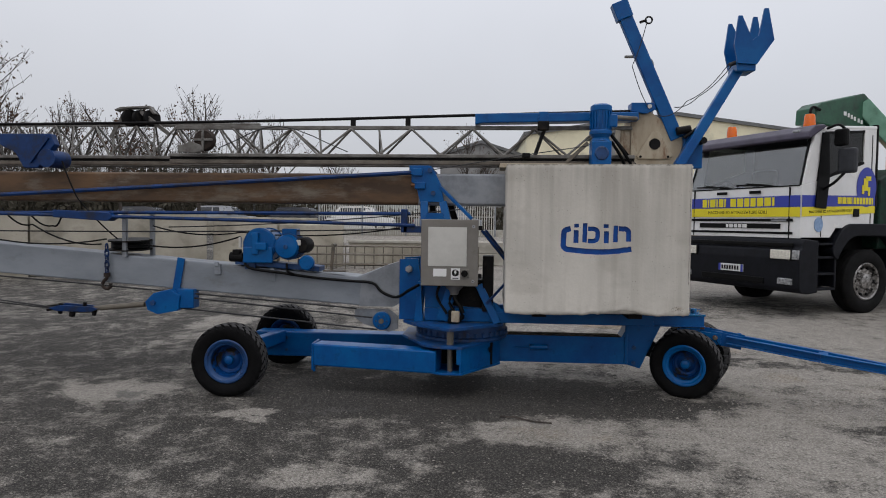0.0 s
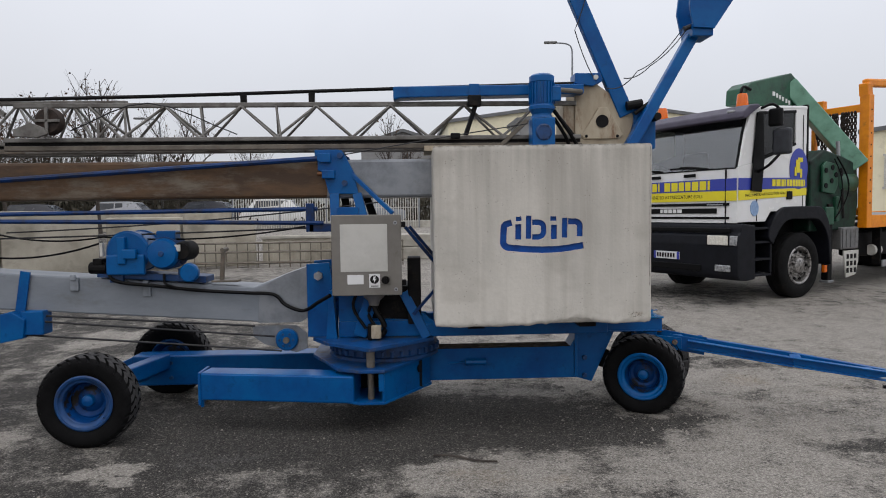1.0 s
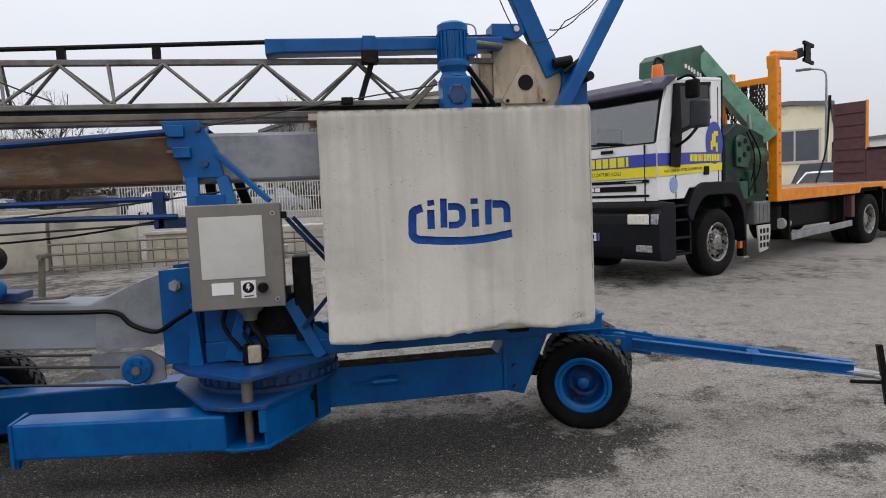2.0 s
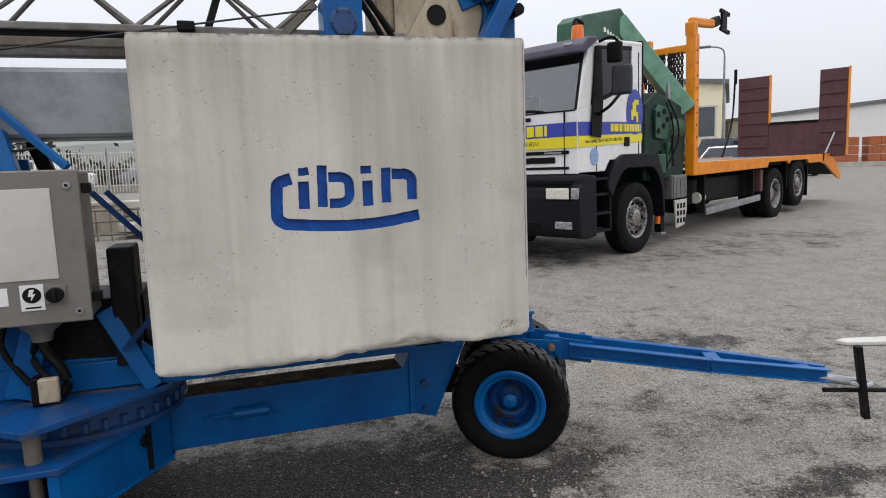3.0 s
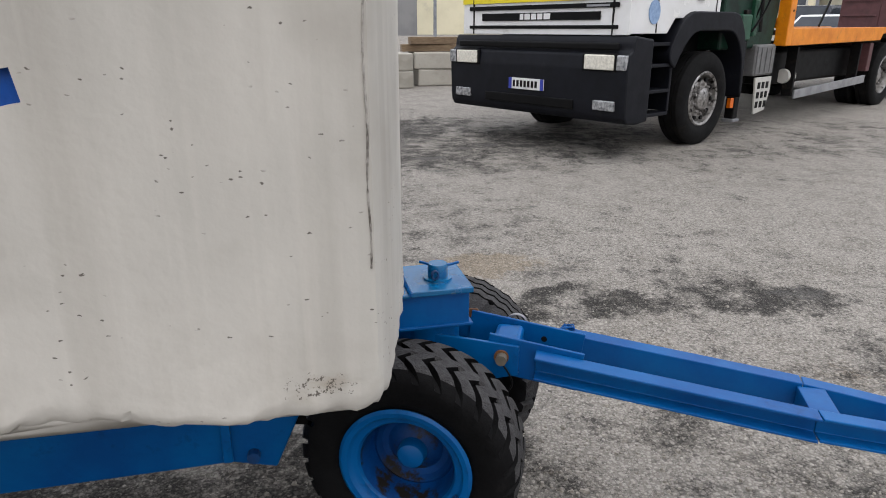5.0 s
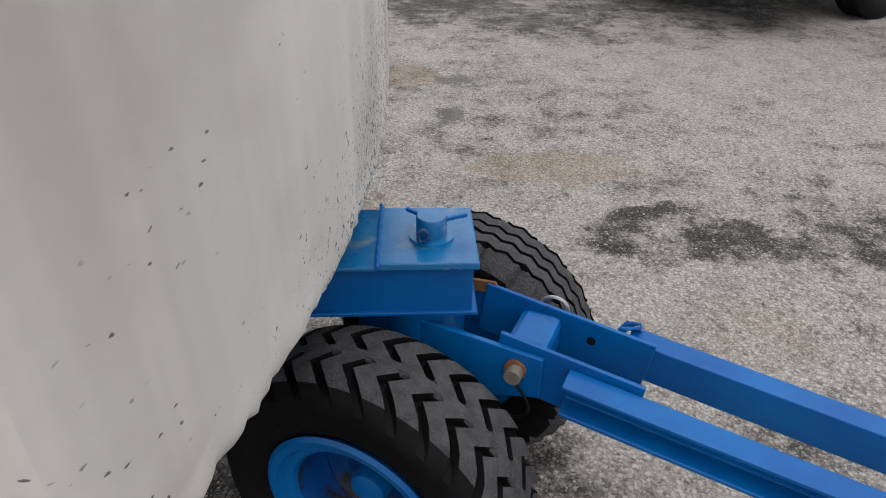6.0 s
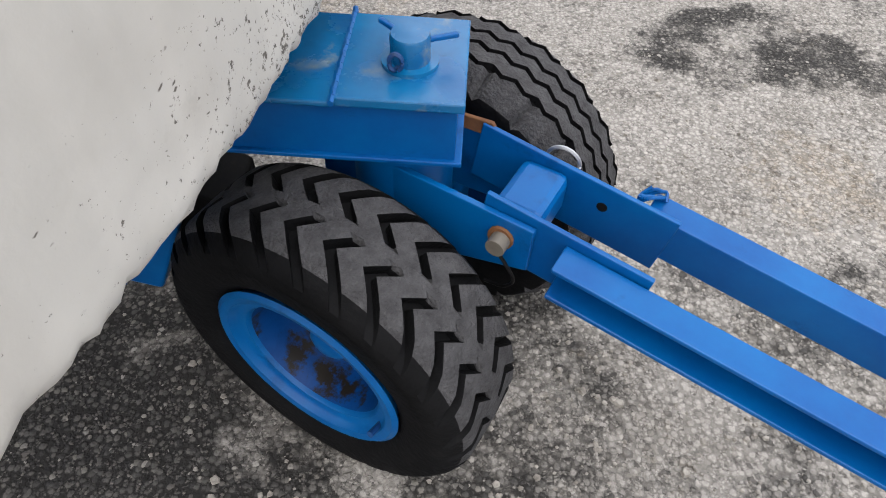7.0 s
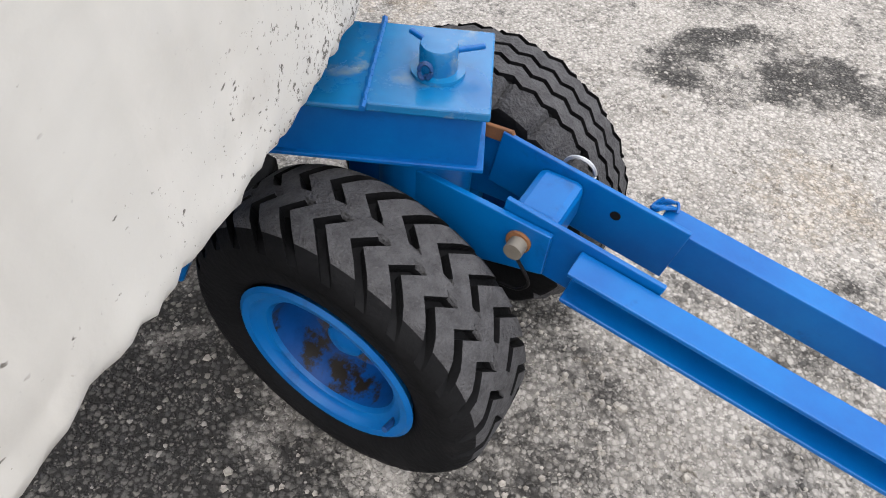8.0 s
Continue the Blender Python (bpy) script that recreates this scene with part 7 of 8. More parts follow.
# mirrors
for sgn, l in ((-1, 0.0), (1, WID)):
    bm = bm_new()
    o = sgn
    box(bm, -1.04, -0.94, min(l + o * 0.14, l + o * 0.42), max(l + o * 0.14, l + o * 0.42), 2.24, 2.62, 0.035)
    lp("mirror_head", bm, MIRROR_SHELL, body, "dark grey wing mirror")
    bm = bm_new()
    box(bm, -1.08, -0.98, min(l + o * 0.10, l + o * 0.30), max(l + o * 0.10, l + o * 0.30), 2.66, 2.92, 0.03)
    cable(bm, [(-1.16, l + o * 0.02, 2.0), (-1.16, l + o * 0.2, 2.1), (-1.06, l + o * 0.28, 2.24)], 0.022, 8)
    cable(bm, [(-1.12, l + o * 0.02, 2.94), (-1.08, l + o * 0.18, 2.98), (-1.02, l + o * 0.26, 2.9)], 0.02, 8)
    prism(bm, [(-1.32, 1.72), (-1.08, 1.70), (-1.02, 2.2), (-1.06, 2.88), (-1.20, 2.88), (-1.28, 2.1)], min(l + o * 0.002, l + o * 0.022), max(l + o * 0.002, l + o * 0.022), bevel=0.004)
    lp("mirror_arm", bm, BLACK, body)
# air intake hose behind the cab
bm = bm_new()
for i in range(40):
    rod(bm, (0.14, 0.08, 1.75 + 0.033 * i), (0.14, 0.08, 1.775 + 0.033 * i), 0.05, 12)
rod(bm, (0.14, 0.08, 1.7), (0.14, 0.08, 3.08), 0.042, 12)
lp("intake_hose", bm, BLACK, None, "ribbed black intake hose")

# loading crane behind the cab
bm = bm_new()
prism(bm, [(0.35, 1.05), (1.65, 1.05), (1.75, 1.5), (1.70, 2.18), (1.25, 2.30), (0.75, 2.40), (0.35, 2.2)], 0.12, 0.75, bevel=0.03)
col = lp("loading_crane", bm, GREEN_SHADED, None, "green knuckle-boom loading crane folded behind the cab")
bm = bm_new()
box(bm, 0.5, 1.3, 0.75, WID - 0.2, 1.05, 1.5, 0.03)
box(bm, 0.6, 1.2, 0.9, 1.5, 1.5, 3.0, 0.05)
lp("crane_base", bm, GREEN_SHADED, col)
bm = bm_new()
prism(bm, [(-0.28, 3.20), (-0.26, 3.46), (-0.12, 3.56), (0.95, 3.80), (1.22, 3.62), (1.45, 3.35), (1.0, 3.12)], 0.85, 1.25, bevel=0.02)
lp("crane_boom", bm, GREEN, col)
for i, (x, w) in enumerate(((0.42, 0.07), (0.52, 0.05), (0.60, 0.05), (0.68, 0.05), (0.78, 0.05), (0.86, 0.05))):
    bm = bm_new()
    box(bm, x, x + w, 0.843, 0.848, 3.37 - 0.025 * i, 3.44 - 0.025 * i)
    lp("boom_marking", bm, WHITE, col)
bm = bm_new()
beam(bm, (1.02, 0.98, 3.62), (1.78, 0.14, 2.14), 0.34, 0.28, bevel=0.02)
lp("boom_arm", bm, GREEN_PALE, col)
bm = bm_new()
lathe(bm, [(0.0001, 1.12), (0.16, 1.13), (0.24, 1.2), (0.25, 1.62), (0.22, 1.72), (0.15, 1.76), (0.0001, 1.77)], 28, Matrix.Translation((0, 0.32, 1.86)) @ pose(0, 0, 0, 0, 0, -90))
lp("slew_housing", bm, GREEN, col, "", True)
bm = bm_new()
prism(bm, [(0.62, 1.70), (0.62, 2.12), (0.72, 2.20), (1.02, 2.16), (1.06, 1.82), (0.95, 1.66)], 0.07, 0.115, bevel=0.01)
lp("valve_plate", bm, GREEN, col)
for x, z in ((0.70, 1.80), (0.70, 2.05), (0.88, 2.1), (0.86, 1.88), (0.98, 1.98)):
    bm = bm_new()
    rod(bm, (x, 0.06, z), (x, 0.068, z), 0.045, 14)
    lp("plate_hole", bm, BLACK, col)
hr = random.Random(8)
for k in range(2):
    bm = bm_new()
    x0, x1 = 0.95 + 0.06 * k + hr.uniform(-0.03, 0.03), 0.95 + 0.05 * k + hr.uniform(-0.08, 0.08)
    bulge, low = hr.uniform(0.06, 0.26), hr.uniform(1.15, 1.5)
    pts = []
    for i in range(9):
        u = i / 8
        pts.append((x0 + (x1 - x0) * u + bulge * math.sin(math.pi * u), 0.07 - 0.06 * math.sin(math.pi * u) - 0.012 * (k % 3), 2.25 + 0.03 * (k % 4) + (low - 2.25) * u))
    cable(bm, pts, 0.010 + 0.003 * (k % 3), 7)
    lp("hydraulic_hose", bm, BLACK, col, smooth=True)
bm = bm_new()
cable(bm, [(-0.2, 0.82, 3.42), (-0.36, 0.84, 3.46), (-0.42, 0.84, 3.32), (-0.34, 0.84, 3.16)], 0.025, 8)
lp("hydraulic_hose", bm, BLACK, col, smooth=True)
bm = bm_new()
rod(bm, (1.30, 0.16, 1.25), (1.22, 0.16, 2.1), 0.06, 14)
lp("lift_cylinder", bm, DARK, col, "dark hydraulic cylinder", smooth=True)
bm = bm_new()
rod(bm, (1.22, 0.16, 2.08), (1.17, 0.16, 2.55), 0.032, 12)
lp("piston_rod", bm, ALU, col, smooth=True)
for l in (0.08, WID - 0.20):
    bm = bm_new()
    box(bm, 0.82, 0.94, l, l + 0.12, 0.22, 1.5, 0.015)
    leg = lp("stabiliser_leg", bm, DARK, col, "dark stabiliser leg")
    bm = bm_new()
    box(bm, 0.80, 0.96, l - 0.02, l + 0.14, 0.18, 0.22, 0.01)
    lp("leg_foot", bm, ALU, col)
    bm = bm_new()
    box(bm, 0.72, 0.80, l, l + 0.05, 0.36, 0.48, 0.006)
    lp("side_reflector", bm, AMBER, col)
bm = bm_new()
box(bm, 0.7, 0.95, 0.06, 0.30, 1.15, 1.45, 0.02)
box(bm, 1.0, 1.1, 0.06, 0.2, 1.2, 1.62, 0.02)
lp("control_valve", bm, GREEN, col)

# tool boxes, rails and tanks
bm = bm_new()
box(bm, 1.16, 1.66, 0.06, 0.5, 0.72, 1.10, 0.02)
tb = lp("tool_box", bm, ALU_DULL, None, "dull aluminium tool box")
bm = bm_new()
box(bm, 1.18, 1.64, 0.045, 0.06, 0.74, 1.08, 0.006)
for x in (1.28, 1.41, 1.54):
    box(bm, x - 0.012, x + 0.012, 0.035, 0.046, 0.76, 1.06, 0.004)
lp("box_lid", bm, ALU_DULL, tb)
bm = bm_new()
prism(bm, [(1.22, 0.70), (1.66, 0.70), (1.66, 0.52), (1.58, 0.28), (1.30, 0.24)], 0.05, 0.075, bevel=0.004)
grid_plate = lp("perforated_step", bm, PANEL, None, "pale perforated step plate")
for x in (1.33, 1.44, 1.55):
    for z in (0.36, 0.48, 0.60):
        bm = bm_new()
        box(bm, x - 0.03, x + 0.03, 0.042, 0.049, z - 0.04, z + 0.04, 0.0)
        lp("step_hole", bm, BLACK, grid_plate)
bm = bm_new()
box(bm, 2.0, 5.0, 0.25, 0.6, 0.55, 1.0, 0.04)
lp("side_tank", bm, BLACK)
bm = bm_new()
beam(bm, (2.4, 0.05, 0.42), (4.95, 0.05, 0.50), 0.03, 0.12, bevel=0.008)
lp("side_guard", bm, ALU)
bm = bm_new()
for x in (2.35, 4.6):
    bm = bm_new()
    box(bm, x, x + 0.05, 0.06, 0.2, 0.4, 1.05, 0.005)
    lp("guard_bracket", bm, DARK)
bm = bm_new()
lathe(bm, [(0.0001, 2.30), (0.09, 2.30), (0.10, 2.34), (0.10, 2.52), (0.0001, 2.55)], 20, Matrix.Translation((0, 0.2, 0)) @ pose(0, 0, 0.66, 0, 0, -90))
lp("air_filter", bm, PANEL, None, "", True)
bm = bm_new()
box(bm, 4.90, 5.05, 0.03, 0.5, 0.62, 1.05, 0.01)
lp("mud_flap", bm, MAROON)
bm = bm_new()
box(bm, 7.92, 7.96, 0.05, 0.4, 0.35, 1.05, 0.004)
lp("mud_flap", bm, BLACK)
bm = bm_new()
box(bm, 6.50, 6.54, 0.05, 0.4, 0.6, 1.1, 0.004)
lp("mud_flap", bm, BLACK)

# flatbed
bm = bm_new()
box(bm, 1.95, 9.55, 0.05, WID - 0.05, 1.20, 1.27, 0.008)
bed = lp("flatbed", bm, ALU_DULL, None, "orange steel flatbed with a bare deck")
for l0, l1 in ((0.0, 0.05), (WID - 0.05, WID)):
    bm = bm_new()
    prism(bm, [(1.95, 1.07), (5.2, 1.09), (5.28, 1.19), (6.36, 1.19), (6.5, 1.12), (6.64, 1.19), (7.75, 1.19), (7.85, 1.10), (8.8, 1.10), (9.2, 1.03), (10.2, 0.66), (10.45, 0.62), (10.45, 0.80), (9.9, 1.14), (9.5, 1.29), (1.95, 1.29)], l0, l1, bevel=0.008)
    lp("bed_side", bm, ORANGE, bed)
bm = bm_new()
prism(bm, [(9.55, 1.24), (10.4, 0.80), (10.4, 0.74), (9.55, 1.16)], 0.05, WID - 0.05)
lp("beaver_tail", bm, DARK, bed)
bm = bm_new()
box(bm, 8.9, 8.98, -0.01, 0.0, 1.12, 1.30)
lp("bed_stake", bm, DARK, bed)
# headboard with chains
for l in (0.0, WID - 0.16):
    bm = bm_new()
    box(bm, 1.80, 1.96, l, l + 0.16, 1.07, 3.36, 0.012)
    hp = lp("headboard_post", bm, ORANGE, bed, "orange headboard post")
    for i in range(9):
        bm = bm_new()
        rod(bm, (1.88, l - 0.006, 1.5 + 0.2 * i), (1.88, l + 0.001, 1.5 + 0.2 * i), 0.014, 8)
        lp("post_hole", bm, DARK, bed)
for z in (3.14, 2.34, 1.35):
    bm = bm_new()
    box(bm, 1.83, 1.93, 0.16, WID - 0.16, z - 0.06, z + 0.07, 0.01)
    lp("headboard_rail", bm, ORANGE, bed)
for l in (0.95, 1.4):
    bm = bm_new()
    box(bm, 1.84, 1.92, l, l + 0.08, 1.42, 3.08, 0.008)
    lp("headboard_bar", bm, ORANGE, bed)
bm = bm_new()
box(bm, 1.82, 1.94, 0.80, 0.95, 3.2, 3.36, 0.01)
lp("headboard_lug", bm, ORANGE, bed)
random.seed(5)
for i in range(15):
    l = 0.22 + 0.05 * i + random.uniform(-0.025, 0.025)
    n = random.randint(7, 17)
    bm = bm_new()
    for k in range(n):
        z = 3.06 - 0.058 * k
        a = 0 if k % 2 else 1
        cable(bm, [(1.80 + a * 0.02 * math.cos(q), l + (1 - a) * 0.02 * math.cos(q), z + 0.036 * math.sin(q)) for q in [1.05 * j for j in range(7)]], 0.014, 5)
    lp("hanging_chain", bm, CHAIN, bed, "rusty dark lashing chain" if i % 2 else "dark lashing chain")
# work light arm over the headboard
bm = bm_new()
beam(bm, (1.88, 0.1, 3.34), (1.86, 0.1, 3.56), 0.16, 0.16, bevel=0.02)
beam(bm, (1.84, 0.1, 3.56), (2.56, 0.06, 3.60), 0.12, 0.14, bevel=0.03)
la = lp("rear_arm", bm, ORANGE, bed, "orange swing arm on the headboard")
bm = bm_new()
beam(bm, (2.52, 0.06, 3.60), (2.78, 0.05, 3.68), 0.10, 0.16, bevel=0.02)
for a in (((2.76, 0.0, 3.84), (3.12, 0.0, 3.80)), ((2.76, 0.0, 3.54), (3.12, 0.0, 3.50)), ((2.78, 0.0, 3.52), (2.78, 0.0, 3.86)), ((3.10, 0.0, 3.48), (3.10, 0.0, 3.84))):
    beam(bm, a[0], a[1], 0.05, 0.06, bevel=0.006)
box(bm, 2.80, 3.00, -0.02, 0.02, 3.54, 3.80, 0.004)
lp("arm_head", bm, BLACK, bed, "black square arm head")

# ramps folded upright across the tail
ramps = []
for l0, l1 in ((1.46, 2.24), (-0.34, 0.28)):
    bm = bm_new()
    box(bm, 9.46, 9.52, l0, l1, 1.22, 3.34, 0.008)
    rp = lp("loading_ramp", bm, MAROON, None, "maroon steel loading ramp folded upright")
    for i in range(6):
        bm = bm_new()
        z = 1.50 + 0.31 * i
        box(bm, 9.425, 9.46, l0 + 0.05, l1 - 0.05, z, z + 0.028, 0.004)
        lp("ramp_cleat", bm, MAROON, rp)
    bm = bm_new()
    e = l0 if l0 > 1 else l0
    box(bm, 9.44, 9.56, e - 0.03, e, 1.25 if l0 < 1 else 2.1, 3.36, 0.006)
    lp("ramp_edge", bm, ORANGE, rp)
bm = bm_new()
box(bm, 9.48, 9.53, 0.28, 1.46, 1.22, 2.10, 0.006)
lp("tail_panel", bm, MAROON)
bm = bm_new()
box(bm, 9.45, 9.55, 0.28, 1.46, 2.08, 2.14, 0.006)
lp("panel_rail", bm, DARK)
bm = bm_new()
rod(bm, (9.3, 2.26, 3.2), (9.3, 2.26, 3.58), 0.04, 10)
cable(bm, [(9.3, 2.27, 3.4), (9.2, 2.3, 2.2), (8.6, 2.3, 1.30)], 0.025, 6)
lp("ramp_cylinder", bm, DARK)
bm = bm_new()
cable(bm, [(9.4, -0.1, 1.8), (9.0, -0.02, 1.3)], 0.02, 6)
lp("ramp_stay", bm, ALU)

# ---- concrete walls and stacks round the yard ----
def block_thing(name, label, category, x, y, rz, L, W, H, mat, z=None, group="", chamfer=0.025):
    """A cast block with worn edges, its base centre at x, y."""
    bm = bm_new()
    box(bm, -L / 2, L / 2, -W / 2, W / 2, 0, H, chamfer)
    bmesh.ops.subdivide_edges(bm, edges=[e for e in bm.edges if e.calc_length() > 0.3], cuts=3, use_grid_fill=True)
    for v in bm.verts:
        p = v.co
        v.co = p + Vector((noise.noise(p * 3 + Vector((x, y, 0))), noise.noise(p * 3 + Vector((y, x, 5))), 0.5 * noise.noise(p * 3 + Vector((0, x, y))))) * 0.012
    ob = part(name, bm, mat, at=pose(x, y, rise(y) - 0.006 if z is None else z, 0, 0, rz))
    return tagged(ob, label, category, group)


random.seed(11)
ax, ay, bx, by = -14.5, 9.7, -7.5, 17.0
k = 5
for i in range(k):
    u = (i + 0.5) / k
    block_thing("concrete_wall_panel", "stained beige precast concrete wall panel", "wall panel", ax + (bx - ax) * u, ay + (by - ay) * u, math.degrees(math.atan2(by - ay, bx - ax)) + random.uniform(-1, 1), 1.98, 0.35, 1.42 + random.uniform(-0.04, 0.05), BARRIER, group="yard wall panels")
for i in range(2):
    block_thing("concrete_wall_panel", "stained beige precast concrete wall panel", "wall panel", -6.55 + 1.75 * i, 17.5 + 0.25 * i, 8, 1.7, 0.4, 1.25 - 0.1 * i, BARRIER, group="yard wall panels")
for x, y, n, L in ((-6.9, 19.6, 3, 2.4), (-0.55, 19.0, 2, 2.3), (1.75, 18.9, 2, 2.0), (3.42, 17.95, 2, 1.3), (5.0, 18.35, 2, 1.62)):
    for j in range(n):
        block_thing("concrete_slab", "pale concrete slab lying in a stack", "concrete slab", x + random.uniform(-0.04, 0.04), y + random.uniform(-0.03, 0.03), random.uniform(-2, 6), L, 0.75, 0.33, SLAB, rise(y) - 0.005 + 0.338 * j, group="stacked concrete slabs")
for i in range(3):
    block_thing("concrete_slab", "pale concrete slab lying in a stack", "concrete slab", 6.7 + 0.05 * i, 19.6, 4, 1.5, 0.7, 0.33, SLAB, rise(19.6) - 0.005 + 0.338 * i, group="stacked concrete slabs")
# trough with a steel cage before it
tro = thing("concrete_trough", "dark stained concrete trough by the yard wall", "trough", pose(-2.75, 18.5, rise(18.5), 0, 0, 5))
bm = bm_new()
for a in ((-1.1, 1.1, -0.45, -0.35), (-1.1, 1.1, 0.35, 0.45), (-1.1, -1.0, -0.35, 0.35), (1.0, 1.1, -0.35, 0.35)):
    box(bm, a[0], a[1], a[2], a[3], 0, 0.68, 0.01)
box(bm, -1.0, 1.0, -0.35, 0.35, 0, 0.1)
part("trough_shell", bm, BARRIER, tro)
for i in range(14):
    bm = bm_new()
    box(bm, -1.04 + 0.155 * i, -0.98 + 0.155 * i, -0.47, -0.45, 0.03, 0.62, 0.004)
    part("trough_rib", bm, BARRIER, tro)
bm = bm_new()
box(bm, -1.14, 1.14, -0.50, -0.44, 0.63, 0.70, 0.008)
part("trough_lip", bm, SLAB, tro)
cage = thing("steel_cage", "rusty tubular steel cage with a pale ring inside", "steel cage", pose(-1.2, 17.2, rise(17.2), 0, 0, 4))
for x in [-4.25 + 0.25 * i for i in range(22)]:
    bm = bm_new()
    rod(bm, (x, 0, 0.0), (x, 0, 0.60), 0.014, 8)
    part("cage_bar", bm, STEEL_OLD, cage)
for z in (0.12, 0.38, 0.60):
    for y in (0, 0.25):
        bm = bm_new()
        rod(bm, (-4.28, y, z), (1.02, y, z), 0.02, 8)
        part("cage_rail", bm, STEEL_OLD, cage)
bm = bm_new()
lathe(bm, [(0.42, 0.16), (0.5, 0.16), (0.5, 0.30), (0.42, 0.30)], 28, Matrix.Translation((0.1, 0.35, 0)) @ pose(0, 0, 0, 90))
part("pale_ring", bm, SLAB, cage)
for i in range(5):
    bm = bm_new()
    box(bm, -0.8, 0.8, -0.09, 0.09, 0, 0.14, 0.008)
    ob = part("timber_beam", bm, WOOD, at=pose(4.75 + 0.05 * i, 18.2 + 0.22 * (i % 3), rise(18.3) + 0.672 + 0.145 * (i // 3), 0, 0, 3 + 2 * i))
    tagged(ob, "weathered timber beam on stacked concrete slabs", "timber", "timber beams")
# mesh fence
fence = thing("mesh_fence", "pale galvanised bar fence behind the concrete stacks", "fence", pose(-9.5, 36.0, rise(36.0)))
bar_me = None
for i in range(76):
    x = 0.13 * i
    if bar_me is None:
        bm = bm_new()
        rod(bm, (0, 0, 0.05), (0, 0, 1.95), 0.022, 5)
        ob = part("fence_bar", bm, PANEL, fence)
        bar_me = ob.data
    else:
        ob = new("fence_bar", bar_me)
        ob.parent = fence
    ob.location = (x, 0, 0)
for z in (0.35, 1.1, 1.85):
    bm = bm_new()
    box(bm, -0.1, 9.85, 0.012, 0.04, z - 0.02, z + 0.02)
    part("fence_rail", bm, PANEL, fence)
for i in range(5):
    bm = bm_new()
    box(bm, -0.1 + 2.47 * i, -0.02 + 2.47 * i, 0.0, 0.06, -0.01, 2.05, 0.006)
    part("fence_post", bm, GALV, fence)
bm = bm_new()
box(bm, -26.0, -9.65, 35.9, 36.2, 0.4, 1.66, 0.03)
tagged(part("boundary_wall", bm, BARRIER), "low beige boundary wall below the car park", "wall", kind="structure")
bm = bm_new()
box(bm, -9.6, 6.0, 36.1, 36.35, 0.4, 1.12, 0.03)
tagged(part("fence_plinth", bm, SLAB), "pale concrete plinth under the bar fence", "wall", kind="structure")


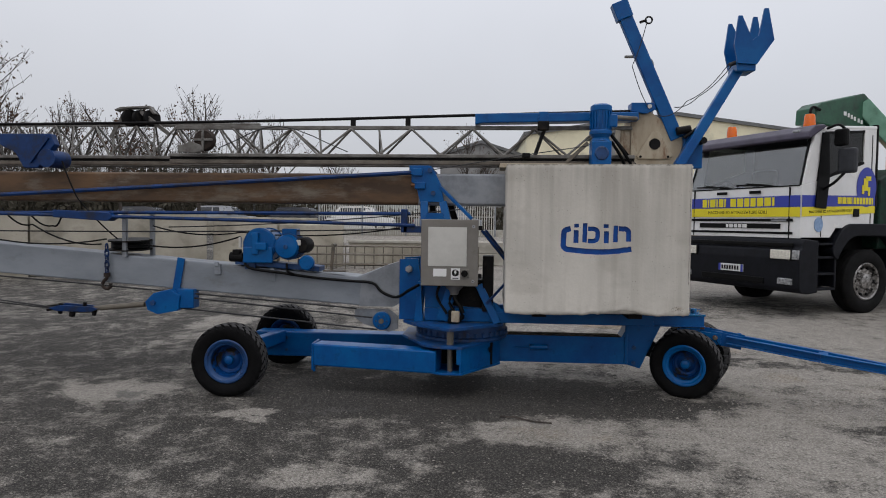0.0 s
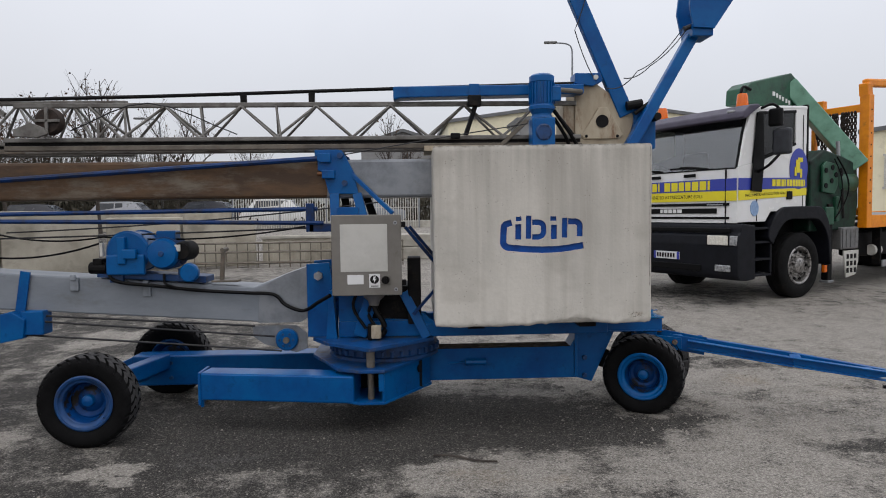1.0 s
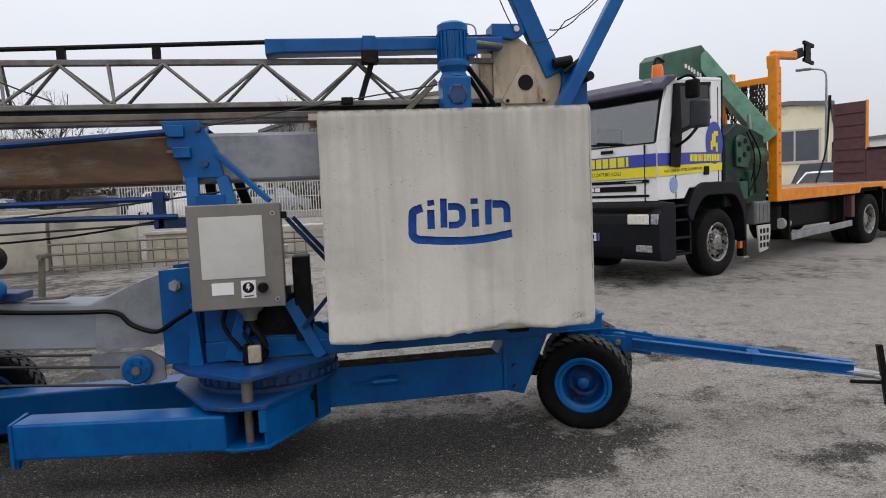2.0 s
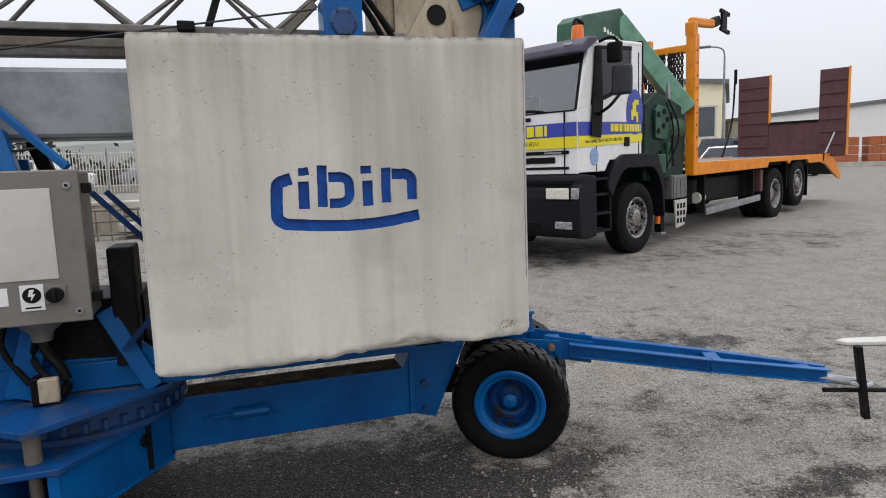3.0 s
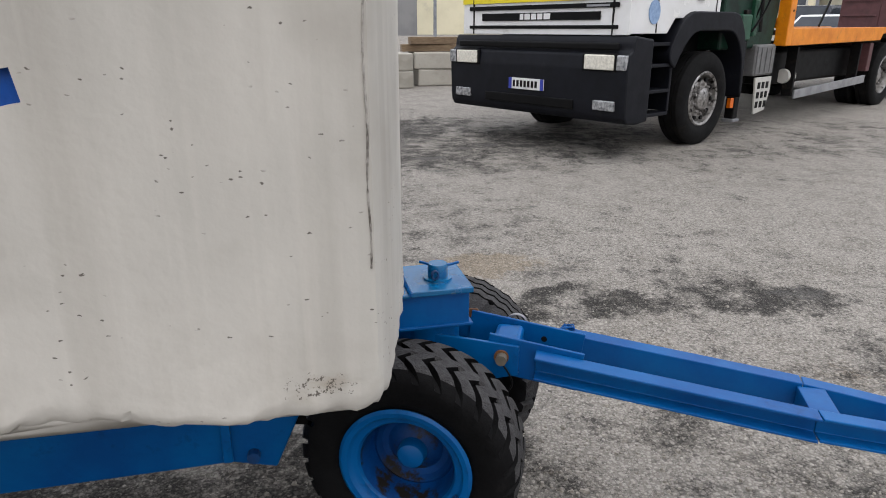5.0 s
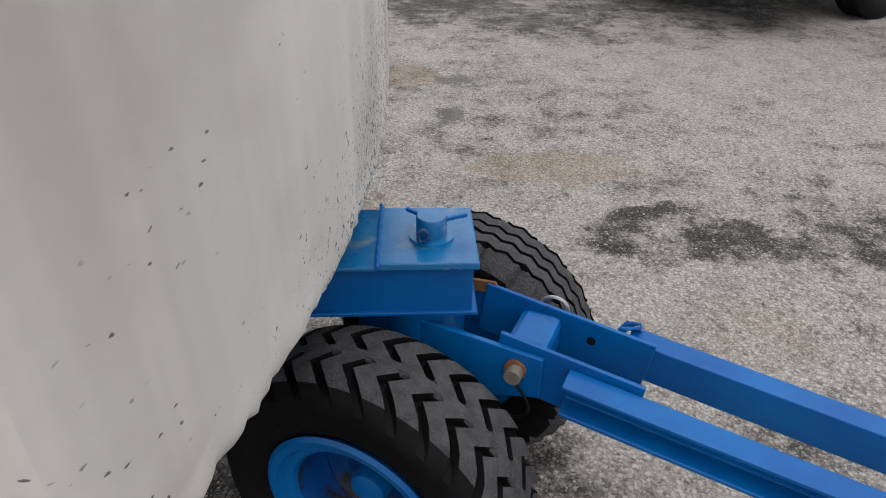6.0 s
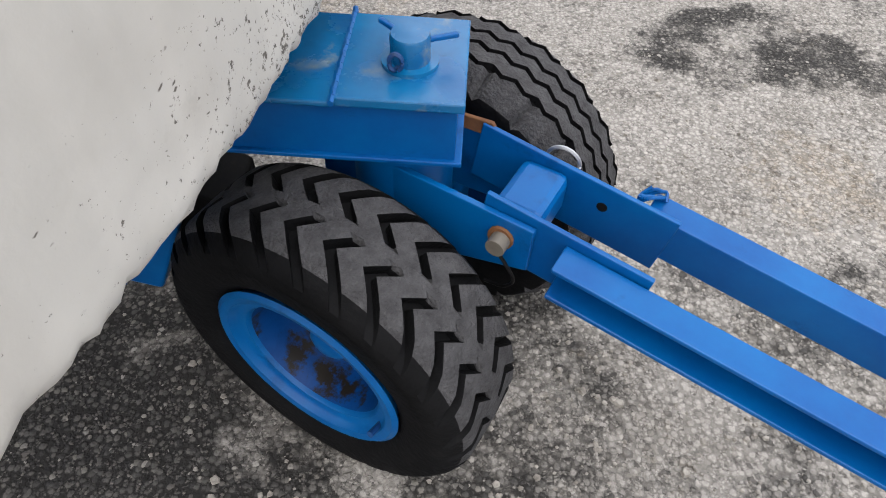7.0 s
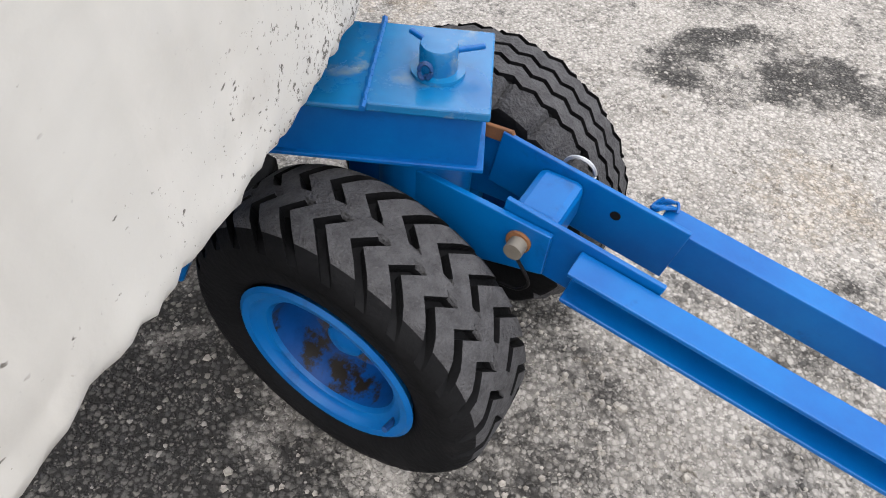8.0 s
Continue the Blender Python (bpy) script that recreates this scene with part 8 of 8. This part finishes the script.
# ---- parked cars ----
def car(x, y, rz, paint, label, tall=1.45, group="parked cars"):
    c = thing("parked_car", label, "car", pose(x, y, rise(y), 0, 0, rz), group)
    w = 0.86
    sec = [(-2.1, 0.35, 0.72, 0.9), (-1.95, 0.28, 0.88, 0.96), (-1.0, 0.24, 0.94, 1.0), (0.0, 0.24, 0.95, 1.0), (1.1, 0.24, 0.96, 1.0), (1.9, 0.28, 0.92, 0.97), (2.1, 0.38, 0.80, 0.9)]
    bm = bm_new()
    rows = []
    for s, z0, z1, k in sec:
        rows.append([bm.verts.new((s, q * w * k * m, z)) for q, m, z in ((-1, 0.92, z0), (-1, 1.0, (z0 + z1) / 2), (-1, 0.93, z1), (1, 0.93, z1), (1, 1.0, (z0 + z1) / 2), (1, 0.92, z0))])
    for a, b in zip(rows, rows[1:]):
        for i in range(6):
            j = (i + 1) % 6
            bm.faces.new((a[i], a[j], b[j], b[i]))
    bm.faces.new(rows[0])
    bm.faces.new(rows[-1])
    part("body", bm, paint, c, smooth=True)
    bm = bm_new()
    prof = [(-1.75, 0.92), (-1.2, tall - 0.03), (-0.6, tall), (0.3, tall), (0.75, tall - 0.06), (1.35, 0.94)]
    rows = [[bm.verts.new((s, q * (w * (0.93 if z < 1 else 0.74)), z)) for s, z in prof] for q in (-1, 1)]
    for i in range(len(prof) - 1):
        bm.faces.new((rows[0][i], rows[0][i + 1], rows[1][i + 1], rows[1][i]))
    bm.faces.new(rows[0])
    bm.faces.new(rows[1])
    part("roof", bm, paint, c)
    for q in (-1, 1):
        for a, b in ((-1.35, -0.35), (-0.28, 0.9)):
            bm = bm_new()
            k0, k1 = w * 0.90, w * 0.755
            top = tall - 0.10
            v = [bm.verts.new(p) for p in ((a, q * (k0 + 0.012), 0.97), (b, q * (k0 + 0.012), 0.97), (b - (0.30 if b > 0 else 0), q * (k1 + 0.012), top), (a + (0.22 if a < -1 else 0), q * (k1 + 0.012), top))]
            bm.faces.new(v)
            bmesh.ops.solidify(bm, geom=bm.faces[:], thickness=0.01)
            part("side_glass", bm, GLASS_DARK, c)
    for a, b in (((-1.72, 0.96), (-1.25, tall - 0.07)), ((1.31, 0.98), (0.80, tall - 0.10))):
        bm = bm_new()
        o = 0.012 if a[0] > 0 else -0.012
        v = [bm.verts.new(p) for p in ((a[0] + o, -w * 0.82, a[1]), (a[0] + o, w * 0.82, a[1]), (b[0] + o, w * 0.66, b[1]), (b[0] + o, -w * 0.66, b[1]))]
        bm.faces.new(v)
        bmesh.ops.solidify(bm, geom=bm.faces[:], thickness=0.01)
        part("windscreen", bm, GLASS_DARK, c)
    for s in (-1.3, 1.3):
        for q in (-1, 1):
            bm = bm_new()
            lathe(bm, [(0.19, -0.09), (0.29, -0.1), (0.315, -0.07), (0.315, 0.07), (0.29, 0.1), (0.19, 0.09)], 28, Matrix.Translation((s, q * 0.74, 0.315)), caps=False)
            wh = part("wheel_tyre", bm, RUBBER_WORN, c, smooth=True)
            bm = bm_new()
            lathe(bm, [(0.195, q * 0.085), (0.18, q * 0.06), (0.10, q * 0.07), (0.0001, q * 0.075)], 20, Matrix.Translation((s, q * 0.74, 0.315)), caps=False)
            part("rim", bm, ALLOY, wh)
    for q in (-1, 1):
        bm = bm_new()
        box(bm, 2.0, 2.085, q * 0.62 - 0.15, q * 0.62 + 0.15, 0.62, 0.74, 0.02)
        part("headlight", bm, LENS_CLEAR, c)
        bm = bm_new()
        box(bm, -2.09, -2.02, q * 0.66 - 0.1, q * 0.66 + 0.1, 0.66, 0.80, 0.02)
        part("tail_lamp", bm, CAR_RED, c)
        bm = bm_new()
        box(bm, 0.72, 0.86, q * 0.90 - 0.07, q * 0.90 + 0.07, 0.97, 1.08, 0.02)
        part("wing_mirror", bm, paint, c)
    return c


car(-16.9, 40.0, 2, CAR_SILVER, "silver parked hatchback beyond the boundary wall", 1.55)
car(-22.0, 40.2, 4, CAR_DARK, "dark parked saloon beyond the boundary wall")
car(-12.0, 40.6, -3, CAR_DARK, "dark parked saloon beyond the boundary wall", 1.5)
car(-7.9, 39.6, 2, WHITE, "white parked hatchback behind the bar fence", 1.6)
car(-2.6, 40.2, 4, CAR_SILVER, "light grey parked car behind the bar fence", 1.55)
car(18.6, 22.6, 24, WHITE, "white parked car beyond the lorry")
car(21.2, 26.2, 30, CAR_DARK, "dark parked estate car beyond the lorry", 1.75)
car(23.8, 25.6, 20, CAR_DARK, "dark parked van-like car beyond the lorry", 1.9)


# ---- lamp posts ----
def street_lamp(x, y, h, rz, reach=1.9):
    c = thing("street_lamp", "grey steel street lamp with a curved arm", "street lamp", pose(x, y, rise(y), 0, 0, rz), "street lamps")
    bm = bm_new()
    rod(bm, (0, 0, 0), (0, 0, h - 0.6), 0.09, 12, 0.05)
    part("post", bm, GALV, c, smooth=True)
    bm = bm_new()
    cable(bm, [(0, 0, h - 0.62), (-0.03, 0, h - 0.3), (-0.15, 0, h - 0.1), (-0.4, 0, h), (-reach, 0, h + 0.05)], 0.045, 8)
    part("arm", bm, GALV, c, smooth=True)
    bm = bm_new()
    box(bm, -reach - 0.75, -reach, -0.13, 0.13, h + 0.0, h + 0.13, 0.05)
    part("lantern", bm, ALU_DULL, c)


street_lamp(9.35, 39.0, 10.4, 0, 0.9)
street_lamp(26.9, 32.9, 6.75, -40, 0.7)
street_lamp(-17.4, 47.0, 7.2, 0, 1.0)

# ---- halls in the distance ----
def hall(x, y, rz, L, D, H, ridge, wall_mat, label, windows=()):
    c = thing("industrial_hall", label, "industrial hall", pose(x, y, rise(y), 0, 0, rz), "industrial halls")
    bm = bm_new()
    prism(bm, [(0, -0.3), (L, -0.3), (L, H), (L / 2, H + ridge), (0, H)], 0, D)
    part("wall", bm, wall_mat, c)
    bm = bm_new()
    prism(bm, [(-0.3, H - 0.05), (L / 2, H + ridge + 0.02), (L + 0.3, H - 0.05), (L + 0.3, H + 0.25), (L / 2, H + ridge + 0.32), (-0.3, H + 0.25)], -0.25, D + 0.3)
    part("roof", bm, HALL_ROOF, c)
    for a, b, z0, z1 in windows:
        bm = bm_new()
        box(bm, a, b, -0.10, -0.03, z0, z1)
        w = part("window", bm, GLASS_DARK, c)
        bm = bm_new()
        box(bm, a - 0.15, b + 0.15, -0.12, 0.0, z0 - 0.18, z0)
        box(bm, a - 0.15, b + 0.15, -0.12, 0.0, z1, z1 + 0.12)
        n = max(2, int((b - a) / 1.5))
        for i in range(n + 1):
            q = a + (b - a) * i / n
            box(bm, q - 0.06, q + 0.06, -0.13, 0.0, z0, z1)
        part("window_frame", bm, PANEL, w)
    return c


hall(3.2, 60, 2, 27, 25, 8.6, 1.8, HALL_PALE, "pale cream industrial hall with a low pitched roof", [(2, 9, 4.2, 6.0)])
hall(-5.0, 64, 2, 8.0, 20, 7.0, 1.3, HALL_GREY, "grey clad industrial hall")
hall(8.4, 52, 2, 2.6, 4, 7.6, 0.1, HALL_GREY, "small grey clad tower by the cream hall")
hall(32.5, 47.0, -42, 5.2, 20, 5.9, 0.2, HALL_PALE, "pale cream office hall with a window band", [(1.4, 4.6, 2.0, 4.2)])
hall(44.0, 48.0, -14, 30, 16, 3.6, 1.3, WHITE, "white shed with a grey bowed roof")
hall(58, 27, -58, 14, 14, 6.0, 0.6, HALL_GREY, "grey hall with tall windows", [(1, 6, 2.0, 5.0), (8, 13, 2.0, 5.0)])
# stacks of clay blocks and a kerb at the far edge of the yard
for i in range(9):
    st_ = thing("clay_block_stack", "orange clay block stack on a pallet", "block stack", pose(31.5 + 1.5 * i, 33.6 - 0.9 * i, rise(33), 0, 0, -31), "clay block stacks")
    for r in range(3):
        for q in range(2):
            bm = bm_new()
            box(bm, -0.62 + 0.63 * q, 0.0 + 0.63 * q, -0.5, 0.5, 0.14 + 0.5 * r, 0.62 + 0.5 * r, 0.015)
            part("clay_block", bm, CLAY, st_)
    bm = bm_new()
    box(bm, -0.66, 0.66, -0.52, 0.52, 0, 0.13, 0.01)
    part("pallet", bm, WOOD, st_)
bm = bm_new()
beam(bm, (27, 35.4, rise(34) + 0.1), (52, 20.4, rise(24) + 0.1), 0.35, 0.35)
tagged(part("kerb_wall", bm, SLAB), "low pale concrete kerb along the yard", "kerb", kind="structure")


# ---- trees ----
def stick_mesh(name, sticks, quads, mat, parent=None):
    """One mesh of many thin tapered sticks and small leaf quads."""
    v, f = [], []
    for a, b, r0, r1, n in sticks:
        q = (b - a).to_track_quat("Z", "Y")
        k = len(v)
        for p, r in ((a, r0), (b, r1)):
            for i in range(n):
                t = 2 * math.pi * i / n
                v.append(p + q @ Vector((r * math.cos(t), r * math.sin(t), 0)))
        for i in range(n):
            j = (i + 1) % n
            f.append((k + i, k + j, k + n + j, k + n + i))
    for m, s in quads:
        k = len(v)
        v += [m @ Vector(c) for c in ((-s, 0, 0), (0, -s * 0.55, 0.01), (s, 0, 0), (0, s * 0.55, 0.01))]
        f.append((k, k + 1, k + 2, k + 3))
    me = bpy.data.meshes.new(name)
    me.from_pydata(v, [], f)
    me.materials.append(mat)
    ob = new(name, me)
    if parent:
        ob.parent = parent
    return ob


def bare_tree(x, y, h, seed, leaves=160, spread=1.0):
    rnd = random.Random(seed)
    c = thing("tree", "bare winter tree with a few dry leaves", "tree", pose(x, y, rise(y)), "bare trees")
    sticks, tips = [], []

    def grow(p, d, length, r, level):
        q = p
        n = 3 if level < 3 else 2
        for i in range(n):
            d = (d + Vector((rnd.uniform(-1, 1), rnd.uniform(-1, 1), rnd.uniform(-0.3, 0.7))) * 0.13).normalized()
            e = q + d * length / n
            sticks.append((q, e, r * (1 - 0.25 * i / n), r * (1 - 0.25 * (i + 1) / n), 7 if level < 2 else 4))
            q = e
            if level >= 2:
                tips.append(q.copy())
            if level < 4 and (i > 0 or level > 0):
                for s in range(2 if level < 2 else 1):
                    a = rnd.uniform(0, 6.28)
                    out = Vector((math.cos(a) * spread, math.sin(a) * spread, rnd.uniform(0.5, 1.3))).normalized()
                    grow(q, (d * 0.45 + out * 0.8).normalized(), length * rnd.uniform(0.45, 0.68), r * 0.42, level + 1)
        if level < 4:
            grow(q, d, length * 0.55, r * 0.7, level + 1)

    grow(Vector((0, 0, 0)), Vector((0, 0, 1)), h * 0.40, h * 0.011, 0)
    stick_mesh("trunk", sticks, [], BARK, c)
    quads = []
    for i in range(leaves):
        p = rnd.choice(tips) + Vector((rnd.gauss(0, 0.08), rnd.gauss(0, 0.08), rnd.gauss(0, 0.08)))
        quads.append((pose(p.x, p.y, p.z, rnd.uniform(0, 360), rnd.uniform(0, 360), rnd.uniform(0, 360)), rnd.uniform(0.045, 0.10)))
    tagged(stick_mesh("crown", [], quads, LEAF, c), "sparse dry leaves", kind="stuff")


for x, y, h, s, n in ((-31.0, 46.0, 10.5, 51, 900), (-26.5, 48.0, 8.5, 52, 800), (-35.5, 47.0, 9.0, 53, 800), (-20.3, 24.0, 9.6, 3, 700), (-21.5, 27, 7.4, 8, 420), (-17.2, 29.5, 7.6, 21, 420), (-15.5, 34.0, 9.0, 14, 360), (-15.5, 44.5, 9.2, 5, 200), (-11.0, 46, 6.4, 9, 80), (-1.6, 44, 8.0, 33, 120), (-0.2, 47, 6.8, 17, 60), (37.5, 26.0, 8.5, 40, 100), (41.5, 27.5, 8.0, 44, 80)):
    bare_tree(x, y, h, s, n)

# scrub and far hill
rnd = random.Random(4)
quads, sticks = [], []
for i in range(9000):
    x = rnd.uniform(-46, 2.0)
    y = rnd.uniform(43.5, 52) + (0 if x > -30 else (x + 30) * 0.8)
    top = (2.5 + 1.9 * noise.noise((x * 0.16, 1.3, 0)) + 0.8 * noise.noise((x * 0.6, 4, 0))) * (1.0 if x < -8 else 0.55)
    z = rise(y) + abs(rnd.gauss(0, 0.5)) * max(top, 0.4)
    quads.append((pose(x, y, z, rnd.uniform(0, 360), rnd.uniform(0, 360), rnd.uniform(0, 360)), rnd.uniform(0.10, 0.30)))
for i in range(3000):
    x, y = rnd.uniform(-48, -15.0), rnd.uniform(45, 54)
    fade = min(1.0, (-15.0 - x) / 4.0 + 0.25)
    hgt = (2.2 + 4.6 * rnd.random() ** 1.4) * fade
    a = Vector((x, y, rise(y)))
    b = a + Vector((rnd.uniform(-0.9, 0.9), rnd.uniform(-0.6, 0.6), hgt))
    sticks.append((a, b, 0.030, 0.010, 3))
    for j in range(3):
        p = a.lerp(b, rnd.uniform(0.45, 1.0))
        sticks.append((p, p + Vector((rnd.uniform(-0.8, 0.8), rnd.uniform(-0.5, 0.5), rnd.uniform(0.1, 0.9))), 0.013, 0.006, 3))
    if rnd.random() < 0.9:
        p = a.lerp(b, rnd.uniform(0.35, 1.0))
        quads.append((pose(p.x, p.y, p.z, rnd.uniform(0, 360), rnd.uniform(0, 360), rnd.uniform(0, 360)), rnd.uniform(0.10, 0.26)))
for i in range(900):
    x, y = rnd.uniform(-46, 2.0), rnd.uniform(43.5, 52)
    hgt = rnd.uniform(0.8, 3.2) * (1.0 if x < -8 else 0.6)
    sticks.append((Vector((x, y, rise(y))), Vector((x + rnd.uniform(-0.7, 0.7), y + rnd.uniform(-0.5, 0.5), rise(y) + hgt)), 0.022, 0.006, 3))
tagged(stick_mesh("scrub", sticks, quads, BUSH), "tangled brown winter scrub along the yard's edge", "scrub", kind="stuff")
bm = bm_new()
prev = None
for i in range(121):
    x = -260 + 4 * i
    h = 11 + 7 * noise.noise((x * 0.012, 0, 0)) + 1.5 * noise.noise((x * 0.11, 2, 0)) + (4 * math.exp(-((x + 28) / 40) ** 2))
    row = [bm.verts.new((x, 190 - 6 * q, h * (1, 0.96, 0.8, 0.0)[q] - 1 * (q == 3))) for q in range(4)]
    if prev:
        for q in range(3):
            bm.faces.new((prev[q], row[q], row[q + 1], prev[q + 1]))
    prev = row
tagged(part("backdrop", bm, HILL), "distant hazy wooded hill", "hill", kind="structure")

# ---- small things on the ground ----
bm = bm_new()
prism(bm, [(-0.45, -0.05), (0.42, -0.10), (0.55, 0.0), (0.40, 0.09), (-0.40, 0.07), (-0.5, 0.02)], 0.0, 0.03, "z", bevel=0.006)
tagged(part("white_board", bm, PANEL, at=pose(5.46, 6.66, rise(6.8) + 0.004, 0, 0, -18)), "scuffed white board lying on the asphalt", "board")
bm = bm_new()
cable(bm, [(0.22, 5.23, 0.012), (0.34, 5.20, 0.016), (0.47, 5.13, 0.012), (0.61, 5.09, 0.014)], 0.007, 5)
tagged(part("twig", bm, BARK), "thin dry twig lying on the asphalt", "twig")
rnd = random.Random(9)
verts, faces = [], []
for i in range(2600):
    x, y = rnd.uniform(-3.5, 5.5), rnd.uniform(3.6, 9.0)
    if i > 900:
        x, y = rnd.gauss(2.6, 0.7), rnd.gauss(6.2, 0.7)
    r = rnd.uniform(0.003, 0.008) if rnd.random() < 0.93 else rnd.uniform(0.008, 0.013)
    a0 = rnd.uniform(0, 6.28)
    base = len(verts)
    z = rise(y) - 0.001
    pts = [(r * rnd.uniform(0.7, 1.2) * math.cos(a0 + 1.257 * q), r * rnd.uniform(0.7, 1.2) * math.sin(a0 + 1.257 * q)) for q in range(5)]
    for px, py in pts:
        verts.append((x + px, y + py, z))
    for px, py in pts:
        verts.append((x + px * 0.7, y + py * 0.7, z + r * 0.75))
    faces.append(tuple(base + 5 + q for q in range(5)))
    for q in range(5):
        faces.append((base + q, base + (q + 1) % 5, base + 5 + (q + 1) % 5, base + 5 + q))
me = bpy.data.meshes.new("gravel")
me.from_pydata(verts, [], faces)
me.materials.append(CHIPS)
tagged(new("gravel", me), "loose grey stone chippings scattered on the asphalt", "gravel", kind="stuff")
